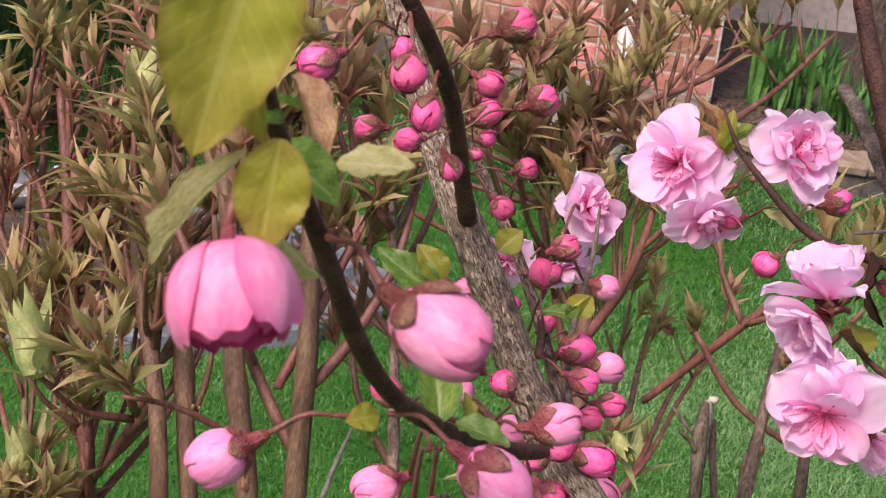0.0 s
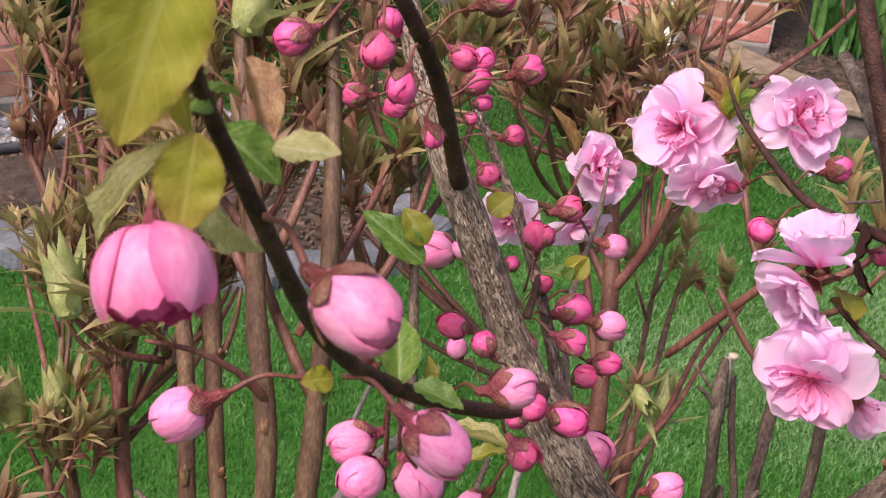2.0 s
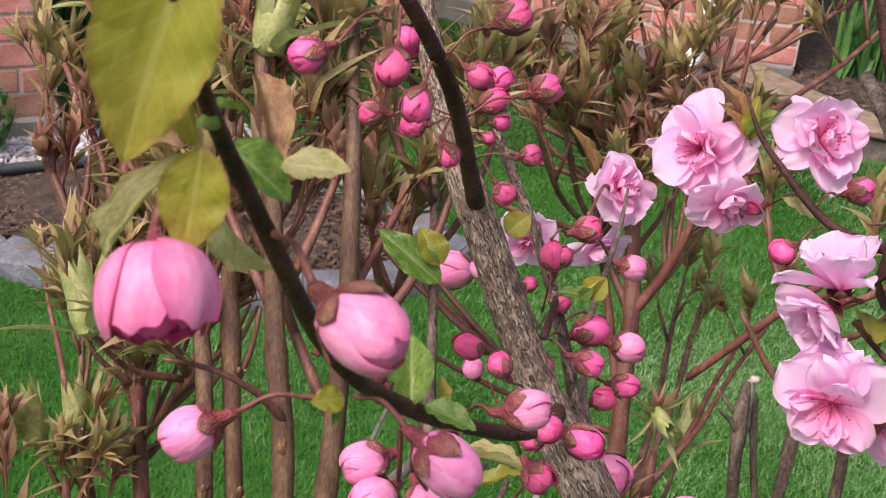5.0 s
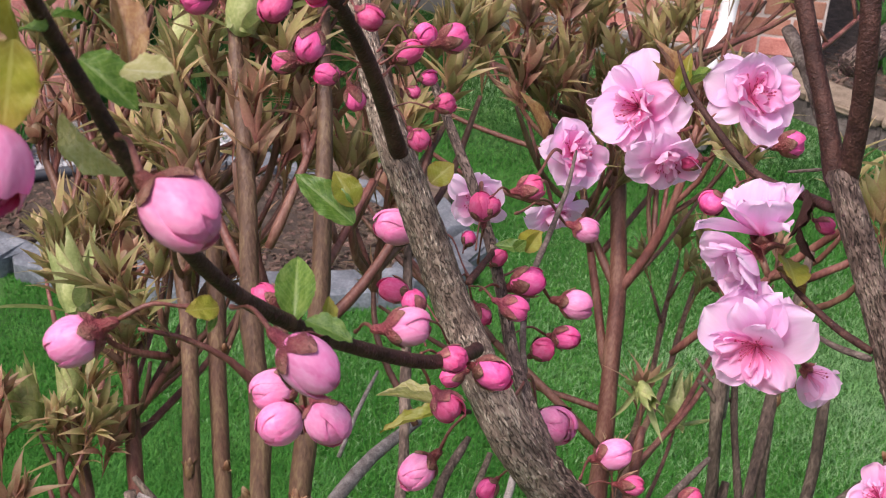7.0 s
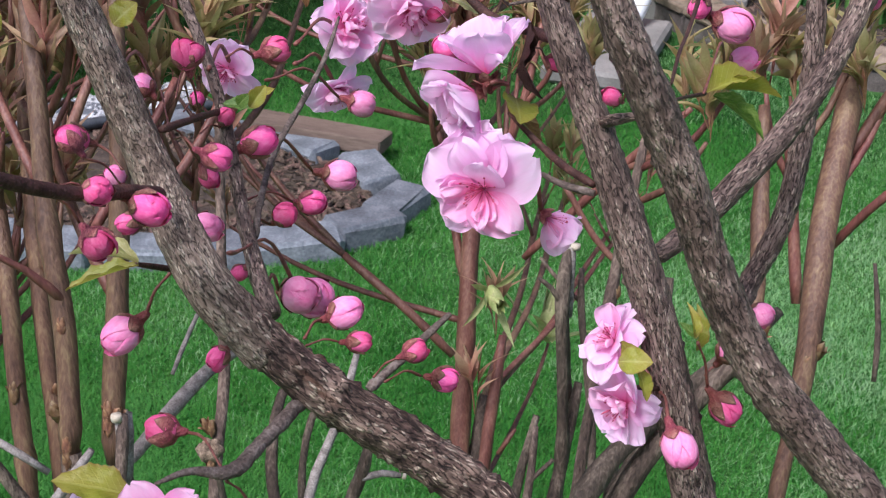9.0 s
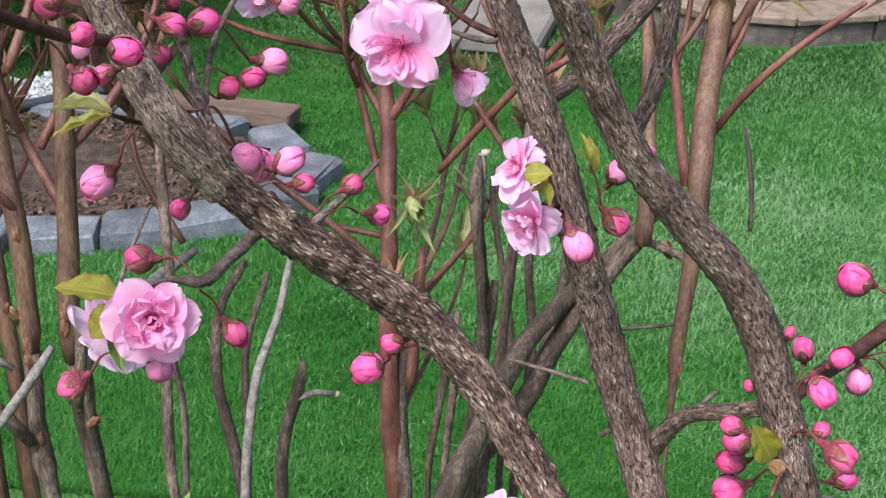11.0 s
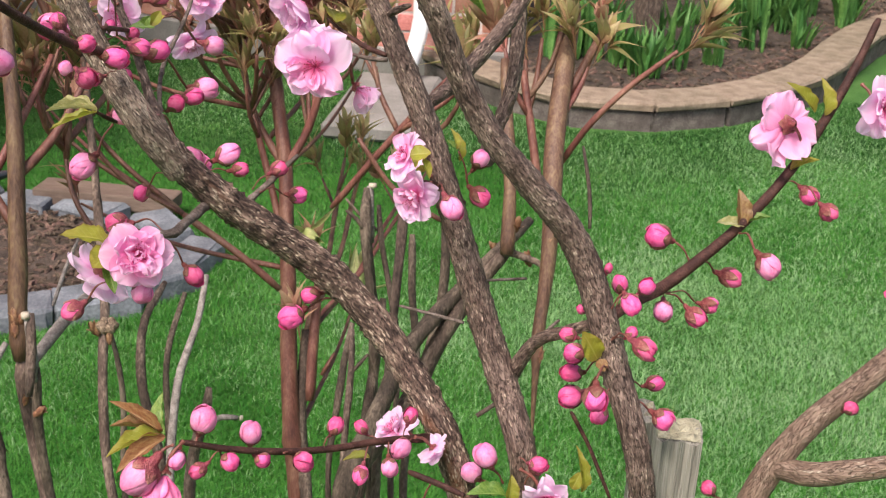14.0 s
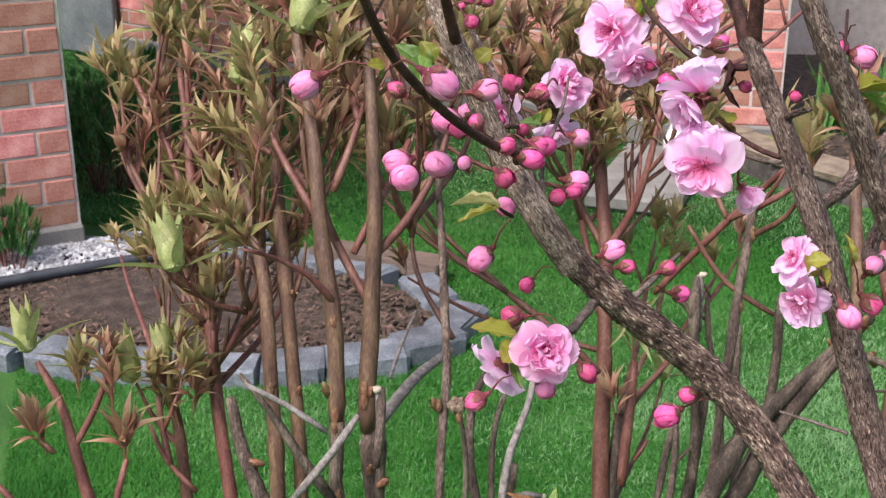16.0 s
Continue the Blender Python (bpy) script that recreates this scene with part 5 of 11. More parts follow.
branch(almond, [(-0.1195, 0.3630, 1.1628, 0.0022), (-0.1201, 0.3565, 1.1707, 0.0023), (-0.1208, 0.3527, 1.1770, 0.0021), (-0.1214, 0.3411, 1.1912, 0.0020), (-0.1225, 0.3271, 1.2053, 0.0018), (-0.1256, 0.3183, 1.2162, 0.0016), (-0.1299, 0.3142, 1.2248, 0.0015)], "twig")
branch(almond, [(-0.0960, 0.3396, 1.1340, 0.0019), (-0.0949, 0.3252, 1.1411, 0.0017), (-0.0987, 0.3085, 1.1478, 0.0016), (-0.1050, 0.2927, 1.1574, 0.0016), (-0.1121, 0.2728, 1.1719, 0.0015), (-0.1170, 0.2580, 1.1852, 0.0014), (-0.1192, 0.2489, 1.1964, 0.0014), (-0.1208, 0.2422, 1.2072, 0.0013), (-0.1230, 0.2381, 1.2165, 0.0012), (-0.1250, 0.2339, 1.2255, 0.0011), (-0.1249, 0.2280, 1.2343, 0.0010), (-0.1239, 0.2221, 1.2421, 0.0009)], "twig")
branch(almond, [(-0.0260, 0.3874, 1.1632, 0.0033), (-0.0302, 0.3925, 1.1756, 0.0027), (-0.0354, 0.3989, 1.1889, 0.0025), (-0.0406, 0.4059, 1.2035, 0.0024), (-0.0453, 0.4131, 1.2181, 0.0022)], "twig")
branch(almond, [(-0.0246, 0.3859, 1.1640, 0.0031), (-0.0246, 0.3842, 1.1792, 0.0028), (-0.0258, 0.3833, 1.1943, 0.0027), (-0.0276, 0.3860, 1.2095, 0.0025), (-0.0293, 0.3908, 1.2230, 0.0023)], "twig")
branch(almond, [(-0.0279, 0.4008, 1.1683, 0.0020), (-0.0331, 0.4110, 1.1776, 0.0023), (-0.0376, 0.4180, 1.1848, 0.0024), (-0.0411, 0.4226, 1.1888, 0.0025)], "grey")
branch(almond, [(-0.0262, 0.4151, 1.1829, 0.0035), (-0.0211, 0.4222, 1.1857, 0.0037), (-0.0118, 0.4356, 1.1904, 0.0038)], "bark")
branch(almond, [(-0.0256, 0.3891, 1.1571, 0.0017), (-0.0307, 0.3994, 1.1550, 0.0015), (-0.0427, 0.4083, 1.1555, 0.0014), (-0.0548, 0.4177, 1.1636, 0.0011), (-0.0623, 0.4250, 1.1704, 0.0008), (-0.0666, 0.4308, 1.1779, 0.0004)], "twig")
branch(almond, [(-0.0130, 0.3735, 1.1306, 0.0011), (-0.0200, 0.3796, 1.1316, 0.0011), (-0.0272, 0.3864, 1.1341, 0.0009), (-0.0344, 0.3908, 1.1385, 0.0005)], "twig")
branch(almond, [(-0.0128, 0.3727, 1.1291, 0.0011), (-0.0194, 0.3759, 1.1288, 0.0010), (-0.0256, 0.3816, 1.1287, 0.0007)], "grey")
leaf(almond, (-0.0318, 0.3971, 1.1578), (-0.0318, 0.3919, 1.1470), 0.0026, (0.8641, -0.2525, 0.4791), "dry", 1)
leaf(almond, (-0.0319, 0.3914, 1.1508), (-0.0275, 0.3885, 1.1427), 0.0024, (-0.6034, -0.5787, 0.4910), "dry", 1)
branch(almond, [(-0.0291, 0.3960, 1.1636, 0.0006), (-0.0363, 0.3978, 1.1613, 0.0005)], "grey")
branch(almond, [(-0.0805, 0.3579, 1.0979, 0.0026), (-0.0874, 0.3684, 1.1030, 0.0023), (-0.0942, 0.3798, 1.1097, 0.0020), (-0.0989, 0.3881, 1.1185, 0.0018), (-0.1044, 0.3968, 1.1289, 0.0017), (-0.1112, 0.4050, 1.1401, 0.0016), (-0.1196, 0.4131, 1.1518, 0.0015), (-0.1285, 0.4214, 1.1644, 0.0013)], "bark")
branch(almond, [(-0.0908, 0.3777, 1.1067, 0.0011), (-0.0943, 0.3924, 1.1099, 0.0011), (-0.0964, 0.4120, 1.1153, 0.0012), (-0.0946, 0.4325, 1.1223, 0.0011), (-0.0932, 0.4487, 1.1293, 0.0009), (-0.0932, 0.4610, 1.1359, 0.0006)], "grey")
branch(almond, [(-0.1022, 0.3557, 1.1409, 0.0011), (-0.1028, 0.3738, 1.1364, 0.0010), (-0.1040, 0.3957, 1.1305, 0.0010)], "twig")
branch(almond, [(-0.0696, 0.3441, 1.0865, 0.0026), (-0.0724, 0.3270, 1.0877, 0.0020), (-0.0760, 0.3141, 1.0883, 0.0018), (-0.0813, 0.3100, 1.0909, 0.0010), (-0.0856, 0.3036, 1.0920, 0.0006)], "grey")
branch(almond, [(-0.0578, 0.3551, 1.0839, 0.0016), (-0.0520, 0.3644, 1.0874, 0.0015), (-0.0436, 0.3761, 1.0934, 0.0009)], "grey")
branch(almond, [(-0.0983, 0.3484, 1.1123, 0.0008), (-0.1002, 0.3429, 1.1156, 0.0008), (-0.1014, 0.3366, 1.1193, 0.0006)], "twig")
branch(almond, [(0.0612, 0.3245, 1.0587, 0.0021), (0.0707, 0.3360, 1.0597, 0.0025), (0.0833, 0.3510, 1.0586, 0.0026), (0.0978, 0.3634, 1.0639, 0.0024), (0.1143, 0.3751, 1.0736, 0.0023), (0.1309, 0.3868, 1.0880, 0.0022), (0.1457, 0.3993, 1.1053, 0.0021), (0.1575, 0.4107, 1.1224, 0.0019), (0.1661, 0.4194, 1.1386, 0.0016)], "twig")
branch(almond, [(0.0333, 0.3487, 1.0232, 0.0032), (0.0360, 0.3467, 1.0306, 0.0030), (0.0412, 0.3401, 1.0425, 0.0025), (0.0490, 0.3310, 1.0508, 0.0023), (0.0578, 0.3240, 1.0576, 0.0022)], "bark")
branch(almond, [(0.0427, 0.3384, 1.0459, 0.0009), (0.0480, 0.3405, 1.0504, 0.0007)], "grey")
branch(almond, [(0.0058, 0.3283, 1.0102, 0.0020), (-0.0106, 0.3190, 1.0140, 0.0015), (-0.0272, 0.3041, 1.0199, 0.0014), (-0.0411, 0.2928, 1.0259, 0.0013), (-0.0551, 0.2847, 1.0316, 0.0012), (-0.0679, 0.2791, 1.0372, 0.0010)], "twig")
branch(almond, [(0.0163, 0.3521, 1.0422, 0.0009), (0.0051, 0.3532, 1.0446, 0.0008), (-0.0065, 0.3543, 1.0470, 0.0007)], "grey")
branch(almond, [(0.0226, 0.3584, 1.0557, 0.0007), (0.0384, 0.3680, 1.0526, 0.0007)], "grey")
branch(almond, [(0.0527, 0.3265, 1.0230, 0.0009), (0.0599, 0.3258, 1.0096, 0.0008), (0.0640, 0.3222, 1.0010, 0.0008), (0.0673, 0.3193, 0.9940, 0.0007)], "twig")
branch(almond, [(-0.0010, 0.3102, 1.0083, 0.0012), (0.0099, 0.3040, 1.0076, 0.0012), (0.0170, 0.2985, 1.0078, 0.0011)], "twig")
branch(almond, [(0.0052, 0.3604, 1.0903, 0.0009), (-0.0002, 0.3561, 1.0928, 0.0006)], "twig")
branch(almond, [(-0.0134, 0.3776, 1.1431, 0.0015), (-0.0098, 0.3729, 1.1460, 0.0014), (-0.0053, 0.3694, 1.1486, 0.0009)], "bark")
branch(almond, [(0.0001, 0.3346, 1.1676, 0.0004), (0.0009, 0.3467, 1.1688, 0.0004), (0.0028, 0.3695, 1.1680, 0.0005), (0.0046, 0.3872, 1.1711, 0.0006), (0.0060, 0.4026, 1.1754, 0.0006)], "twig")
branch(almond, [(0.0006, 0.3334, 1.1652, 0.0003), (0.0032, 0.3487, 1.1607, 0.0004), (0.0071, 0.3642, 1.1563, 0.0005)], "twig")
branch(almond, [(0.1300, 0.3600, 0.4500, 0.0080), (0.1115, 0.3214, 0.9676, 0.0059), (0.1152, 0.3212, 0.9914, 0.0053), (0.1231, 0.3239, 1.0080, 0.0052), (0.1336, 0.3265, 1.0216, 0.0048), (0.1490, 0.3301, 1.0350, 0.0046), (0.1670, 0.3358, 1.0503, 0.0044), (0.1852, 0.3430, 1.0672, 0.0041)], "smooth")
branch(almond, [(0.1220, 0.3224, 1.0066, 0.0041), (0.1309, 0.3172, 1.0076, 0.0047), (0.1476, 0.3133, 1.0122, 0.0042), (0.1675, 0.3103, 1.0189, 0.0040)], "smooth")
bud(almond, (-0.1369, 0.2963, 1.2141), (-0.1337, 0.2991, 1.2155), 0.0031, (-0.1298, 0.3185, 1.2150), 0)
bud(almond, (-0.1230, 0.2938, 1.2149), (-0.1233, 0.2971, 1.2172), 0.0027, (-0.1287, 0.3193, 1.2161), 0)
bud(almond, (-0.1313, 0.3358, 1.2070), (-0.1335, 0.3387, 1.2088), 0.0027, (-0.1286, 0.3213, 1.2155), 0)
bud(almond, (-0.1222, 0.3073, 1.2050), (-0.1221, 0.3107, 1.2071), 0.0028, (-0.1230, 0.3239, 1.2070), 0)
bud(almond, (-0.1366, 0.3326, 1.1934), (-0.1321, 0.3336, 1.1936), 0.0024, (-0.1223, 0.3397, 1.1928), 0)
bud(almond, (-0.1303, 0.3400, 1.1896), (-0.1275, 0.3421, 1.1895), 0.0024, (-0.1219, 0.3425, 1.1913), 0)
bud(almond, (-0.1203, 0.3273, 1.1896), (-0.1221, 0.3287, 1.1923), 0.0023, (-0.1220, 0.3405, 1.1919), 0)
bud(almond, (-0.1136, 0.3134, 1.2093), (-0.1167, 0.3152, 1.2103), 0.0025, (-0.1213, 0.3227, 1.2085), 0)
bud(almond, (-0.1202, 0.3780, 1.1892), (-0.1228, 0.3787, 1.1867), 0.0028, (-0.1218, 0.3459, 1.1937), 0)
bud(almond, (-0.1071, 0.3496, 1.1974), (-0.1114, 0.3478, 1.1956), 0.0032, (-0.1205, 0.3431, 1.1920), 0)
bud(almond, (-0.1177, 0.3548, 1.1917), (-0.1207, 0.3554, 1.1894), 0.0028, (-0.1213, 0.3429, 1.1919), 0)
bud(almond, (-0.1198, 0.3817, 1.1781), (-0.1224, 0.3824, 1.1771), 0.0021, (-0.1218, 0.3498, 1.1878), 0)
bud(almond, (-0.1212, 0.3740, 1.1769), (-0.1233, 0.3749, 1.1771), 0.0016, (-0.1219, 0.3495, 1.1872), 0)
bud(almond, (-0.1086, 0.3523, 1.1827), (-0.1118, 0.3525, 1.1814), 0.0024, (-0.1203, 0.3511, 1.1805), 0)
bud(almond, (-0.1120, 0.3443, 1.1770), (-0.1146, 0.3452, 1.1790), 0.0023, (-0.1204, 0.3513, 1.1809), 0)
bud(almond, (-0.1114, 0.3303, 1.2153), (-0.1154, 0.3290, 1.2135), 0.0031, (-0.1212, 0.3231, 1.2093), 0)
bud(almond, (-0.1068, 0.2261, 1.2107), (-0.1122, 0.2289, 1.2121), 0.0042, (-0.1208, 0.2389, 1.2127), 1, 0.8)
bud(almond, (-0.1359, 0.2501, 1.1767), (-0.1309, 0.2524, 1.1794), 0.0040, (-0.1213, 0.2574, 1.1811), 1)
bud(almond, (-0.1218, 0.2861, 1.1683), (-0.1186, 0.2858, 1.1664), 0.0024, (-0.1120, 0.2704, 1.1739), 0)
bud(almond, (-0.1240, 0.2937, 1.1453), (-0.1199, 0.2974, 1.1458), 0.0040, (-0.1119, 0.2690, 1.1708), 1)
bud(almond, (-0.1020, 0.2521, 1.1784), (-0.1071, 0.2533, 1.1811), 0.0040, (-0.1172, 0.2611, 1.1800), 1, 0.8)
bud(almond, (-0.1204, 0.2876, 1.1428), (-0.1184, 0.2922, 1.1426), 0.0041, (-0.1124, 0.2689, 1.1708), 1)
bud(almond, (-0.1093, 0.2815, 1.1490), (-0.1128, 0.2852, 1.1505), 0.0041, (-0.1111, 0.2692, 1.1709), 1)
bud(almond, (-0.1163, 0.3445, 1.1420), (-0.1127, 0.3465, 1.1403), 0.0030, (-0.1057, 0.3439, 1.1364), 0)
bud(almond, (-0.1071, 0.3265, 1.1499), (-0.1047, 0.3265, 1.1467), 0.0027, (-0.1009, 0.3340, 1.1373), 0)
bud(almond, (-0.1180, 0.3642, 1.1251), (-0.1165, 0.3649, 1.1217), 0.0026, (-0.1096, 0.3497, 1.1266), 1)
bud(almond, (-0.0957, 0.2801, 1.1707), (-0.1011, 0.2787, 1.1700), 0.0033, (-0.1060, 0.2845, 1.1655), 1)
bud(almond, (-0.0952, 0.3126, 1.1467), (-0.0982, 0.3146, 1.1460), 0.0029, (-0.1013, 0.3108, 1.1478), 0)
bud(almond, (-0.0888, 0.3191, 1.1412), (-0.0930, 0.3213, 1.1406), 0.0037, (-0.0967, 0.3200, 1.1417), 0)
bud(almond, (-0.0956, 0.3112, 1.1370), (-0.0990, 0.3128, 1.1394), 0.0032, (-0.1020, 0.3098, 1.1462), 0)
bud(almond, (-0.1324, 0.4029, 1.1293), (-0.1275, 0.4082, 1.1274), 0.0055, (-0.1139, 0.3604, 1.1506), 1)
bud(almond, (-0.1003, 0.4264, 1.1364), (-0.1056, 0.4246, 1.1349), 0.0037, (-0.1088, 0.4119, 1.1382), 0)
bud(almond, (-0.1042, 0.3760, 1.1507), (-0.1034, 0.3759, 1.1458), 0.0034, (-0.1062, 0.3862, 1.1307), 0)
bud(almond, (-0.0878, 0.4670, 1.1080), (-0.0945, 0.4664, 1.1096), 0.0045, (-0.1050, 0.4296, 1.1265), 1)
bud(almond, (-0.0942, 0.3935, 1.1244), (-0.0996, 0.3924, 1.1219), 0.0041, (-0.1048, 0.3837, 1.1249), 0)
bud(almond, (-0.0918, 0.3602, 1.1340), (-0.0968, 0.3599, 1.1354), 0.0031, (-0.1040, 0.3661, 1.1348), 0)
bud(almond, (-0.1038, 0.3839, 1.1179), (-0.1064, 0.3859, 1.1197), 0.0027, (-0.1059, 0.3564, 1.1390), 0)
bud(almond, (-0.0839, 0.4012, 1.1058), (-0.0883, 0.4027, 1.1048), 0.0036, (-0.0978, 0.3893, 1.1102), 0)
bud(almond, (-0.0888, 0.3943, 1.1052), (-0.0922, 0.3949, 1.1021), 0.0034, (-0.0965, 0.3870, 1.1050), 0)
bud(almond, (-0.0849, 0.4321, 1.1000), (-0.0919, 0.4324, 1.1001), 0.0049, (-0.1036, 0.3944, 1.1232), 1)
bud(almond, (-0.0838, 0.3996, 1.0793), (-0.0884, 0.4040, 1.0785), 0.0054, (-0.0901, 0.3580, 1.1125), 1)
bud(almond, (-0.1022, 0.3925, 1.1302), (-0.1038, 0.3930, 1.1278), 0.0022, (-0.1060, 0.3851, 1.1283), 0)
bud(almond, (-0.1111, 0.3972, 1.1321), (-0.1119, 0.3974, 1.1295), 0.0020, (-0.1102, 0.3865, 1.1329), 0)
bud(almond, (-0.0594, 0.4333, 1.1478), (-0.0550, 0.4358, 1.1479), 0.0032, (-0.0457, 0.4194, 1.1554), 0)
bud(almond, (-0.0526, 0.4082, 1.1467), (-0.0488, 0.4117, 1.1481), 0.0034, (-0.0434, 0.4168, 1.1514), 0)
bud(almond, (-0.0344, 0.4314, 1.1567), (-0.0396, 0.4298, 1.1555), 0.0036, (-0.0457, 0.4196, 1.1556), 0)
bud(almond, (-0.1077, 0.3392, 1.1001), (-0.1046, 0.3437, 1.1024), 0.0041, (-0.0992, 0.3480, 1.1118), 1)
bud(almond, (-0.0947, 0.3594, 1.0839), (-0.0932, 0.3630, 1.0848), 0.0029, (-0.0851, 0.3546, 1.0933), 0)
bud(almond, (-0.0995, 0.3316, 1.1310), (-0.0970, 0.3340, 1.1314), 0.0024, (-0.0931, 0.3339, 1.1332), 0)
bud(almond, (-0.0936, 0.3732, 1.0991), (-0.0927, 0.3758, 1.0999), 0.0021, (-0.0896, 0.3712, 1.1049), 0)
bud(almond, (-0.1070, 0.3893, 1.1019), (-0.1130, 0.3914, 1.1011), 0.0039, (-0.0955, 0.3463, 1.1248), 1)
bud(almond, (-0.0839, 0.3897, 1.0856), (-0.0903, 0.3932, 1.0835), 0.0050, (-0.0856, 0.3686, 1.0984), 1)
bud(almond, (-0.0657, 0.3656, 1.0966), (-0.0712, 0.3661, 1.0937), 0.0039, (-0.0725, 0.3554, 1.0947), 1)
bud(almond, (-0.0604, 0.3582, 1.0939), (-0.0649, 0.3584, 1.0931), 0.0028, (-0.0718, 0.3539, 1.0939), 0)
bud(almond, (-0.0470, 0.3540, 1.0963), (-0.0508, 0.3532, 1.0943), 0.0027, (-0.0560, 0.3521, 1.0892), 0)
bud(almond, (-0.0421, 0.3640, 1.0831), (-0.0476, 0.3633, 1.0837), 0.0032, (-0.0535, 0.3521, 1.0884), 0)
bud(almond, (-0.0109, 0.3671, 1.1528), (-0.0089, 0.3689, 1.1514), 0.0020, (-0.0038, 0.3270, 1.1654), 0)
bud(almond, (0.0205, 0.3656, 1.0840), (0.0166, 0.3677, 1.0867), 0.0035, (0.0123, 0.3647, 1.1006), 0)
bud(almond, (0.0104, 0.3412, 1.0890), (0.0080, 0.3454, 1.0917), 0.0039, (0.0057, 0.3601, 1.0897), 1)
bud(almond, (0.0127, 0.3982, 1.1604), (0.0073, 0.4007, 1.1615), 0.0041, (0.0026, 0.3879, 1.1704), 1)
bud(almond, (0.0048, 0.3984, 1.1635), (0.0066, 0.4021, 1.1658), 0.0027, (0.0075, 0.3899, 1.1726), 0)
bud(almond, (0.0162, 0.4034, 1.1515), (0.0130, 0.4043, 1.1492), 0.0030, (0.0064, 0.3545, 1.1597), 1)
bud(almond, (-0.1229, 0.3929, 1.1361), (-0.1180, 0.3918, 1.1324), 0.0030, (-0.1037, 0.3633, 1.1385), 1)
bud(almond, (-0.1020, 0.3759, 1.1510), (-0.1041, 0.3759, 1.1479), 0.0025, (-0.1031, 0.3663, 1.1439), 0)
bud(almond, (-0.0952, 0.3282, 1.0855), (-0.0895, 0.3284, 1.0858), 0.0034, (-0.0760, 0.3141, 1.0883), 0)
bud(almond, (-0.0690, 0.3161, 1.0739), (-0.0726, 0.3185, 1.0765), 0.0031, (-0.0764, 0.3151, 1.0857), 0)
bud(almond, (-0.1006, 0.2940, 1.0715), (-0.0961, 0.2955, 1.0746), 0.0033, (-0.0887, 0.2935, 1.0822), 0)
bud(almond, (-0.0793, 0.2928, 1.0784), (-0.0815, 0.2968, 1.0806), 0.0033, (-0.0826, 0.2972, 1.0830), 1)
bud(almond, (-0.0439, 0.3512, 1.0427), (-0.0386, 0.3549, 1.0446), 0.0045, (-0.0257, 0.3550, 1.0485), 0)
bud(almond, (-0.0375, 0.3527, 1.0506), (-0.0336, 0.3551, 1.0504), 0.0031, (-0.0257, 0.3552, 1.0488), 0)
bud(almond, (-0.0611, 0.2820, 1.0434), (-0.0632, 0.2831, 1.0370), 0.0042, (-0.0637, 0.2803, 1.0351), 1)
bud(almond, (-0.0493, 0.2933, 1.0323), (-0.0499, 0.2946, 1.0264), 0.0038, (-0.0481, 0.2882, 1.0284), 1)
bud(almond, (-0.0251, 0.3142, 1.0227), (-0.0271, 0.3147, 1.0181), 0.0031, (-0.0285, 0.3041, 1.0199), 0)
bud(almond, (-0.0171, 0.3176, 1.0203), (-0.0150, 0.3178, 1.0170), 0.0025, (-0.0110, 0.3190, 1.0140), 0)
bud(almond, (-0.0332, 0.2930, 1.0221), (-0.0366, 0.2965, 1.0217), 0.0034, (-0.0392, 0.2916, 1.0262), 0)
bud(almond, (-0.0539, 0.2826, 1.0283), (-0.0568, 0.2858, 1.0282), 0.0030, (-0.0580, 0.2833, 1.0321), 0)
bud(almond, (-0.0451, 0.2889, 1.0252), (-0.0486, 0.2909, 1.0257), 0.0026, (-0.0499, 0.2874, 1.0291), 0)
bud(almond, (-0.0166, 0.3058, 1.0093), (-0.0155, 0.3085, 1.0126), 0.0029, (-0.0141, 0.3170, 1.0145), 0)
bud(almond, (-0.0071, 0.3068, 1.0116), (-0.0077, 0.3107, 1.0137), 0.0032, (-0.0080, 0.3208, 1.0130), 1)
bud(almond, (-0.0631, 0.2789, 1.0274), (-0.0596, 0.2801, 1.0300), 0.0026, (-0.0572, 0.2833, 1.0320), 0)
bud(almond, (-0.0684, 0.2759, 1.0329), (-0.0682, 0.2795, 1.0341), 0.0029, (-0.0671, 0.2790, 1.0371), 1)
bud(almond, (-0.0009, 0.3194, 1.0242), (-0.0021, 0.3192, 1.0201), 0.0026, (-0.0036, 0.3227, 1.0126), 0)
bud(almond, (-0.0038, 0.3163, 1.0130), (-0.0021, 0.3204, 1.0125), 0.0035, (0.0009, 0.3247, 1.0121), 1)
bud(almond, (0.0238, 0.3133, 1.0136), (0.0267, 0.3147, 1.0073), 0.0044, (0.0306, 0.3162, 1.0009), 1)
bud(almond, (0.0199, 0.3252, 0.9990), (0.0233, 0.3268, 0.9947), 0.0036, (0.0274, 0.3195, 0.9962), 1)
bud(almond, (0.0415, 0.3137, 1.0097), (0.0392, 0.3144, 1.0055), 0.0031, (0.0378, 0.3162, 1.0009), 0)
bud(almond, (0.0667, 0.3141, 1.0695), (0.0652, 0.3180, 1.0712), 0.0032, (0.0618, 0.3207, 1.0647), 0)
bud(almond, (0.0841, 0.3483, 1.0506), (0.0847, 0.3529, 1.0535), 0.0037, (0.0833, 0.3506, 1.0578), 1)
bud(almond, (0.0962, 0.3504, 1.0479), (0.0927, 0.3538, 1.0507), 0.0038, (0.0846, 0.3511, 1.0565), 0)
bud(almond, (0.1033, 0.3612, 1.0474), (0.0972, 0.3616, 1.0484), 0.0032, (0.0855, 0.3521, 1.0564), 0)
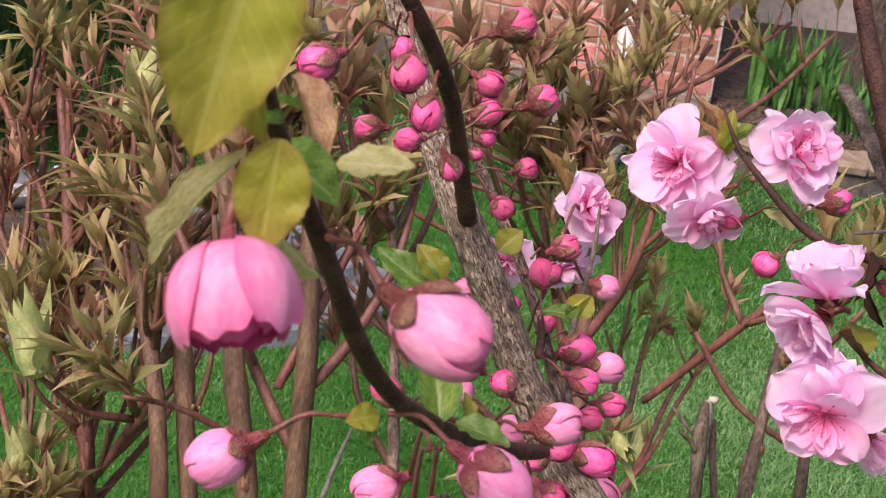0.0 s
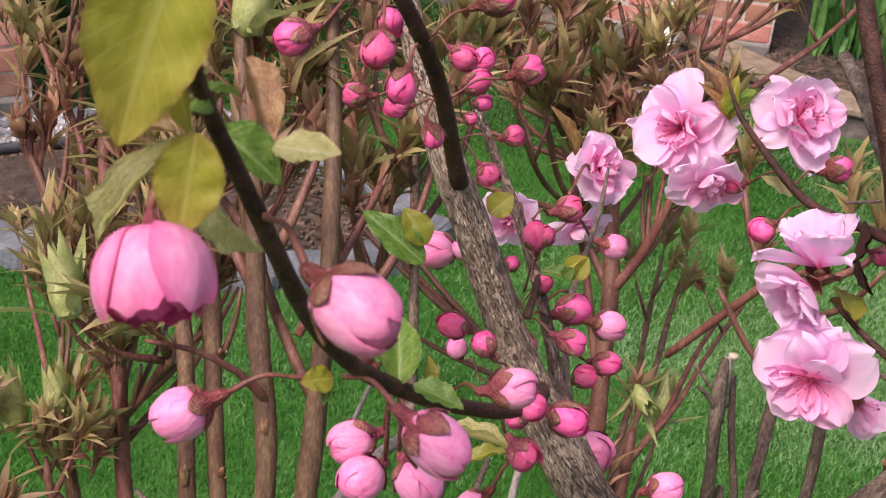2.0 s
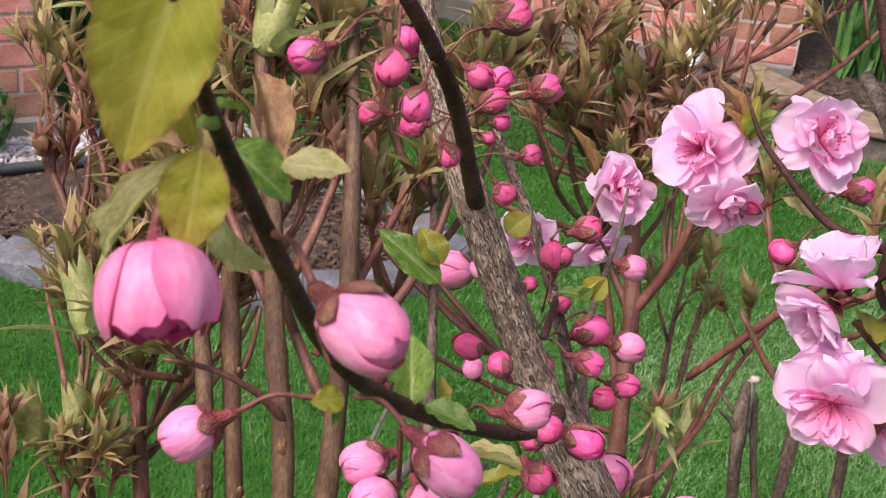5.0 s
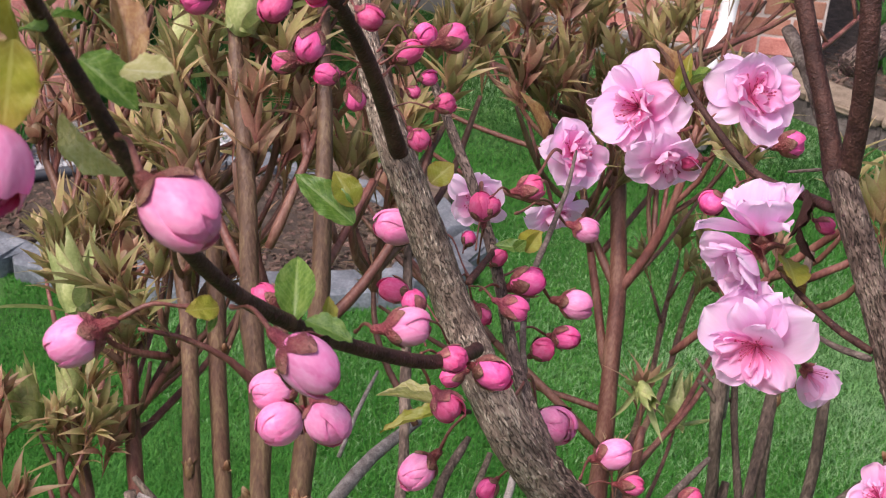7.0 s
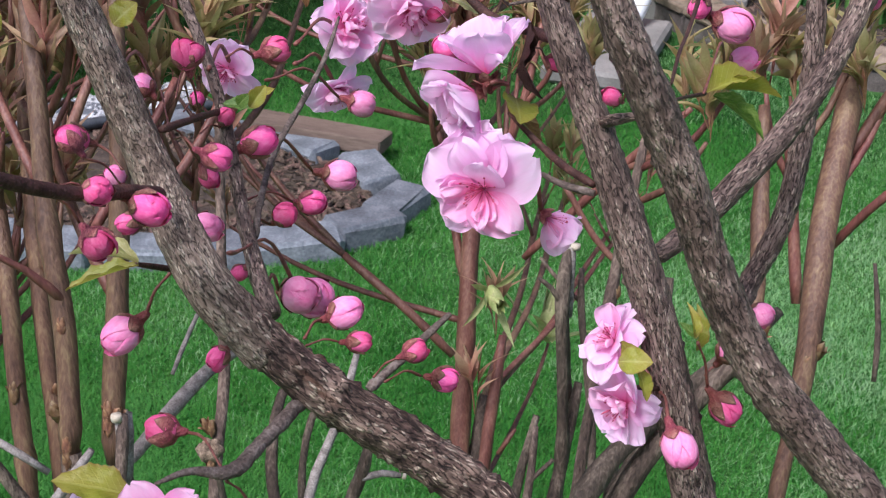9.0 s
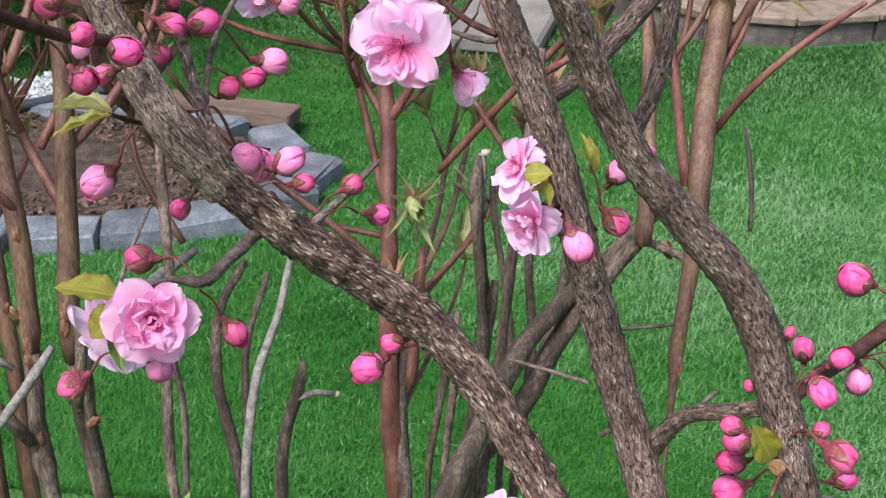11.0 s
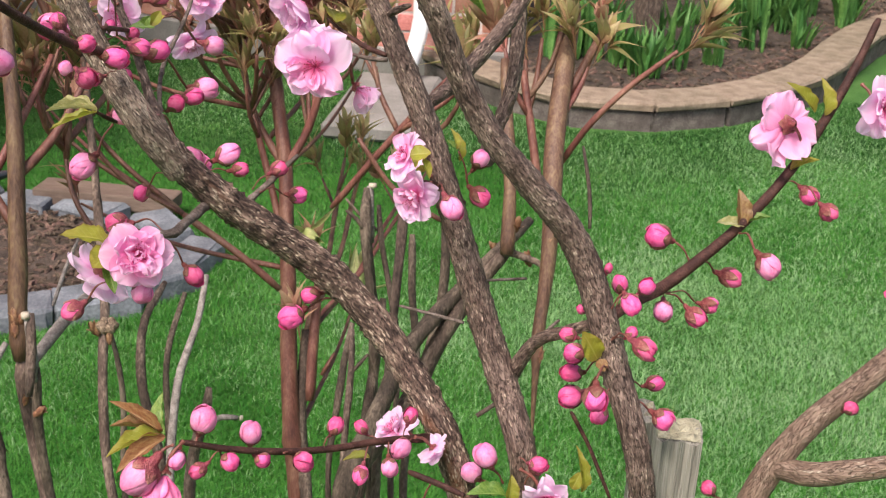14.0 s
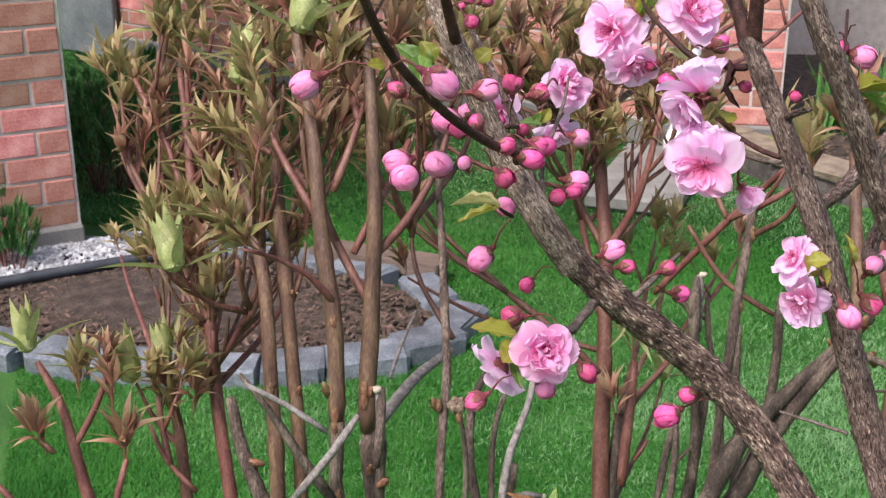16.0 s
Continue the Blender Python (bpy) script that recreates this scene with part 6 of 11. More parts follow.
bud(almond, (0.1138, 0.3782, 1.0508), (0.1075, 0.3791, 1.0527), 0.0038, (0.0967, 0.3642, 1.0609), 0)
bud(almond, (0.0673, 0.3413, 1.0640), (0.0682, 0.3416, 1.0595), 0.0030, (0.0644, 0.3295, 1.0600), 0)
bud(almond, (0.0749, 0.3338, 1.0667), (0.0724, 0.3347, 1.0635), 0.0029, (0.0658, 0.3285, 1.0625), 0)
bud(almond, (0.0825, 0.3639, 1.0722), (0.0891, 0.3660, 1.0695), 0.0045, (0.0950, 0.3639, 1.0627), 0)
bud(almond, (0.1185, 0.3499, 1.0681), (0.1146, 0.3536, 1.0718), 0.0044, (0.1128, 0.3723, 1.0711), 1)
bud(almond, (0.0479, 0.3153, 1.0579), (0.0520, 0.3154, 1.0565), 0.0026, (0.0601, 0.3196, 1.0531), 0)
bud(almond, (0.0518, 0.3278, 1.0445), (0.0571, 0.3301, 1.0447), 0.0036, (0.0616, 0.3209, 1.0510), 0)
bud(almond, (0.0522, 0.3321, 1.0348), (0.0571, 0.3346, 1.0338), 0.0035, (0.0617, 0.3202, 1.0449), 0)
bud(almond, (0.0525, 0.3321, 1.0255), (0.0584, 0.3348, 1.0265), 0.0040, (0.0634, 0.3186, 1.0415), 0)
bud(almond, (0.0551, 0.2928, 1.0477), (0.0555, 0.2975, 1.0511), 0.0040, (0.0612, 0.3128, 1.0479), 0)
bud(almond, (0.0585, 0.3047, 1.0352), (0.0598, 0.3083, 1.0369), 0.0030, (0.0626, 0.3129, 1.0410), 0)
bud(almond, (0.0706, 0.3040, 1.0597), (0.0661, 0.3060, 1.0616), 0.0035, (0.0623, 0.3167, 1.0563), 0)
bud(almond, (0.0809, 0.3319, 1.0320), (0.0769, 0.3327, 1.0302), 0.0030, (0.0670, 0.3163, 1.0365), 0)
bud(almond, (0.0801, 0.3086, 1.0318), (0.0760, 0.3115, 1.0332), 0.0036, (0.0693, 0.3122, 1.0371), 0)
bud(almond, (0.0617, 0.3334, 1.0731), (0.0611, 0.3333, 1.0707), 0.0016, (0.0582, 0.3278, 1.0705), 0)
bud(almond, (0.0673, 0.3113, 1.0613), (0.0656, 0.3120, 1.0590), 0.0020, (0.0619, 0.3164, 1.0557), 0)
bud(almond, (0.0535, 0.3295, 1.0599), (0.0559, 0.3302, 1.0586), 0.0018, (0.0577, 0.3254, 1.0607), 0)
bud(almond, (0.1393, 0.3828, 1.0818), (0.1361, 0.3862, 1.0842), 0.0036, (0.1311, 0.3860, 1.0862), 0)
bud(almond, (0.1421, 0.3682, 1.0814), (0.1382, 0.3698, 1.0847), 0.0033, (0.1343, 0.3837, 1.0860), 0)
bud(almond, (0.1440, 0.3219, 1.0306), (0.1425, 0.3234, 1.0284), 0.0024, (0.1413, 0.3273, 1.0255), 0)
bud(almond, (0.1547, 0.3328, 1.0670), (0.1582, 0.3320, 1.0656), 0.0024, (0.1670, 0.3370, 1.0531), 0)
bud(almond, (0.0990, 0.3155, 1.0019), (0.1017, 0.3157, 0.9984), 0.0026, (0.1080, 0.3206, 0.9898), 0)
bud(almond, (0.0012, 0.3007, 0.9998), (0.0038, 0.3043, 1.0012), 0.0033, (0.0063, 0.3042, 1.0078), 1)
bud(almond, (0.0411, 0.3066, 1.0150), (0.0377, 0.3087, 1.0140), 0.0028, (0.0352, 0.3118, 1.0140), 0)
bud(almond, (0.0293, 0.4058, 1.0859), (0.0262, 0.4089, 1.0861), 0.0034, (0.0208, 0.3878, 1.0980), 1)
bud(almond, (0.0470, 0.4453, 1.1555), (0.0430, 0.4442, 1.1547), 0.0026, (0.0369, 0.4323, 1.1602), 0)
bud(almond, (0.0202, 0.3717, 1.0958), (0.0174, 0.3714, 1.0914), 0.0034, (0.0152, 0.3697, 1.0891), 1, 0.9)
bud(almond, (-0.0252, 0.4006, 1.1480), (-0.0274, 0.4023, 1.1481), 0.0023, (-0.0302, 0.3980, 1.1519), 0)
hanging_blossom(almond, (-0.1226, 0.2146, 1.2167), (0.2222, -0.4977, -0.8384), 0.0052, (-0.1242, 0.2275, 1.2254), 0.3)
flower(almond, (-0.0748, 0.4392, 1.1588), (-0.66, -0.74, 0.12), 0.0150, (-0.0639, 0.4359, 1.1642), "side", 0.0)
flower(almond, (-0.0660, 0.4325, 1.1475), (0.30, -0.85, -0.42), 0.0110, (-0.0600, 0.4294, 1.1586), "open", 0.3)
flower(almond, (-0.0463, 0.4362, 1.1668), (0.5373, -0.6704, 0.5117), 0.0138, (-0.0568, 0.4286, 1.1602), "pompon", 0.9)
flower(almond, (-0.0964, 0.4813, 1.1270), (0.6134, -0.5776, 0.5387), 0.0125, (-0.1027, 0.4491, 1.1306), "pompon", 0.2)
flower(almond, (-0.1007, 0.4838, 1.1059), (0.4947, -0.6426, -0.5851), 0.0111, (-0.1038, 0.4513, 1.1242), "open", 0.5)
flower(almond, (-0.1166, 0.4332, 1.1271), (0.0231, -0.9879, -0.1533), 0.0097, (-0.1091, 0.4008, 1.1387), "flat", 0.1)
flower(almond, (-0.0414, 0.3865, 1.1440), (-0.6618, -0.6135, -0.4308), 0.0122, (-0.0346, 0.3908, 1.1453), "cup", 0.2)
flower(almond, (-0.0398, 0.3916, 1.1468), (-0.2583, 0.1295, 0.9573), 0.0128, (-0.0346, 0.3908, 1.1453), "star", 0.4)
flower(almond, (-0.0374, 0.3790, 1.1247), (-0.30, -0.92, 0.10), 0.0138, (-0.0292, 0.3780, 1.1330), "fan", -0.35)
flower(almond, (-0.0237, 0.3893, 1.1145), (0.6090, 0.2129, -0.7641), 0.0093, (-0.0267, 0.3769, 1.1298), "cup", 0.1)
flower(almond, (-0.0053, 0.3650, 1.0980), (-0.8049, -0.3746, 0.4603), 0.0094, (0.0035, 0.3584, 1.0934), "open", 0.4)
flower(almond, (-0.0013, 0.3594, 1.0861), (-0.6394, -0.7440, -0.1940), 0.0108, (0.0035, 0.3576, 1.0917), "open", 0.8)
flower(almond, (-0.0802, 0.2932, 1.0908), (0.3011, -0.8619, 0.4079), 0.0103, (-0.0883, 0.2994, 1.0853), "deep", 0.3)
flower(almond, (-0.0952, 0.3079, 1.0775), (-0.6432, 0.0741, -0.7621), 0.0116, (-0.0873, 0.3019, 1.0859), "flat", 0.7)
flower(almond, (0.1283, 0.3877, 1.1065), (-0.3096, 0.8984, -0.3116), 0.0147, (0.1368, 0.3897, 1.0941), "back", 0.2)
flower(almond, (0.1575, 0.3777, 1.1172), (0.4164, -0.8967, 0.1499), 0.0126, (0.1522, 0.3870, 1.1227), "open", 0.2)
flower(almond, (-0.0064, 0.3293, 1.0124), (-0.6302, -0.3699, 0.6826), 0.0088, (0.0018, 0.3263, 1.0107), "flat", 0.5)
flower(almond, (0.0431, 0.3022, 1.0057), (0.3310, -0.8887, -0.3173), 0.0093, (0.0348, 0.3061, 1.0135), "open", 0.1)
flower(almond, (-0.0713, 0.273, 1.0294), (-0.15, -0.45, -0.88), 0.0085, (-0.0661, 0.2770, 1.0390), "nod", 0.4)
bud(almond, (-0.0783, 0.27, 1.0303), (-0.0742, 0.272, 1.0349), 0.0056, (-0.0690, 0.2760, 1.0380), 1)
flower(almond, (0.0070, 0.3175, 1.0128), (0.7022, -0.0462, -0.7104), 0.0070, (0.0006, 0.3149, 1.0187), "flat", 0.4)
leaf(almond, (-0.1230, 0.2242, 1.2460), (-0.1273, 0.2176, 1.2271), 0.0109, (0.2586, -0.8214, 0.5277), "olive", 0)
leaf(almond, (-0.1261, 0.2281, 1.2366), (-0.1240, 0.2238, 1.2269), 0.0053, (-0.3236, -0.9597, 0.4839), "olive", 1)
leaf(almond, (-0.1204, 0.2198, 1.2290), (-0.1215, 0.2185, 1.2197), 0.0063, (0.2907, -0.7694, 0.6213), "olive", 2)
leaf(almond, (-0.1253, 0.2271, 1.2250), (-0.1367, 0.2273, 1.2116), 0.0027, (0.4841, -0.5903, 0.9095), "grey", 1)
leaf(almond, (-0.1230, 0.2297, 1.2270), (-0.1275, 0.2308, 1.2266), 0.0032, (-0.0571, -0.1262, 1.1579), "green", 0)
leaf(almond, (-0.1263, 0.2366, 1.2264), (-0.1241, 0.2402, 1.2260), 0.0021, (-0.0749, -0.0378, 1.1149), "green", 1)
leaf(almond, (-0.1280, 0.2442, 1.2194), (-0.1203, 0.2436, 1.2150), 0.0054, (0.5169, -0.6712, 0.7295), "green", 1)
leaf(almond, (-0.1204, 0.2404, 1.2202), (-0.1119, 0.2371, 1.2213), 0.0043, (0.0796, -0.6421, 0.9703), "grey", 2)
leaf(almond, (-0.1279, 0.2395, 1.2143), (-0.1226, 0.2435, 1.2041), 0.0042, (-0.3564, -0.8788, 0.6639), "grey", 1)
leaf(almond, (-0.1298, 0.2570, 1.2234), (-0.1233, 0.2494, 1.2165), 0.0046, (0.8572, -0.7235, 0.4815), "bronze", 1)
leaf(almond, (-0.1267, 0.2299, 1.2244), (-0.1325, 0.2289, 1.2247), 0.0027, (-0.0243, -0.2072, 0.9780), "bronze", 1)
leaf(almond, (-0.1118, 0.2722, 1.1728), (-0.1142, 0.2801, 1.1806), 0.0062, (0.2586, -0.8214, 0.5277), "green", 1)
leaf(almond, (-0.1095, 0.2710, 1.1740), (-0.1017, 0.2698, 1.1730), 0.0046, (-0.0393, -0.2147, 1.2010), "green", 0)
leaf(almond, (-0.1090, 0.2780, 1.1695), (-0.1091, 0.2819, 1.1730), 0.0028, (0.7601, -0.7465, 0.4742), "olive", 1)
leaf(almond, (-0.1180, 0.2590, 1.1807), (-0.1212, 0.2554, 1.1816), 0.0038, (0.1288, -0.7635, 0.7004), "olive", 0)
leaf(almond, (-0.1182, 0.2585, 1.1797), (-0.1186, 0.2564, 1.1779), 0.0013, (0.1288, -0.7635, 0.7004), "green", 0)
leaf(almond, (-0.0334, 0.3945, 1.1408), (-0.0302, 0.3834, 1.1399), 0.0091, (0.4690, -0.8157, 0.4524), "olive", 0)
leaf(almond, (-0.0352, 0.3947, 1.1374), (-0.0253, 0.3968, 1.1307), 0.0045, (-0.0749, -0.0378, 1.1149), "bronze", 1)
leaf(almond, (-0.0638, 0.4356, 1.1635), (-0.0716, 0.4395, 1.1794), 0.0044, (0.9542, -0.7004, 0.4888), "bronze", 1)
leaf(almond, (-0.0634, 0.4321, 1.1655), (-0.0640, 0.4351, 1.1765), 0.0049, (-0.4042, -1.0233, 0.3867), "olive", 1)
leaf(almond, (-0.0620, 0.4334, 1.1630), (-0.0720, 0.4345, 1.1740), 0.0032, (0.6303, -0.6887, 0.6469), "bronze", 0)
leaf(almond, (-0.0644, 0.4306, 1.1674), (-0.0542, 0.4399, 1.1731), 0.0037, (-0.0749, -0.0378, 1.1149), "green", 1)
leaf(almond, (-0.0459, 0.4182, 1.1528), (-0.0540, 0.4166, 1.1577), 0.0039, (0.0960, -0.6826, 0.8803), "grey", 0)
leaf(almond, (-0.0951, 0.3901, 1.1340), (-0.0921, 0.3931, 1.1389), 0.0040, (0.4363, -0.7348, 0.6323), "olive", 1)
leaf(almond, (-0.0979, 0.3897, 1.1344), (-0.0952, 0.3894, 1.1374), 0.0032, (0.4363, -0.7348, 0.6323), "green", 0)
leaf(almond, (-0.1037, 0.4633, 1.1372), (-0.1105, 0.4635, 1.1519), 0.0043, (0.8572, -0.7235, 0.4815), "bronze", 1)
leaf(almond, (-0.1008, 0.3366, 1.1191), (-0.1144, 0.3304, 1.1163), 0.0043, (-0.0311, 0.0054, 1.1176), "olive", 0)
leaf(almond, (-0.1009, 0.3368, 1.1195), (-0.1177, 0.3402, 1.1210), 0.0030, (-0.0311, 0.0054, 1.1176), "grey", 1)
leaf(almond, (-0.0954, 0.3958, 1.1321), (-0.1039, 0.3947, 1.1330), 0.0040, (0.0929, -0.6097, 0.9898), "green", 0)
leaf(almond, (-0.0981, 0.3975, 1.1319), (-0.0930, 0.4006, 1.1360), 0.0041, (0.0929, -0.6097, 0.9898), "olive", 1)
leaf(almond, (0.0073, 0.3643, 1.1564), (0.0173, 0.3735, 1.1596), 0.0066, (0.0500, -0.3902, 0.9875), "olive", 1)
leaf(almond, (0.0088, 0.3692, 1.1542), (0.0209, 0.3682, 1.1481), 0.0031, (0.0500, -0.3902, 0.9875), "green", 1)
leaf(almond, (0.0087, 0.3697, 1.1552), (0.0231, 0.3780, 1.1552), 0.0033, (-0.0041, -0.1265, 1.0742), "olive", 1)
leaf(almond, (-0.0037, 0.3449, 1.1055), (0.0029, 0.3436, 1.1073), 0.0059, (0.1151, -0.6983, 0.8119), "olive", 0)
leaf(almond, (0.0004, 0.3449, 1.1041), (0.0033, 0.3418, 1.0992), 0.0032, (0.5297, -0.7100, 0.6445), "olive", 1)
leaf(almond, (0.0115, 0.3648, 1.1011), (0.0102, 0.3683, 1.1081), 0.0024, (0.7480, -0.7601, 0.4719), "olive", 1)
leaf(almond, (0.0123, 0.3650, 1.1011), (0.0083, 0.3659, 1.1043), 0.0022, (0.0929, -0.6097, 0.9898), "green", 0)
leaf(almond, (-0.0894, 0.3001, 1.0915), (-0.1028, 0.2975, 1.0954), 0.0086, (-0.0095, -0.2038, 0.9790), "olive", 0)
leaf(almond, (-0.0884, 0.2975, 1.0905), (-0.0918, 0.2874, 1.0879), 0.0080, (0.1964, -0.7772, 0.6982), "olive", 2)
leaf(almond, (-0.0896, 0.2955, 1.0864), (-0.0858, 0.2875, 1.0811), 0.0040, (0.1964, -0.7772, 0.6982), "green", 0)
leaf(almond, (-0.0739, 0.2819, 1.0386), (-0.0881, 0.2834, 1.0489), 0.0038, (0.2929, -0.6493, 0.9709), "bronze", 1)
leaf(almond, (-0.0735, 0.2819, 1.0386), (-0.0898, 0.2852, 1.0408), 0.0041, (-0.0106, -0.1613, 1.0695), "bronze", 1)
leaf(almond, (-0.0735, 0.2816, 1.0379), (-0.0887, 0.2745, 1.0370), 0.0050, (-0.0106, -0.1613, 1.0695), "olive", 1)
leaf(almond, (-0.0726, 0.2813, 1.0373), (-0.0850, 0.2706, 1.0332), 0.0053, (-0.0071, -0.6509, 0.9676), "bronze", 1)
leaf(almond, (-0.0726, 0.2817, 1.0382), (-0.0760, 0.2886, 1.0481), 0.0053, (-0.6000, -0.9085, 0.4180), "green", 1)
leaf(almond, (0.1136, 0.3742, 1.0728), (0.1135, 0.3779, 1.0855), 0.0064, (0.3000, -0.9040, 0.4276), "bronze", 1)
leaf(almond, (0.1146, 0.3743, 1.0731), (0.1042, 0.3685, 1.0771), 0.0049, (-0.0083, -0.6084, 1.0582), "grey", 0)
leaf(almond, (0.1155, 0.3747, 1.0738), (0.1234, 0.3745, 1.0781), 0.0042, (-0.0118, -0.0284, 1.1176), "green", 1)
leaf(almond, (0.1319, 0.3857, 1.0904), (0.1418, 0.3882, 1.0957), 0.0046, (-0.0118, -0.0284, 1.1176), "olive", 1)
leaf(almond, (0.1411, 0.3985, 1.1083), (0.1319, 0.3995, 1.1198), 0.0050, (0.3964, -0.7762, 0.7003), "olive", 1)
leaf(almond, (0.1449, 0.3981, 1.1075), (0.1443, 0.4000, 1.1208), 0.0065, (0.5000, -0.9030, 0.4298), "olive", 1)
leaf(almond, (0.0578, 0.3139, 1.0501), (0.0525, 0.3111, 1.0608), 0.0074, (0.2000, -0.9045, 0.4265), "olive", 0)
leaf(almond, (0.0583, 0.3139, 1.0501), (0.0600, 0.3106, 1.0478), 0.0040, (0.2000, -0.9045, 0.4265), "bronze", 0)
leaf(almond, (0.0008, 0.3592, 1.0950), (-0.0032, 0.3564, 1.1031), 0.0050, (0.3000, -0.9040, 0.4276), "olive", 0)
leaf(almond, (0.0126, 0.3703, 1.0951), (0.0127, 0.3746, 1.1044), 0.0033, (0.6000, -0.9025, 0.4308), "olive", 1)
leaf(almond, (-0.0142, 0.3191, 1.0072), (-0.0232, 0.3193, 1.0076), 0.0039, (-0.0118, -0.1189, 1.1601), "olive", 1)
leaf(almond, (0.0306, 0.3024, 1.0053), (0.0187, 0.2993, 1.0098), 0.0064, (-0.0403, -0.2185, 1.2003), "green", 1)
leaf(almond, (0.0315, 0.3017, 1.0037), (0.0330, 0.3033, 1.0122), 0.0050, (0.4741, -0.9155, 0.4325), "olive", 1)
leaf(almond, (0.0556, 0.3086, 1.0036), (0.0554, 0.3130, 1.0179), 0.0036, (0.6740, -0.9183, 0.4387), "olive", 1)
leaf(almond, (0.0528, 0.3090, 1.0043), (0.0552, 0.3096, 1.0105), 0.0044, (-0.0323, -0.7833, 0.6895), "olive", 0)
leaf(almond, (-0.1203, 0.3281, 1.1639), (-0.1327, 0.3289, 1.1727), 0.0069, (0.1572, -0.7452, 0.8185), "green", 0)
leaf(almond, (-0.1205, 0.3293, 1.1671), (-0.1252, 0.3308, 1.1735), 0.0059, (0.1572, -0.7452, 0.8185), "olive", 1)
leaf(almond, (-0.1132, 0.3612, 1.1609), (-0.1090, 0.3638, 1.1653), 0.0063, (0.1572, -0.7452, 0.8185), "olive", 0)
# ---- the budding shrub behind ----
peony = thing("budding_shrub", (-0.2, 0.75, 0.0), "tall shrub of red-brown canes with young tan leaf tufts", "shrub")
cane(peony, [(-0.1634, 0.5215, -0.0200, 0.0057), (-0.1724, 0.4990, 0.4017, 0.0050), (-0.1834, 0.4715, 0.9171, 0.0042), (-0.1872, 0.4759, 0.9537, 0.0041)], "old")
cane(peony, [(-0.1871, 0.4754, 0.9524, 0.0041), (-0.1887, 0.4797, 0.9701, 0.0044), (-0.1883, 0.4916, 1.0069, 0.0044), (-0.1884, 0.5053, 1.0428, 0.0038), (-0.1952, 0.5235, 1.0883, 0.0033), (-0.2029, 0.5478, 1.1275, 0.0028), (-0.2107, 0.5705, 1.1628, 0.0023)], "tan")
cane(peony, [(-0.1672, 0.5097, -0.0200, 0.0056), (-0.1807, 0.4872, 0.4042, 0.0049), (-0.1972, 0.4597, 0.9226, 0.0041), (-0.2002, 0.4683, 0.9610, 0.0044)], "old")
cane(peony, [(-0.2001, 0.4678, 0.9597, 0.0041), (-0.2023, 0.4763, 0.9886, 0.0041), (-0.2045, 0.4845, 1.0144, 0.0041), (-0.2136, 0.5001, 1.0514, 0.0038), (-0.2241, 0.5184, 1.0909, 0.0033), (-0.2349, 0.5400, 1.1249, 0.0028), (-0.2436, 0.5615, 1.1575, 0.0023)], "tan")
knob(peony, (-0.1999, 0.4668, 0.9659), (-0.0723, 0.3427, 0.9367), 0.0124, 0)
knob(peony, (-0.1881, 0.4779, 0.9745), (-0.0723, 0.3427, 0.9367), 0.0124, 2)
knob(peony, (-0.1996, 0.4652, 0.9607), (-0.0723, 0.3427, 0.9367), 0.0124, 2)
knob(peony, (-0.1880, 0.4765, 0.9696), (-0.0723, 0.3427, 0.9367), 0.0124, 0)
cane(peony, [(-0.2239, 0.5631, -0.0200, 0.0054), (-0.2329, 0.5496, 0.4123, 0.0048), (-0.2439, 0.5331, 0.9406, 0.0040), (-0.2512, 0.5503, 0.9895, 0.0040), (-0.2610, 0.5740, 1.0426, 0.0034), (-0.2713, 0.5967, 1.0936, 0.0028)], "tan")
cane(peony, [(-0.2226, 0.5421, -0.0200, 0.0053), (-0.2361, 0.5331, 0.4143, 0.0047), (-0.2526, 0.5221, 0.9452, 0.0039), (-0.2598, 0.5412, 0.9990, 0.0036), (-0.2759, 0.5659, 1.0441, 0.0031), (-0.2874, 0.5900, 1.0849, 0.0025)], "tan")
knob(peony, (-0.2521, 0.5196, 0.9461), (-0.0723, 0.3427, 0.9367), 0.0150, 1)
knob(peony, (-0.2033, 0.4797, 1.0083), (-0.0723, 0.3427, 0.9367), 0.0112, 2)
knob(peony, (-0.2521, 0.5196, 0.9461), (-0.0723, 0.3427, 0.9367), 0.0119, 1)
cane(peony, [(-0.2565, 0.5681, -0.0200, 0.0057), (-0.2700, 0.5546, 0.3772, 0.0051), (-0.2865, 0.5381, 0.8628, 0.0042), (-0.2988, 0.5570, 0.9192, 0.0039), (-0.3076, 0.5715, 0.9619, 0.0036), (-0.3226, 0.5966, 1.0073, 0.0033), (-0.3356, 0.6239, 1.0573, 0.0027), (-0.3463, 0.6449, 1.0897, 0.0020)], "cane")
cane(peony, [(-0.2993, 0.5639, 0.9375, 0.0023), (-0.2843, 0.5670, 0.9659, 0.0019), (-0.2705, 0.5708, 0.9966, 0.0016)], "cane")
cane(peony, [(-0.2920, 0.5527, -0.0200, 0.0048), (-0.3010, 0.5437, 0.3772, 0.0043), (-0.3120, 0.5327, 0.8628, 0.0036), (-0.3197, 0.5456, 0.9009, 0.0033), (-0.3262, 0.5524, 0.9222, 0.0024), (-0.3305, 0.5573, 0.9375, 0.0020)], "cane")
shoot(peony, (-0.3309, 0.5561, 0.9344), (-0.0527, 0.2498, 0.9669), 1.00, "pale", 1, 3.88)
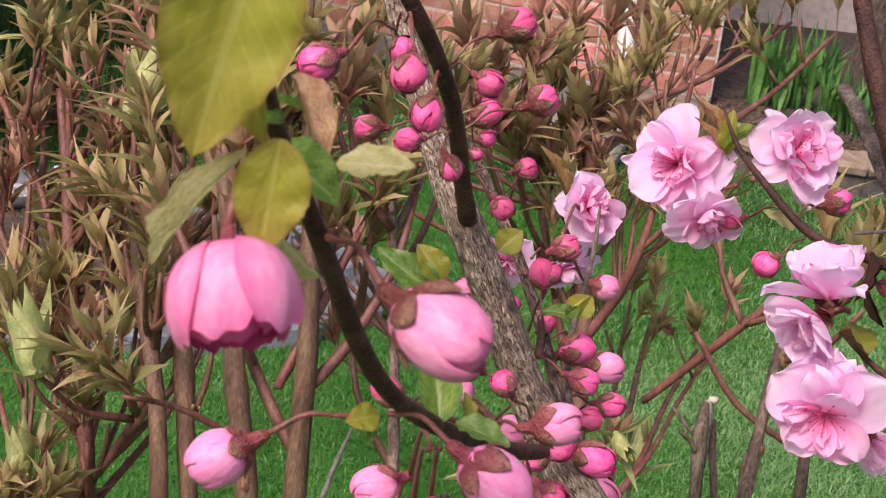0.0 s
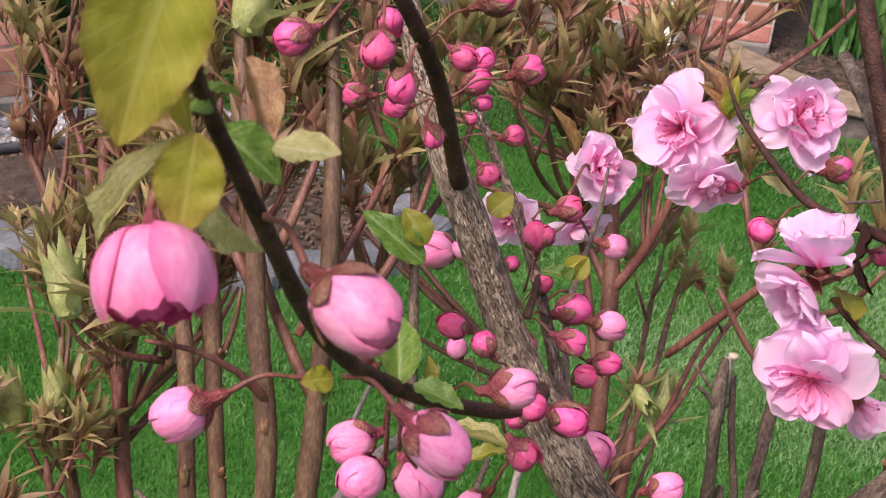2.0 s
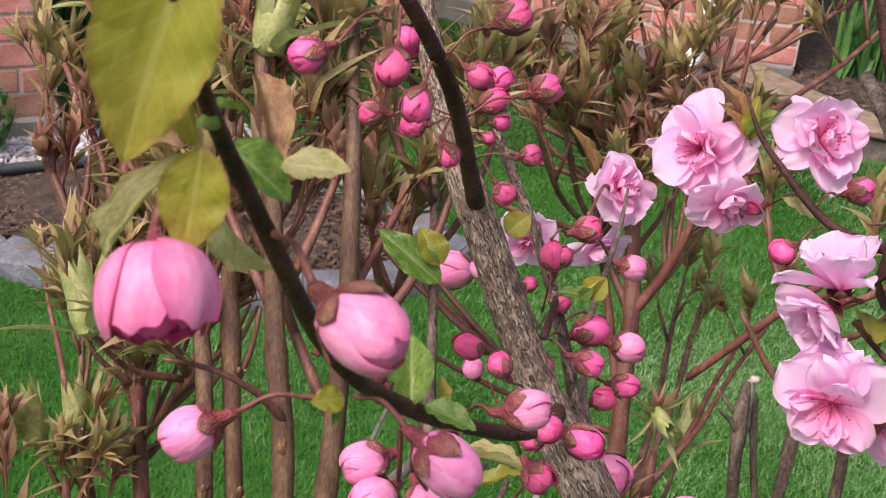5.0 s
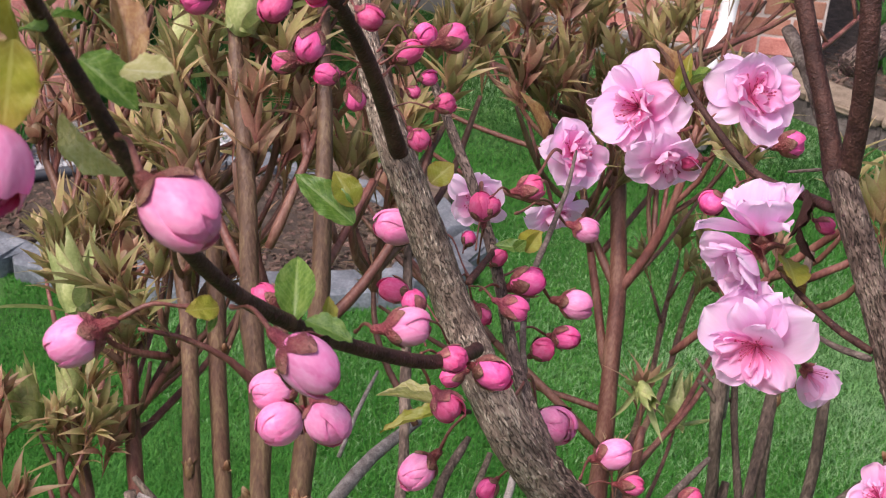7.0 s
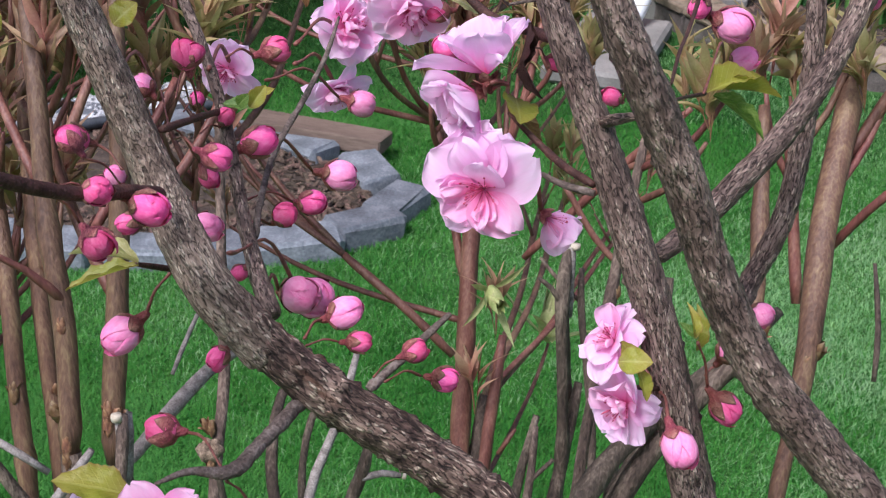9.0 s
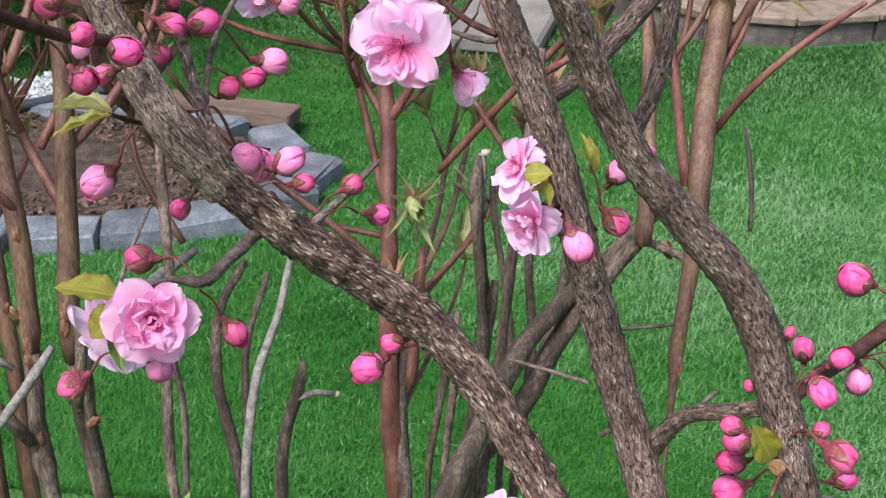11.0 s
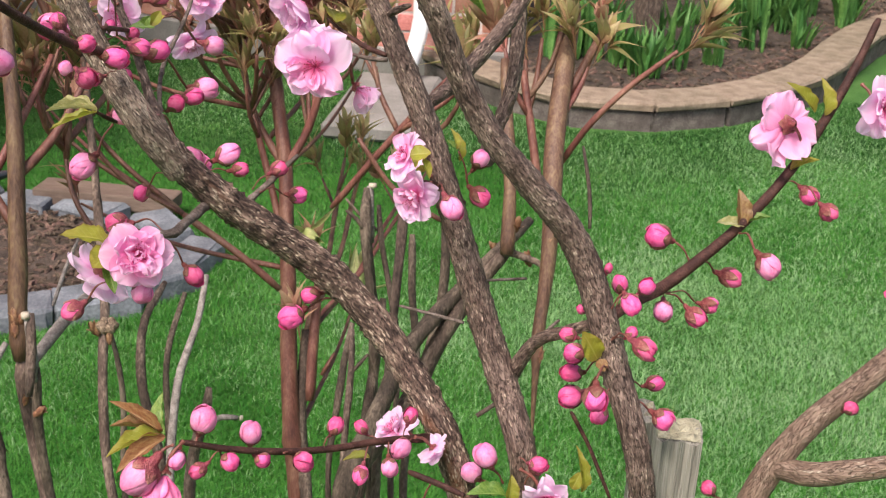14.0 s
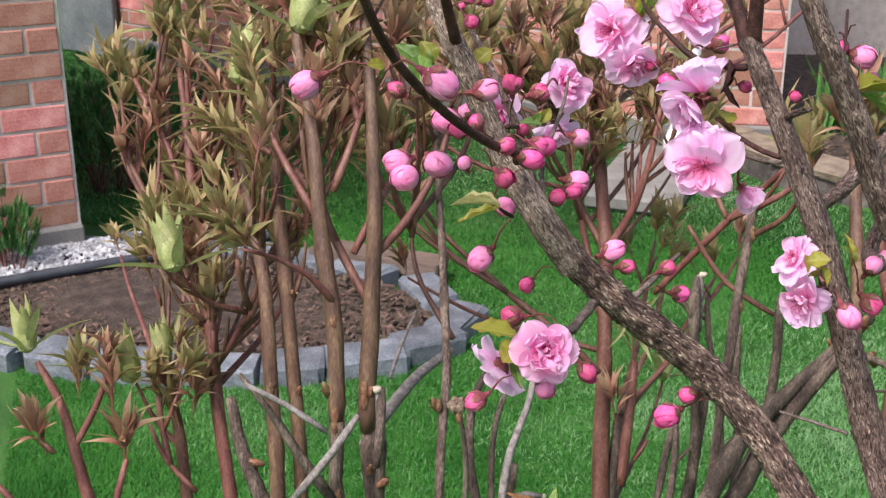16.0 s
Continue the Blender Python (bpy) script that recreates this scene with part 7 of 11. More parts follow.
cane(peony, [(-0.3269, 0.5255, -0.0200, 0.0051), (-0.3404, 0.5165, 0.3821, 0.0046), (-0.3569, 0.5055, 0.8736, 0.0038), (-0.3666, 0.5131, 0.8988, 0.0032), (-0.3759, 0.5191, 0.9195, 0.0027), (-0.3935, 0.5256, 0.9462, 0.0021)], "cane")
shoot(peony, (-0.3969, 0.5265, 0.9507), (-0.1965, 0.2166, 0.9563), 1.05, "pale", 2, 0.41)
cane(peony, [(-0.3688, 0.5127, 0.8988, 0.0022), (-0.3591, 0.5237, 0.9225, 0.0019), (-0.3532, 0.5341, 0.9462, 0.0016)], "cane")
shoot(peony, (-0.3541, 0.5305, 0.9373), (0.0254, 0.3615, 0.9320), 1.47, "red", 4, 0.08)
shoot(peony, (-0.3672, 0.5237, 0.9270), (-0.0723, 0.3427, 0.9367), 1.26, "tan", 2, 5.19)
cane(peony, [(-0.3342, 0.4927, -0.0200, 0.0029), (-0.3342, 0.4927, 0.3870, 0.0026), (-0.3342, 0.4927, 0.8845, 0.0021), (-0.3298, 0.5018, 0.9061, 0.0017)], "cane")
shoot(peony, (-0.3304, 0.5001, 0.9018), (-0.0330, 0.1563, 0.9872), 1.47, "red", 2, 1.61)
cane(peony, [(-0.3676, 0.4950, 0.9089, 0.0018), (-0.3755, 0.4955, 0.9147, 0.0015)], "cane")
shoot(peony, (-0.3719, 0.4930, 0.9061), (-0.3078, 0.0917, 0.9470), 1.47, "red", 2, 1.45)
cane(peony, [(-0.3000, 0.5192, 0.8781, 0.0016), (-0.3184, 0.5222, 0.8958, 0.0014), (-0.3284, 0.5268, 0.9136, 0.0013)], "cane")
shoot(peony, (-0.3214, 0.5408, 0.9178), (-0.1493, 0.2281, 0.9621), 1.47, "red", 4, 6.17)
shoot(peony, (-0.3148, 0.5376, 0.9058), (-0.3304, 0.1803, 0.9265), 1.26, "tan", 2, 2.92)
shoot(peony, (-0.3434, 0.5157, 0.9214), (-0.0527, 0.2498, 0.9669), 1.26, "red", 0, 5.19)
shoot(peony, (-0.3084, 0.5413, 0.9118), (0.1393, 0.2852, 0.9483), 1.37, "red", 2, 2.95)
cane(peony, [(-0.3762, 0.4656, 0.8940, 0.0021), (-0.3887, 0.4672, 0.9051, 0.0018)], "cane")
shoot(peony, (-0.3349, 0.6013, 0.9977), (0.0254, 0.3615, 0.9320), 1.05, "pale", 2, 3.96)
cane(peony, [(-0.3246, 0.5820, 0.9702, 0.0020), (-0.3537, 0.6045, 1.0166, 0.0020), (-0.3733, 0.6198, 1.0389, 0.0017)], "cane")
shoot(peony, (-0.3728, 0.6175, 1.0325), (-0.3074, 0.2824, 0.9087), 1.58, "red", 4, 0.93)
shoot(peony, (-0.3645, 0.6192, 1.0325), (0.1393, 0.2852, 0.9483), 1.05, "red", 5, 0.94)
cane(peony, [(-0.3242, 0.5963, 1.0073, 0.0020), (-0.3524, 0.6278, 1.0484, 0.0017), (-0.3763, 0.6462, 1.0812, 0.0015)], "cane")
shoot(peony, (-0.3705, 0.6438, 1.0715), (-0.5022, 0.2142, 0.8378), 1.16, "tan", 4, 2.42)
shoot(peony, (-0.3548, 0.6310, 1.0579), (-0.0723, 0.3427, 0.9367), 1.58, "red", 2, 0.09)
cane(peony, [(-0.1886, 0.4930, 1.0107, 0.0025), (-0.2090, 0.5115, 1.0361, 0.0022), (-0.2337, 0.5368, 1.0589, 0.0020), (-0.2615, 0.5564, 1.0682, 0.0016), (-0.2800, 0.5640, 1.0698, 0.0012)], "cane")
shoot(peony, (-0.2721, 0.5598, 1.0688), (-0.8028, -0.0509, 0.5941), 1.16, "tan", 3, 4.82)
cane(peony, [(-0.2017, 0.4846, 1.0131, 0.0015), (-0.2112, 0.4766, 1.0315, 0.0013), (-0.2254, 0.4674, 1.0438, 0.0010), (-0.2375, 0.4566, 1.0509, 0.0008)], "cane")
shoot(peony, (-0.2289, 0.4623, 1.0468), (-0.7237, -0.3517, 0.5938), 1.05, "tan", 4, 0.99)
shoot(peony, (-0.2350, 0.4572, 1.0509), (-0.6200, -0.1315, 0.7735), 0.95, "tan", 2, 5.94)
cane(peony, [(-0.1972, 0.5005, 1.0351, 0.0022), (-0.1889, 0.5247, 1.0596, 0.0018), (-0.1821, 0.5451, 1.0804, 0.0014)], "cane")
cane(peony, [(-0.1890, 0.5013, 1.0325, 0.0025), (-0.1770, 0.5223, 1.0465, 0.0022), (-0.1672, 0.5431, 1.0672, 0.0017), (-0.1629, 0.5642, 1.0913, 0.0012)], "cane")
cane(peony, [(-0.2164, 0.5004, 1.0540, 0.0020), (-0.2393, 0.5201, 1.0753, 0.0018), (-0.2553, 0.5347, 1.0937, 0.0014)], "cane")
shoot(peony, (-0.2439, 0.5251, 1.0765), (-0.4305, 0.2415, 0.8697), 1.26, "tan", 1, 0.27)
shoot(peony, (-0.2537, 0.5340, 1.0911), (-0.2207, 0.1136, 0.9687), 1.26, "tan", 3, 4.84)
cane(peony, [(-0.2092, 0.5058, 1.0642, 0.0019), (-0.2034, 0.5227, 1.0909, 0.0016), (-0.2031, 0.5377, 1.1014, 0.0011)], "cane")
cane(peony, [(-0.1826, 0.5111, -0.0200, 0.0060), (-0.2051, 0.4886, 0.4017, 0.0054), (-0.2326, 0.4611, 0.9171, 0.0045), (-0.2487, 0.4702, 0.9498, 0.0039), (-0.2540, 0.4750, 0.9655, 0.0033)], "old")
knob(peony, (-0.2408, 0.4634, 0.9360), (-0.9045, -0.2699, 0.3302), 0.0121, 1)
knob(peony, (-0.1846, 0.4708, 0.9348), (0.2970, 0.0036, 0.9549), 0.0097, 1)
knob(peony, (-0.1969, 0.4579, 0.9271), (-0.0723, 0.3427, 0.9367), 0.0092, 2)
cane(peony, [(-0.1985, 0.4550, 0.9253, 0.0033), (-0.2147, 0.4554, 0.9495, 0.0030), (-0.2304, 0.4553, 0.9720, 0.0021), (-0.2429, 0.4538, 0.9893, 0.0016)], "old")
cane(peony, [(-0.2142, 0.4429, 0.9307, 0.0021), (-0.1974, 0.4501, 0.9545, 0.0020), (-0.1870, 0.4584, 0.9707, 0.0016)], "stub")
cane(peony, [(-0.2002, 0.4510, 0.9642, 0.0016), (-0.2196, 0.4489, 0.9780, 0.0014), (-0.2365, 0.4440, 0.9889, 0.0013)], "stub")
cane(peony, [(-0.1779, 0.4513, 0.9471, 0.0027), (-0.1777, 0.4580, 0.9645, 0.0027), (-0.1780, 0.4646, 0.9819, 0.0027)], "old")
cane(peony, [(-0.1957, 0.4963, 0.9319, 0.0026), (-0.1876, 0.5235, 0.9414, 0.0033), (-0.1783, 0.5497, 0.9478, 0.0031), (-0.1649, 0.5760, 0.9521, 0.0025)], "stub")
cane(peony, [(-0.1932, 0.5460, 0.9463, 0.0012), (-0.1893, 0.5627, 0.9593, 0.0011), (-0.1845, 0.5798, 0.9729, 0.0009)], "stub")
cane(peony, [(-0.1406, 0.5184, -0.0200, 0.0038), (-0.1451, 0.5004, 0.4017, 0.0033), (-0.1506, 0.4784, 0.9171, 0.0028), (-0.1545, 0.4900, 0.9498, 0.0028), (-0.1565, 0.5062, 0.9790, 0.0025), (-0.1602, 0.5263, 1.0193, 0.0023), (-0.1693, 0.5525, 1.0643, 0.0019), (-0.1771, 0.5753, 1.0998, 0.0015)], "old")
knob(peony, (-0.1549, 0.4942, 0.9611), (-0.0723, 0.3427, 0.9367), 0.0093, 2)
cane(peony, [(-0.1345, 0.4664, -0.0200, 0.0021), (-0.1345, 0.4574, 0.4115, 0.0019), (-0.1345, 0.4464, 0.9389, 0.0016), (-0.1355, 0.4466, 0.9826, 0.0014)], "old")
knob(peony, (-0.1353, 0.4457, 0.9830), (-0.0723, 0.3427, 0.9367), 0.0095, 1)
cane(peony, [(-0.1204, 0.5535, -0.0200, 0.0046), (-0.1294, 0.5445, 0.3870, 0.0041), (-0.1404, 0.5335, 0.8845, 0.0034), (-0.1461, 0.5428, 0.9118, 0.0031), (-0.1477, 0.5569, 0.9354, 0.0028), (-0.1428, 0.5784, 0.9462, 0.0022)], "old")
cane(peony, [(-0.1352, 0.5635, -0.0200, 0.0029), (-0.1352, 0.5545, 0.3846, 0.0026), (-0.1352, 0.5435, 0.8791, 0.0022), (-0.1356, 0.5573, 0.9156, 0.0020), (-0.1315, 0.5786, 0.9403, 0.0019)], "old")
cane(peony, [(-0.1350, 0.6900, -0.0200, 0.0056), (-0.1500, 0.6980, 0.5000, 0.0052), (-0.1560, 0.7010, 0.7600, 0.0050), (-0.1500, 0.7050, 0.7900, 0.0046), (-0.1470, 0.7070, 0.8070, 0.0034)], "old")
cane(peony, [(-0.1510, 0.7020, 0.7800, 0.0024), (-0.1380, 0.7050, 0.7840, 0.0021), (-0.1260, 0.7060, 0.7830, 0.0020)], "stub")
part("cut_face", tube_mesh("cut_face", [(-0.1262, 0.7060, 0.7830, 0.0021), (-0.1240, 0.7061, 0.7829, 0.0020)], 0.002, 9, 0.08, 300.0, 0.95), CUT, peony)
cane(peony, [(-0.1563, 0.5336, 0.9790, 0.0019), (-0.1782, 0.5510, 1.0083, 0.0013), (-0.1856, 0.5676, 1.0273, 0.0011)], "cane")
cane(peony, [(-0.1445, 0.6483, 0.9587, 0.0022), (-0.1080, 0.6368, 0.9371, 0.0022), (-0.0866, 0.6341, 0.9180, 0.0024)], "cane")
cane(peony, [(-0.0614, 0.6732, -0.0200, 0.0077), (-0.0704, 0.6597, 0.3601, 0.0069), (-0.0814, 0.6432, 0.8247, 0.0057), (-0.0846, 0.6585, 0.8666, 0.0054), (-0.0867, 0.6734, 0.9069, 0.0050), (-0.0902, 0.7005, 0.9655, 0.0047), (-0.0961, 0.7210, 1.0079, 0.0044), (-0.1065, 0.7482, 1.0565, 0.0033), (-0.1160, 0.7722, 1.0959, 0.0026)], "cane")
cane(peony, [(-0.0694, 0.6400, 0.8384, 0.0035), (-0.0690, 0.6553, 0.8781, 0.0032), (-0.0676, 0.6728, 0.9091, 0.0025)], "cane")
cane(peony, [(-0.0912, 0.7016, 0.9689, 0.0029), (-0.0755, 0.7104, 0.9975, 0.0027), (-0.0652, 0.7143, 1.0305, 0.0021), (-0.0626, 0.7275, 1.0636, 0.0016)], "cane")
cane(peony, [(-0.0929, 0.7026, 0.9722, 0.0025), (-0.1131, 0.7258, 1.0014, 0.0022), (-0.1239, 0.7466, 1.0332, 0.0019), (-0.1302, 0.7586, 1.0680, 0.0015)], "cane")
cane(peony, [(-0.0912, 0.6874, 0.9317, 0.0025), (-0.1047, 0.7074, 0.9773, 0.0022), (-0.1122, 0.7163, 1.0045, 0.0018)], "cane")
shoot(peony, (-0.0704, 0.6403, 0.9538), (0.4138, -0.9045, -0.1031), 0.68, "pale", 1, 4.43)
shoot(peony, (-0.0675, 0.6498, 0.9200), (-0.0723, 0.3427, 0.9367), 1.37, "red", 0, 5.71)
shoot(peony, (-0.0750, 0.6424, 0.8764), (-0.1693, 0.3204, 0.9320), 1.05, "red", 0, 2.45)
cane(peony, [(-0.0570, 0.6668, 0.9587, 0.0021), (-0.0323, 0.6627, 0.9915, 0.0022), (-0.0060, 0.6596, 1.0259, 0.0021), (0.0132, 0.6510, 1.0499, 0.0016)], "cane")
cane(peony, [(-0.0097, 0.6369, -0.0200, 0.0043), (-0.0187, 0.6234, 0.4138, 0.0038), (-0.0297, 0.6069, 0.9440, 0.0032), (-0.0301, 0.6113, 0.9699, 0.0032), (-0.0302, 0.6192, 0.9906, 0.0030)], "old")
cane(peony, [(-0.0299, 0.6102, 0.9669, 0.0016), (-0.0352, 0.6072, 0.9763, 0.0014), (-0.0416, 0.6047, 0.9819, 0.0011)], "old")
cane(peony, [(0.0163, 0.6172, -0.0200, 0.0041), (0.0028, 0.6037, 0.4187, 0.0037), (-0.0137, 0.5872, 0.9549, 0.0031), (-0.0099, 0.5990, 0.9837, 0.0031), (-0.0066, 0.6129, 1.0182, 0.0028), (-0.0040, 0.6233, 1.0441, 0.0025)], "old")
knob(peony, (-0.0095, 0.5970, 0.9845), (-0.0723, 0.3427, 0.9367), 0.0091, 2)
knob(peony, (-0.0060, 0.6120, 1.0212), (-0.0723, 0.3427, 0.9367), 0.0121, 1)
cane(peony, [(-0.0106, 0.6068, -0.0200, 0.0057), (-0.0196, 0.5978, 0.3711, 0.0051), (-0.0306, 0.5868, 0.8490, 0.0042), (-0.0278, 0.6049, 0.8948, 0.0036), (-0.0235, 0.6162, 0.9222, 0.0029)], "old")
cane(peony, [(-0.0264, 0.5859, -0.0200, 0.0030), (-0.0354, 0.5769, 0.3761, 0.0027), (-0.0464, 0.5659, 0.8603, 0.0022), (-0.0432, 0.5813, 0.8988, 0.0025), (-0.0386, 0.5902, 0.9195, 0.0021)], "old")
cane(peony, [(0.0042, 0.5652, -0.0200, 0.0080), (-0.0093, 0.5517, 0.3863, 0.0071), (-0.0258, 0.5352, 0.8828, 0.0060), (-0.0082, 0.5528, 0.9191, 0.0054), (0.0159, 0.5685, 0.9470, 0.0051), (0.0403, 0.5822, 0.9693, 0.0042), (0.0581, 0.6017, 0.9820, 0.0036)], "old")
cane(peony, [(-0.0079, 0.5709, 0.8805, 0.0037), (0.0073, 0.5897, 0.9214, 0.0034), (0.0137, 0.6044, 0.9564, 0.0031), (0.0145, 0.6158, 0.9856, 0.0028)], "old")
cane(peony, [(0.0148, 0.6395, 0.9619, 0.0016), (-0.0152, 0.6401, 0.9802, 0.0016), (-0.0399, 0.6466, 1.0107, 0.0015)], "cane")
cane(peony, [(0.0608, 0.5748, -0.0200, 0.0030), (0.0608, 0.5523, 0.4117, 0.0027), (0.0608, 0.5248, 0.9393, 0.0022), (0.0637, 0.5402, 0.9722, 0.0036), (0.0649, 0.5568, 1.0076, 0.0050), (0.0689, 0.5841, 1.0424, 0.0054), (0.0740, 0.6084, 1.0706, 0.0049), (0.0792, 0.6307, 1.0946, 0.0038)], "tan")
knob(peony, (0.0643, 0.5450, 0.9896), (-0.0118, 0.4244, 0.9054), 0.0165, 0)
knob(peony, (0.0644, 0.5464, 0.9928), (-0.0118, 0.4244, 0.9054), 0.0162, 1)
knob(peony, (0.0649, 0.5536, 1.0091), (0.7858, 0.0392, 0.6172), 0.0093, 0)
knob(peony, (0.0608, 0.5233, 0.9400), (-0.0118, 0.4244, 0.9054), 0.0140, 0)
knob(peony, (0.0627, 0.5326, 0.9612), (-0.0118, 0.4244, 0.9054), 0.0119, 0)
cane(peony, [(-0.0476, 0.6007, -0.0200, 0.0075), (-0.0386, 0.5782, 0.3730, 0.0066), (-0.0276, 0.5507, 0.8533, 0.0055), (-0.0064, 0.5566, 0.8894, 0.0060), (0.0141, 0.5645, 0.9299, 0.0057), (0.0314, 0.5715, 0.9566, 0.0050), (0.0485, 0.5758, 0.9775, 0.0041)], "old")
cane(peony, [(0.0435, 0.5460, 0.9846, 0.0042), (0.0445, 0.5602, 1.0150, 0.0033), (0.0430, 0.5792, 1.0437, 0.0031), (0.0401, 0.5984, 1.0729, 0.0026)], "tan")
cane(peony, [(0.0420, 0.5835, 0.9706, 0.0028), (0.0527, 0.5551, 0.9806, 0.0023), (0.0641, 0.5528, 0.9755, 0.0018), (0.0666, 0.5456, 0.9602, 0.0017), (0.0659, 0.5413, 0.9512, 0.0014)], "old")
cane(peony, [(0.0277, 0.5104, 0.9086, 0.0017), (0.0416, 0.5140, 0.9164, 0.0013)], "old")
cane(peony, [(0.0619, 0.5753, 1.0000, 0.0026), (0.0571, 0.5912, 1.0339, 0.0023), (0.0510, 0.6058, 1.0652, 0.0020)], "cane")
cane(peony, [(0.0703, 0.5839, 1.0184, 0.0019), (0.0873, 0.5758, 1.0483, 0.0017), (0.1075, 0.5751, 1.0702, 0.0015), (0.1244, 0.5717, 1.0866, 0.0012)], "cane")
shoot(peony, (0.1218, 0.5700, 1.0829), (0.7889, 0.1673, 0.5913), 1.05, "tan", 0, 3.07)
shoot(peony, (0.1298, 0.5729, 1.0891), (0.5905, 0.3425, 0.7307), 0.95, "tan", 1, 1.60)
cane(peony, [(0.0756, 0.5998, 1.0524, 0.0023), (0.0869, 0.6097, 1.0734, 0.0020), (0.0982, 0.6183, 1.0918, 0.0017)], "cane")
shoot(peony, (0.0842, 0.5876, 1.0735), (0.3208, 0.0766, 0.9440), 1.26, "tan", 4, 4.17)
shoot(peony, (0.0770, 0.5986, 1.0733), (-0.2387, 0.0762, 0.9681), 1.16, "tan", 2, 4.83)
cane(peony, [(0.0134, 0.6197, -0.0200, 0.0040), (0.0044, 0.6062, 0.3680, 0.0035), (-0.0066, 0.5897, 0.8423, 0.0029), (-0.0056, 0.6118, 0.8895, 0.0029), (-0.0070, 0.6284, 0.9248, 0.0028), (-0.0054, 0.6422, 0.9543, 0.0024)], "old")
cane(peony, [(0.0055, 0.6109, -0.0200, 0.0030), (-0.0035, 0.5974, 0.3808, 0.0027), (-0.0145, 0.5809, 0.8706, 0.0022), (-0.0166, 0.5997, 0.9106, 0.0022), (-0.0209, 0.6158, 0.9450, 0.0021), (-0.0232, 0.6305, 0.9764, 0.0019)], "old")
cane(peony, [(-0.0230, 0.6241, 0.9627, 0.0011), (-0.0332, 0.6278, 0.9706, 0.0011), (-0.0419, 0.6268, 0.9804, 0.0009)], "old")
cane(peony, [(-0.0720, 0.6519, -0.0200, 0.0067), (-0.0720, 0.6384, 0.3353, 0.0059), (-0.0720, 0.6219, 0.7697, 0.0049), (-0.0753, 0.6489, 0.8272, 0.0049), (-0.0744, 0.6699, 0.8721, 0.0042)], "old")
cane(peony, [(-0.0634, 0.6493, 0.8517, 0.0016), (-0.0559, 0.6553, 0.8644, 0.0012)], "cane")
cane(peony, [(-0.0183, 0.5806, -0.0200, 0.0029), (-0.0273, 0.5671, 0.3729, 0.0026), (-0.0383, 0.5506, 0.8532, 0.0021), (-0.0387, 0.5663, 0.8865, 0.0025), (-0.0382, 0.5819, 0.9199, 0.0020)], "old")
cane(peony, [(-0.0389, 0.5715, 0.8977, 0.0015), (-0.0298, 0.5761, 0.9075, 0.0014)], "old")
cane(peony, [(0.0719, 0.4780, 1.0280, 0.0011), (0.0712, 0.4857, 1.0444, 0.0011), (0.0695, 0.4937, 1.0615, 0.0008)], "old")
cane(peony, [(-0.1252, 0.5207, -0.0200, 0.0030), (-0.1252, 0.5072, 0.3790, 0.0027), (-0.1252, 0.4907, 0.8666, 0.0022), (-0.1242, 0.5049, 0.8969, 0.0022), (-0.1229, 0.5234, 0.9247, 0.0021), (-0.1171, 0.5374, 0.9428, 0.0018), (-0.1150, 0.5573, 0.9616, 0.0017)], "stub")
shoot(peony, (-0.2355, 0.5429, 1.1328), (0.1459, 0.3161, 0.9374), 1.21, "pale", 6, 2.39)
cane(peony, [(-0.2261, 0.5223, 1.0971, 0.0018), (-0.2324, 0.5361, 1.1139, 0.0014), (-0.2355, 0.5429, 1.1328, 0.0011)], "tan")
cane(peony, [(-0.2346, 0.5409, 1.1274, 0.0011), (-0.2392, 0.5442, 1.1355, 0.0008)], "cane")
shoot(peony, (-0.2392, 0.5442, 1.1355), (-0.4572, 0.3335, 0.8244), 1.04, "red", 4, 5.61)
shoot(peony, (-0.2073, 0.5560, 1.1371), (0.0498, 0.3802, 0.9235), 1.30, "tan", 4, 1.66)
cane(peony, [(-0.2031, 0.5377, 1.1014, 0.0017), (-0.2059, 0.5499, 1.1182, 0.0013), (-0.2073, 0.5560, 1.1371, 0.0010)], "tan")
cane(peony, [(-0.2058, 0.5497, 1.1179, 0.0010), (-0.2147, 0.5518, 1.1405, 0.0008)], "cane")
shoot(peony, (-0.2147, 0.5518, 1.1405), (-0.3629, 0.0847, 0.9280), 1.05, "tan", 0, 3.75)
cane(peony, [(-0.2067, 0.5535, 1.1293, 0.0010), (-0.1984, 0.5724, 1.1504, 0.0008)], "cane")
shoot(peony, (-0.1984, 0.5724, 1.1504), (0.2809, 0.6416, 0.7138), 0.90, "tan", 0, 1.92)
shoot(peony, (-0.2486, 0.5513, 1.1048), (-0.2711, 0.1833, 0.9449), 1.35, "tan", 3, 1.81)
cane(peony, [(-0.2564, 0.5528, 1.0665, 0.0018), (-0.2512, 0.5518, 1.0845, 0.0014), (-0.2486, 0.5513, 1.1048, 0.0011)], "cane")
cane(peony, [(-0.2507, 0.5517, 1.0882, 0.0011), (-0.2603, 0.5550, 1.1037, 0.0008)], "cane")
shoot(peony, (-0.2603, 0.5550, 1.1037), (-0.5193, 0.1779, 0.8359), 0.96, "tan", 4, 4.22)
shoot(peony, (-0.2169, 0.5358, 1.1040), (0.0497, 0.1003, 0.9937), 1.18, "tan", 3, 3.93)
cane(peony, [(-0.2337, 0.5368, 1.0589, 0.0021), (-0.2225, 0.5361, 1.0801, 0.0016), (-0.2169, 0.5358, 1.1040, 0.0013)], "cane")
cane(peony, [(-0.2182, 0.5359, 1.0988, 0.0013), (-0.2111, 0.5424, 1.1162, 0.0010)], "cane")
shoot(peony, (-0.2111, 0.5424, 1.1162), (0.3563, 0.3263, 0.8755), 0.71, "tan", 4, 3.65)
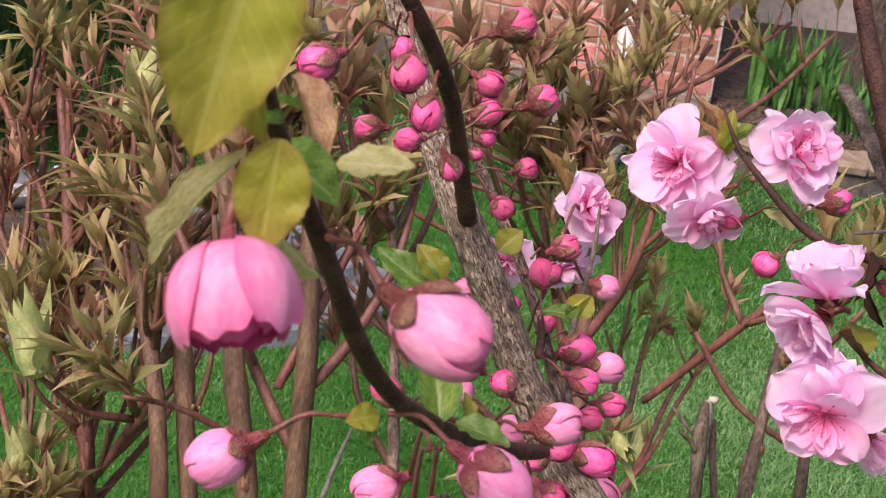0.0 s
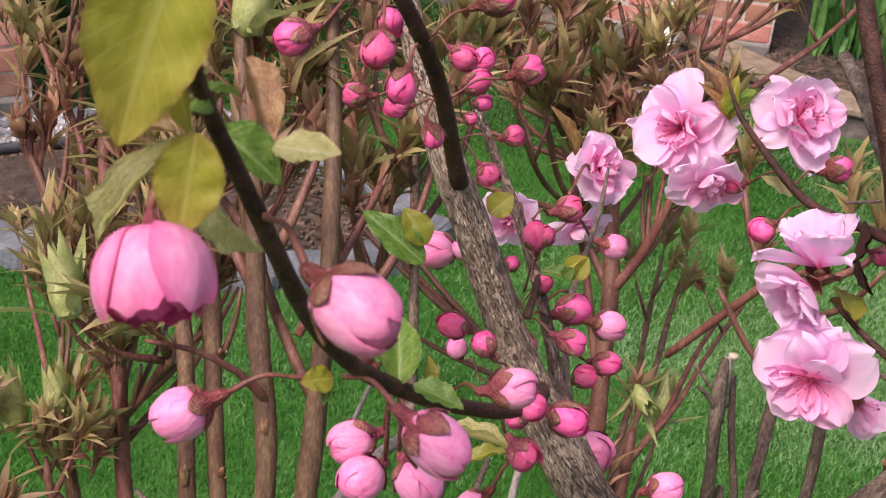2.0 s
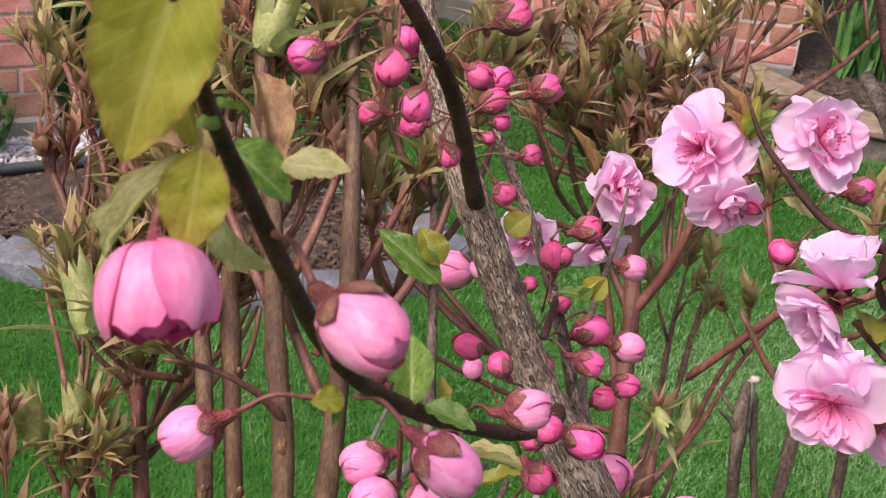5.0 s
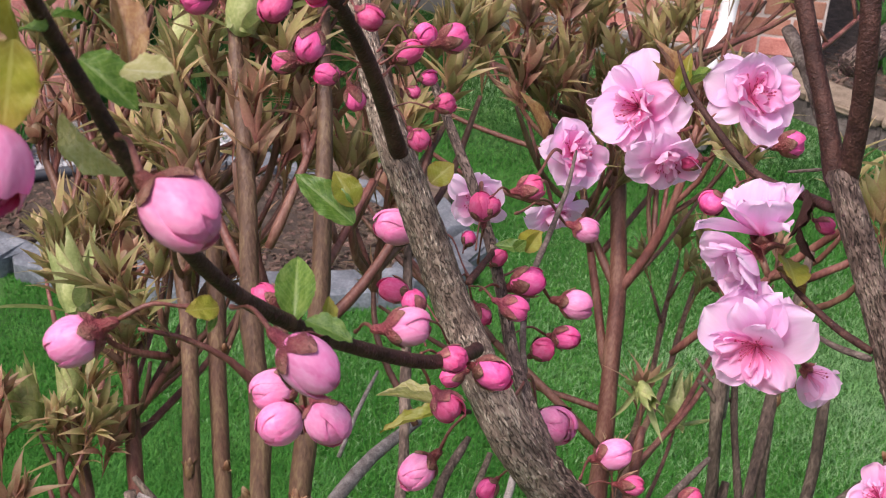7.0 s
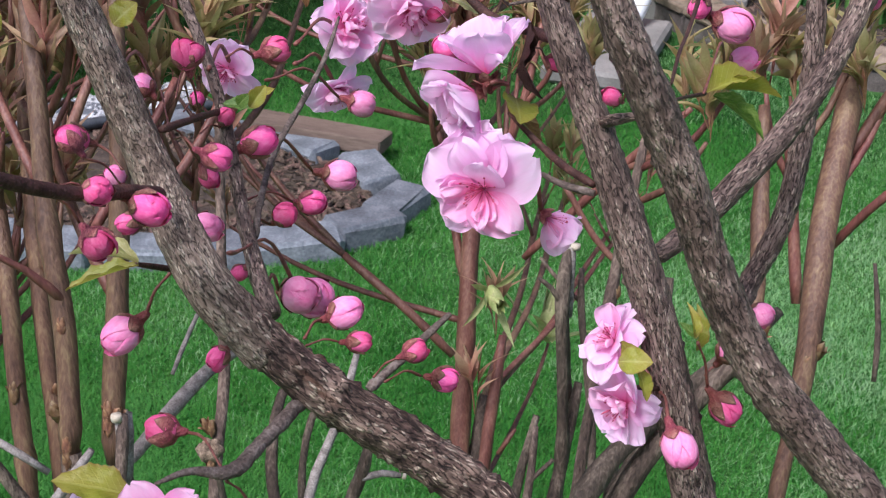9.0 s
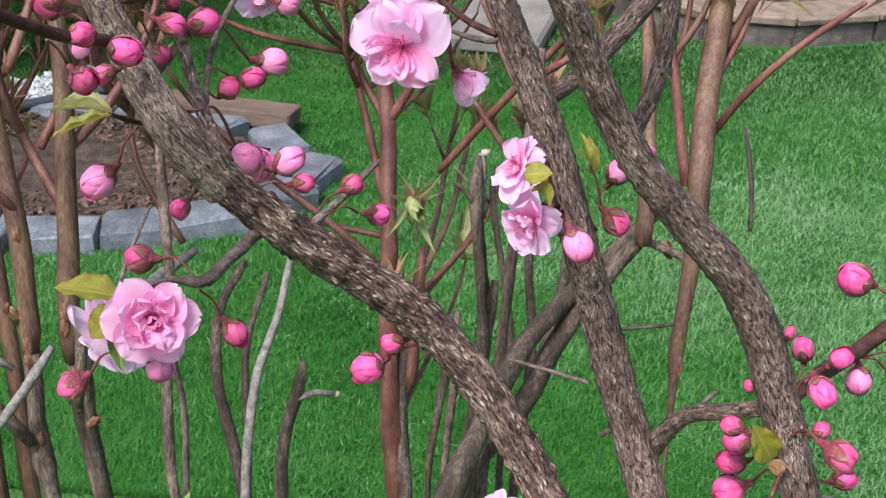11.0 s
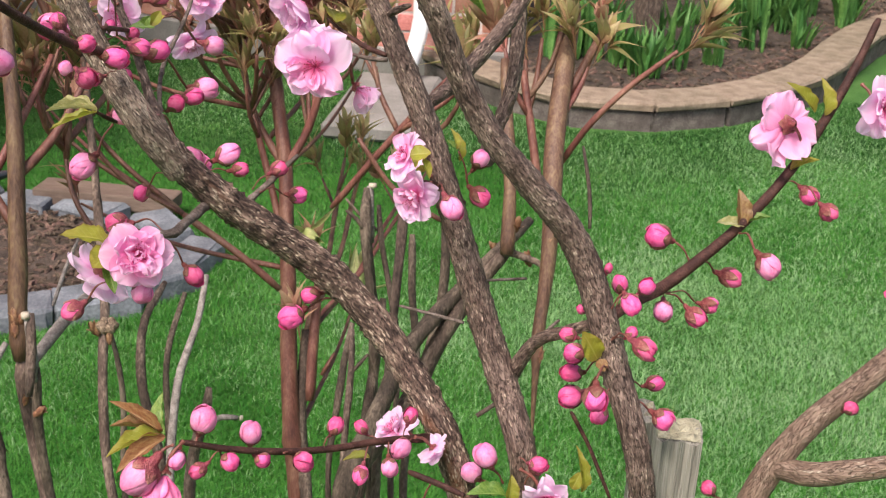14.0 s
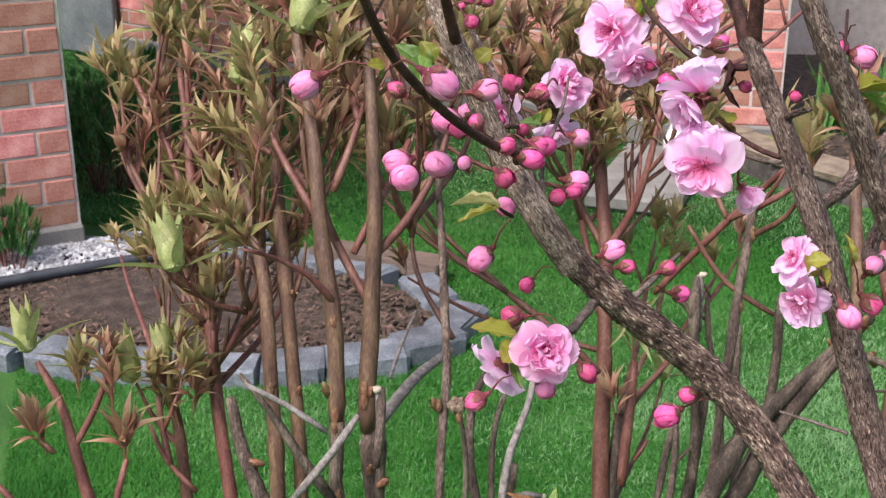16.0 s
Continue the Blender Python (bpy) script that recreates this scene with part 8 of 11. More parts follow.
cane(peony, [(-0.2224, 0.5361, 1.0806, 0.0013), (-0.2168, 0.5428, 1.1018, 0.0010)], "cane")
shoot(peony, (-0.2168, 0.5428, 1.1018), (0.2431, 0.2909, 0.9253), 1.00, "tan", 0, 3.65)
shoot(peony, (-0.2859, 0.5836, 1.0958), (0.1702, 0.4640, 0.8693), 1.21, "pale", 2, 1.56)
cane(peony, [(-0.2801, 0.5747, 1.0589, 0.0019), (-0.2840, 0.5807, 1.0763, 0.0015), (-0.2859, 0.5836, 1.0958, 0.0012)], "cane")
cane(peony, [(-0.2844, 0.5813, 1.0807, 0.0012), (-0.2764, 0.5876, 1.1035, 0.0009)], "cane")
shoot(peony, (-0.2764, 0.5876, 1.1035), (0.3210, 0.2505, 0.9133), 0.74, "red", 6, 0.17)
shoot(peony, (-0.3382, 0.6365, 1.0918), (-0.1847, 0.3271, 0.9268), 1.29, "tan", 1, 2.03)
cane(peony, [(-0.3344, 0.6214, 1.0528, 0.0021), (-0.3370, 0.6315, 1.0712, 0.0016), (-0.3382, 0.6365, 1.0918, 0.0013)], "cane")
shoot(peony, (-0.3580, 0.6599, 1.1070), (0.0393, 0.0950, 0.9947), 1.21, "pale", 5, 5.17)
cane(peony, [(-0.3676, 0.6395, 1.0693, 0.0019), (-0.3612, 0.6532, 1.0870, 0.0015), (-0.3580, 0.6599, 1.1070, 0.0012)], "cane")
shoot(peony, (-0.3272, 0.6562, 1.1088), (0.0667, 0.3803, 0.9224), 1.21, "tan", 2, 1.40)
cane(peony, [(-0.3405, 0.6334, 1.0721, 0.0017), (-0.3316, 0.6487, 1.0893, 0.0013), (-0.3272, 0.6562, 1.1088, 0.0010)], "cane")
cane(peony, [(-0.3288, 0.6534, 1.1015, 0.0010), (-0.3333, 0.6568, 1.1073, 0.0008)], "cane")
shoot(peony, (-0.3333, 0.6568, 1.1073), (-0.5528, 0.4206, 0.7193), 0.95, "tan", 4, 0.80)
shoot(peony, (-0.2964, 0.6321, 1.1144), (-0.0147, 0.1215, 0.9925), 1.17, "tan", 5, 2.58)
cane(peony, [(-0.3414, 0.6354, 1.0750, 0.0019), (-0.3112, 0.6332, 1.0935, 0.0015), (-0.2964, 0.6321, 1.1144, 0.0012)], "tan")
shoot(peony, (-0.2320, 0.5568, 1.1102), (-0.2858, 0.3802, 0.8796), 1.34, "red", 4, 6.12)
cane(peony, [(-0.2489, 0.5475, 1.0640, 0.0019), (-0.2376, 0.5537, 1.0857, 0.0015), (-0.2320, 0.5568, 1.1102, 0.0012)], "cane")
shoot(peony, (-0.1956, 0.5655, 1.1129), (0.1522, 0.2254, 0.9623), 1.19, "red", 2, 3.37)
cane(peony, [(-0.1721, 0.5608, 1.0772, 0.0023), (-0.1878, 0.5640, 1.0940, 0.0017), (-0.1956, 0.5655, 1.1129, 0.0014)], "cane")
cane(peony, [(-0.1879, 0.5640, 1.0941, 0.0014), (-0.1945, 0.5760, 1.1187, 0.0010)], "cane")
shoot(peony, (-0.1945, 0.5760, 1.1187), (-0.2351, 0.4269, 0.8732), 1.06, "red", 3, 3.58)
shoot(peony, (-0.1931, 0.5927, 1.1254), (-0.0933, 0.3871, 0.9173), 1.18, "tan", 1, 4.11)
cane(peony, [(-0.1750, 0.5691, 1.0901, 0.0020), (-0.1871, 0.5849, 1.1067, 0.0015), (-0.1931, 0.5927, 1.1254, 0.0012)], "tan")
shoot(peony, (-0.1797, 0.5870, 1.1031), (-0.1645, 0.3207, 0.9328), 1.31, "tan", 3, 5.03)
cane(peony, [(-0.1700, 0.5546, 1.0675, 0.0016), (-0.1765, 0.5763, 1.0842, 0.0012), (-0.1797, 0.5870, 1.1031, 0.0010)], "cane")
cane(peony, [(-0.1765, 0.5764, 1.0844, 0.0010), (-0.1842, 0.5902, 1.1042, 0.0007)], "cane")
shoot(peony, (-0.1842, 0.5902, 1.1042), (-0.3031, 0.5450, 0.7817), 1.03, "tan", 0, 3.02)
shoot(peony, (-0.2027, 0.5358, 1.0962), (-0.3233, 0.2694, 0.9071), 1.10, "red", 4, 3.22)
cane(peony, [(-0.1889, 0.5247, 1.0596, 0.0016), (-0.1981, 0.5322, 1.0768, 0.0012), (-0.2027, 0.5358, 1.0962, 0.0010)], "cane")
shoot(peony, (-0.2222, 0.5661, 1.1291), (0.0723, 0.4440, 0.8931), 1.02, "tan", 3, 6.04)
cane(peony, [(-0.2033, 0.5268, 1.0938, 0.0022), (-0.2160, 0.5531, 1.1104, 0.0017), (-0.2222, 0.5661, 1.1291, 0.0014)], "cane")
cane(peony, [(-0.2171, 0.5555, 1.1138, 0.0014), (-0.2155, 0.5594, 1.1264, 0.0010)], "cane")
shoot(peony, (-0.2155, 0.5594, 1.1264), (0.1261, 0.2903, 0.9486), 0.81, "tan", 2, 2.66)
cane(peony, [(-0.2161, 0.5533, 1.1107, 0.0014), (-0.2201, 0.5527, 1.1201, 0.0010)], "cane")
shoot(peony, (-0.2201, 0.5527, 1.1201), (-0.3917, -0.0653, 0.9178), 0.85, "tan", 4, 4.03)
shoot(peony, (-0.2664, 0.5874, 1.1236), (-0.0079, 0.4324, 0.9016), 1.32, "red", 0, 2.31)
cane(peony, [(-0.2694, 0.5926, 1.0843, 0.0019), (-0.2674, 0.5891, 1.1028, 0.0015), (-0.2664, 0.5874, 1.1236, 0.0012)], "cane")
cane(peony, [(-0.2667, 0.5878, 1.1185, 0.0012), (-0.2606, 0.5974, 1.1381, 0.0009)], "cane")
shoot(peony, (-0.2606, 0.5974, 1.1381), (0.2678, 0.4204, 0.8669), 0.73, "red", 3, 1.39)
cane(peony, [(-0.2674, 0.5891, 1.1031, 0.0012), (-0.2816, 0.6003, 1.1203, 0.0009)], "cane")
shoot(peony, (-0.2816, 0.6003, 1.1203), (-0.5691, 0.4501, 0.6882), 0.80, "red", 3, 4.28)
shoot(peony, (-0.2321, 0.5266, 1.0883), (0.0620, 0.1818, 0.9814), 1.20, "red", 0, 5.03)
cane(peony, [(-0.2270, 0.5299, 1.0526, 0.0021), (-0.2304, 0.5277, 1.0694, 0.0016), (-0.2321, 0.5266, 1.0883, 0.0013)], "tan")
cane(peony, [(-0.2306, 0.5276, 1.0715, 0.0013), (-0.2257, 0.5284, 1.0982, 0.0010)], "cane")
shoot(peony, (-0.2257, 0.5284, 1.0982), (0.1817, 0.0302, 0.9829), 0.77, "red", 0, 2.12)
shoot(peony, (-0.2601, 0.5498, 1.0501), (-0.3470, 0.3202, 0.8815), 1.17, "tan", 5, 5.90)
cane(peony, [(-0.2642, 0.5479, 1.0113, 0.0020), (-0.2614, 0.5492, 1.0295, 0.0015), (-0.2601, 0.5498, 1.0501, 0.0012)], "cane")
shoot(peony, (-0.2826, 0.5678, 1.0527), (-0.2528, 0.1061, 0.9617), 1.34, "tan", 0, 3.41)
cane(peony, [(-0.2656, 0.5502, 1.0154, 0.0022), (-0.2770, 0.5620, 1.0329, 0.0017), (-0.2826, 0.5678, 1.0527, 0.0014)], "cane")
shoot(peony, (-0.3115, 0.6091, 1.0625), (0.2377, 0.2455, 0.9398), 1.16, "tan", 5, 4.67)
cane(peony, [(-0.3273, 0.6065, 1.0255, 0.0019), (-0.3167, 0.6083, 1.0429, 0.0014), (-0.3115, 0.6091, 1.0625, 0.0011)], "cane")
cane(peony, [(-0.3128, 0.6089, 1.0575, 0.0011), (-0.3002, 0.6151, 1.0821, 0.0009)], "cane")
shoot(peony, (-0.3002, 0.6151, 1.0821), (0.4474, 0.2179, 0.8674), 1.04, "tan", 1, 2.57)
cane(peony, [(-0.3146, 0.6086, 1.0510, 0.0011), (-0.3138, 0.6149, 1.0586, 0.0009)], "cane")
shoot(peony, (-0.3138, 0.6149, 1.0586), (0.0762, 0.6371, 0.7670), 0.90, "tan", 3, 5.68)
shoot(peony, (-0.2225, 0.5217, 1.0700), (0.0248, 0.1266, 0.9916), 1.05, "red", 6, 1.23)
cane(peony, [(-0.2071, 0.5098, 1.0338, 0.0020), (-0.2174, 0.5178, 1.0508, 0.0016), (-0.2225, 0.5217, 1.0700, 0.0012)], "cane")
cane(peony, [(-0.2208, 0.5204, 1.0636, 0.0012), (-0.2157, 0.5293, 1.0808, 0.0009)], "cane")
shoot(peony, (-0.2157, 0.5293, 1.0808), (0.2562, 0.4493, 0.8559), 1.09, "red", 1, 1.90)
shoot(peony, (-0.1918, 0.5477, 1.0643), (-0.0739, 0.2910, 0.9539), 1.06, "tan", 2, 1.48)
cane(peony, [(-0.1856, 0.5676, 1.0273, 0.0019), (-0.1898, 0.5543, 1.0447, 0.0015), (-0.1918, 0.5477, 1.0643, 0.0012)], "cane")
cane(peony, [(-0.1914, 0.5491, 1.0602, 0.0012), (-0.1817, 0.5618, 1.0828, 0.0009)], "cane")
shoot(peony, (-0.1817, 0.5618, 1.0828), (0.3508, 0.4576, 0.8170), 0.96, "tan", 0, 2.98)
cane(peony, [(-0.1909, 0.5507, 1.0554, 0.0012), (-0.1814, 0.5541, 1.0814, 0.0009)], "cane")
shoot(peony, (-0.1814, 0.5541, 1.0814), (0.3401, 0.1218, 0.9325), 1.06, "tan", 5, 4.45)
shoot(peony, (-0.1810, 0.5651, 1.0751), (0.2289, 0.1672, 0.9590), 1.09, "tan", 1, 4.81)
cane(peony, [(-0.1856, 0.5676, 1.0273, 0.0017), (-0.1825, 0.5659, 1.0498, 0.0013), (-0.1810, 0.5651, 1.0751, 0.0010)], "cane")
cane(peony, [(-0.1824, 0.5659, 1.0511, 0.0010), (-0.1854, 0.5694, 1.0577, 0.0008)], "cane")
shoot(peony, (-0.1854, 0.5694, 1.0577), (-0.3660, 0.4327, 0.8239), 0.74, "tan", 6, 5.67)
shoot(peony, (-0.1717, 0.6077, 1.0958), (-0.1293, 0.2013, 0.9710), 1.25, "tan", 0, 0.18)
cane(peony, [(-0.1684, 0.5501, 1.0602, 0.0018), (-0.1706, 0.5887, 1.0769, 0.0014), (-0.1717, 0.6077, 1.0958, 0.0011)], "tan")
cane(peony, [(-0.1706, 0.5875, 1.0764, 0.0011), (-0.1673, 0.5890, 1.0885, 0.0008)], "cane")
shoot(peony, (-0.1673, 0.5890, 1.0885), (0.2579, 0.1201, 0.9587), 0.97, "tan", 0, 2.72)
cane(peony, [(-0.1711, 0.5958, 1.0840, 0.0011), (-0.1686, 0.6030, 1.1074, 0.0008)], "cane")
shoot(peony, (-0.1686, 0.6030, 1.1074), (0.0996, 0.2926, 0.9510), 1.00, "tan", 2, 4.11)
shoot(peony, (-0.1649, 0.6372, 1.1121), (-0.2342, 0.0371, 0.9715), 1.12, "tan", 4, 3.32)
cane(peony, [(-0.1714, 0.5587, 1.0740, 0.0016), (-0.1670, 0.6113, 1.0919, 0.0013), (-0.1649, 0.6372, 1.1121, 0.0010)], "tan")
cane(peony, [(-0.1672, 0.6088, 1.0911, 0.0010), (-0.1599, 0.6127, 1.1109, 0.0008)], "cane")
shoot(peony, (-0.1599, 0.6127, 1.1109), (0.3402, 0.1806, 0.9228), 0.95, "tan", 1, 2.30)
shoot(peony, (-0.1562, 0.6617, 1.1144), (-0.2270, 0.0434, 0.9729), 1.05, "red", 2, 4.00)
cane(peony, [(-0.1268, 0.7520, 1.0490, 0.0021), (-0.1465, 0.6915, 1.0797, 0.0016), (-0.1562, 0.6617, 1.1144, 0.0013)], "tan")
cane(peony, [(-0.1512, 0.6771, 1.0964, 0.0013), (-0.1496, 0.6815, 1.1036, 0.0010)], "cane")
shoot(peony, (-0.1496, 0.6815, 1.1036), (0.1899, 0.5125, 0.8374), 0.77, "red", 4, 3.37)
shoot(peony, (-0.1454, 0.6796, 1.0981), (-0.1531, 0.3183, 0.9355), 1.14, "red", 6, 0.85)
cane(peony, [(-0.1262, 0.7509, 1.0459, 0.0019), (-0.1391, 0.7031, 1.0704, 0.0015), (-0.1454, 0.6796, 1.0981, 0.0012)], "cane")
cane(peony, [(-0.1424, 0.6907, 1.0850, 0.0012), (-0.1342, 0.7001, 1.1072, 0.0009)], "cane")
shoot(peony, (-0.1342, 0.7001, 1.1072), (0.3219, 0.3662, 0.8731), 0.73, "red", 3, 5.25)
shoot(peony, (-0.1358, 0.7068, 1.1070), (-0.2431, 0.1696, 0.9551), 1.25, "tan", 4, 4.83)
cane(peony, [(-0.1302, 0.7586, 1.0680, 0.0021), (-0.1339, 0.7239, 1.0863, 0.0016), (-0.1358, 0.7068, 1.1070, 0.0013)], "cane")
cane(peony, [(-0.1347, 0.7169, 1.0948, 0.0013), (-0.1317, 0.7212, 1.1028, 0.0010)], "cane")
shoot(peony, (-0.1317, 0.7212, 1.1028), (0.3102, 0.4519, 0.8364), 0.86, "tan", 1, 3.38)
shoot(peony, (-0.1248, 0.7409, 1.0758), (-0.0358, 0.3683, 0.9290), 1.09, "tan", 6, 1.82)
cane(peony, [(-0.1251, 0.7488, 1.0395, 0.0022), (-0.1249, 0.7435, 1.0566, 0.0017), (-0.1248, 0.7409, 1.0758, 0.0014)], "tan")
cane(peony, [(-0.1248, 0.7415, 1.0711, 0.0014), (-0.1216, 0.7462, 1.0881, 0.0010)], "cane")
shoot(peony, (-0.1216, 0.7462, 1.0881), (0.1792, 0.2622, 0.9482), 0.91, "tan", 5, 1.86)
cane(peony, [(-0.1248, 0.7417, 1.0696, 0.0014), (-0.1241, 0.7459, 1.0770, 0.0010)], "cane")
shoot(peony, (-0.1241, 0.7459, 1.0770), (0.0830, 0.4813, 0.8726), 1.00, "tan", 1, 3.05)
shoot(peony, (-0.1133, 0.7626, 1.0978), (-0.2002, 0.1062, 0.9740), 1.08, "red", 6, 3.10)
cane(peony, [(-0.1074, 0.7504, 1.0601, 0.0021), (-0.1113, 0.7586, 1.0778, 0.0016), (-0.1133, 0.7626, 1.0978, 0.0013)], "tan")
shoot(peony, (-0.0952, 0.7345, 1.0713), (0.2310, 0.1536, 0.9607), 1.05, "tan", 6, 0.55)
cane(peony, [(-0.1018, 0.7358, 1.0344, 0.0023), (-0.0973, 0.7349, 1.0517, 0.0018), (-0.0952, 0.7345, 1.0713, 0.0014)], "cane")
cane(peony, [(-0.0963, 0.7347, 1.0606, 0.0014), (-0.1022, 0.7361, 1.0731, 0.0011)], "cane")
shoot(peony, (-0.1022, 0.7361, 1.0731), (-0.4223, 0.0979, 0.9012), 0.84, "tan", 5, 0.83)
shoot(peony, (-0.0817, 0.7323, 1.0867), (0.0899, 0.1848, 0.9786), 1.12, "tan", 6, 1.27)
cane(peony, [(-0.0635, 0.7227, 1.0515, 0.0016), (-0.0757, 0.7291, 1.0681, 0.0012), (-0.0817, 0.7323, 1.0867, 0.0010)], "cane")
cane(peony, [(-0.0788, 0.7308, 1.0780, 0.0010), (-0.0815, 0.7299, 1.0853, 0.0007)], "cane")
shoot(peony, (-0.0815, 0.7299, 1.0853), (-0.3329, -0.1194, 0.9354), 0.78, "tan", 1, 2.43)
cane(peony, [(-0.0776, 0.7302, 1.0742, 0.0010), (-0.0834, 0.7348, 1.0852, 0.0007)], "cane")
shoot(peony, (-0.0834, 0.7348, 1.0852), (-0.4320, 0.3513, 0.8306), 0.89, "tan", 6, 4.29)
shoot(peony, (-0.0623, 0.7263, 1.0603), (-0.1994, 0.0619, 0.9780), 1.26, "red", 2, 5.26)
cane(peony, [(-0.0671, 0.7136, 1.0245, 0.0019), (-0.0639, 0.7221, 1.0413, 0.0015), (-0.0623, 0.7263, 1.0603, 0.0012)], "cane")
cane(peony, [(-0.0637, 0.7225, 1.0432, 0.0012), (-0.0769, 0.7255, 1.0661, 0.0009)], "cane")
shoot(peony, (-0.0769, 0.7255, 1.0661), (-0.4945, 0.1139, 0.8617), 0.91, "red", 1, 1.30)
cane(peony, [(-0.0638, 0.7223, 1.0423, 0.0012), (-0.0580, 0.7253, 1.0618, 0.0009)], "cane")
shoot(peony, (-0.0580, 0.7253, 1.0618), (0.2816, 0.1475, 0.9481), 0.88, "red", 1, 0.37)
shoot(peony, (-0.0691, 0.7413, 1.1033), (-0.1237, 0.3052, 0.9442), 1.01, "tan", 5, 0.32)
cane(peony, [(-0.0626, 0.7275, 1.0636, 0.0019), (-0.0670, 0.7367, 1.0822, 0.0014), (-0.0691, 0.7413, 1.1033, 0.0012)], "tan")
cane(peony, [(-0.0666, 0.7360, 1.0808, 0.0012), (-0.0702, 0.7367, 1.0943, 0.0009)], "cane")
shoot(peony, (-0.0702, 0.7367, 1.0943), (-0.2580, 0.0489, 0.9649), 0.75, "tan", 0, 3.69)
cane(peony, [(-0.0683, 0.7396, 1.0954, 0.0012), (-0.0639, 0.7498, 1.1216, 0.0009)], "cane")
shoot(peony, (-0.0639, 0.7498, 1.1216), (0.1564, 0.3583, 0.9204), 0.82, "tan", 1, 3.48)
shoot(peony, (-0.0558, 0.7466, 1.1099), (0.1378, 0.2358, 0.9620), 1.12, "tan", 0, 0.35)
cane(peony, [(-0.0626, 0.7275, 1.0636, 0.0019), (-0.0580, 0.7403, 1.0854, 0.0015), (-0.0558, 0.7466, 1.1099, 0.0012)], "cane")
shoot(peony, (-0.3016, 0.5937, 1.0168), (-0.3462, 0.3295, 0.8784), 1.06, "tan", 0, 2.99)
cane(peony, [(-0.3130, 0.5806, 0.9784, 0.0017), (-0.3054, 0.5894, 0.9964, 0.0013), (-0.3016, 0.5937, 1.0168, 0.0011)], "cane")
cane(peony, [(-0.3027, 0.5925, 1.0109, 0.0011), (-0.2978, 0.5986, 1.0312, 0.0008)], "cane")
shoot(peony, (-0.2978, 0.5986, 1.0312), (0.2225, 0.2791, 0.9341), 0.85, "tan", 6, 3.76)
shoot(peony, (-0.3162, 0.6062, 1.0290), (-0.3018, 0.2676, 0.9150), 1.31, "red", 0, 3.15)
cane(peony, [(-0.3171, 0.5875, 0.9908, 0.0020), (-0.3165, 0.6000, 1.0088, 0.0015), (-0.3162, 0.6062, 1.0290, 0.0012)], "tan")
cane(peony, [(-0.3163, 0.6041, 1.0220, 0.0012), (-0.3121, 0.6136, 1.0324, 0.0009)], "cane")
shoot(peony, (-0.3121, 0.6136, 1.0324), (0.2835, 0.6444, 0.7102), 0.87, "red", 1, 2.76)
shoot(peony, (-0.3142, 0.5747, 0.9741), (-0.1156, 0.1109, 0.9871), 1.18, "red", 6, 3.76)
cane(peony, [(-0.3028, 0.5636, 0.9386, 0.0021), (-0.3105, 0.5711, 0.9553, 0.0016), (-0.3142, 0.5747, 0.9741, 0.0013)], "tan")
cane(peony, [(-0.3100, 0.5706, 0.9542, 0.0013), (-0.3226, 0.5749, 0.9744, 0.0010)], "cane")
shoot(peony, (-0.3226, 0.5749, 0.9744), (-0.5206, 0.1779, 0.8351), 0.97, "red", 0, 1.98)
cane(peony, [(-0.3121, 0.5727, 0.9635, 0.0013), (-0.3245, 0.5782, 0.9875, 0.0010)], "cane")
shoot(peony, (-0.3245, 0.5782, 0.9875), (-0.4512, 0.2021, 0.8692), 0.99, "red", 2, 6.18)
shoot(peony, (-0.2937, 0.5650, 0.9659), (-0.3017, 0.2272, 0.9260), 1.35, "tan", 0, 2.10)
cane(peony, [(-0.3012, 0.5610, 0.9308, 0.0018), (-0.2962, 0.5637, 0.9473, 0.0014), (-0.2937, 0.5650, 0.9659, 0.0011)], "tan")
shoot(peony, (-0.2705, 0.5708, 0.9966), (-0.2365, 0.3786, 0.8949), 1.05, "tan", 5, 0.89)
cane(peony, [(-0.2870, 0.5665, 0.9607, 0.0023), (-0.2759, 0.5693, 0.9776, 0.0018), (-0.2705, 0.5708, 0.9966, 0.0014)], "cane")
cane(peony, [(-0.2751, 0.5696, 0.9806, 0.0014), (-0.2820, 0.5753, 1.0037, 0.0011)], "cane")
shoot(peony, (-0.2820, 0.5753, 1.0037), (-0.2794, 0.2307, 0.9321), 0.94, "tan", 6, 5.47)
shoot(peony, (-0.3393, 0.5931, 0.9789), (-0.0619, 0.1999, 0.9779), 1.01, "tan", 6, 0.70)
cane(peony, [(-0.3305, 0.5573, 0.9375, 0.0016), (-0.3364, 0.5813, 0.9570, 0.0012), (-0.3393, 0.5931, 0.9789, 0.0010)], "cane")
cane(peony, [(-0.3386, 0.5902, 0.9734, 0.0010), (-0.3348, 0.5945, 0.9987, 0.0007)], "cane")
shoot(peony, (-0.3348, 0.5945, 0.9987), (0.1479, 0.1681, 0.9746), 0.95, "tan", 5, 3.01)
shoot(peony, (-0.3447, 0.5944, 0.9852), (-0.0961, 0.1773, 0.9795), 1.28, "tan", 2, 5.18)
cane(peony, [(-0.3305, 0.5573, 0.9375, 0.0020), (-0.3400, 0.5822, 0.9599, 0.0016), (-0.3447, 0.5944, 0.9852, 0.0012)], "tan")
cane(peony, [(-0.3401, 0.5822, 0.9600, 0.0012), (-0.3442, 0.5822, 0.9737, 0.0009)], "cane")
shoot(peony, (-0.3442, 0.5822, 0.9737), (-0.2872, -0.0045, 0.9579), 0.89, "tan", 0, 5.73)
shoot(peony, (-0.2790, 0.5510, 1.0067), (-0.0856, 0.1845, 0.9791), 1.22, "tan", 1, 1.55)
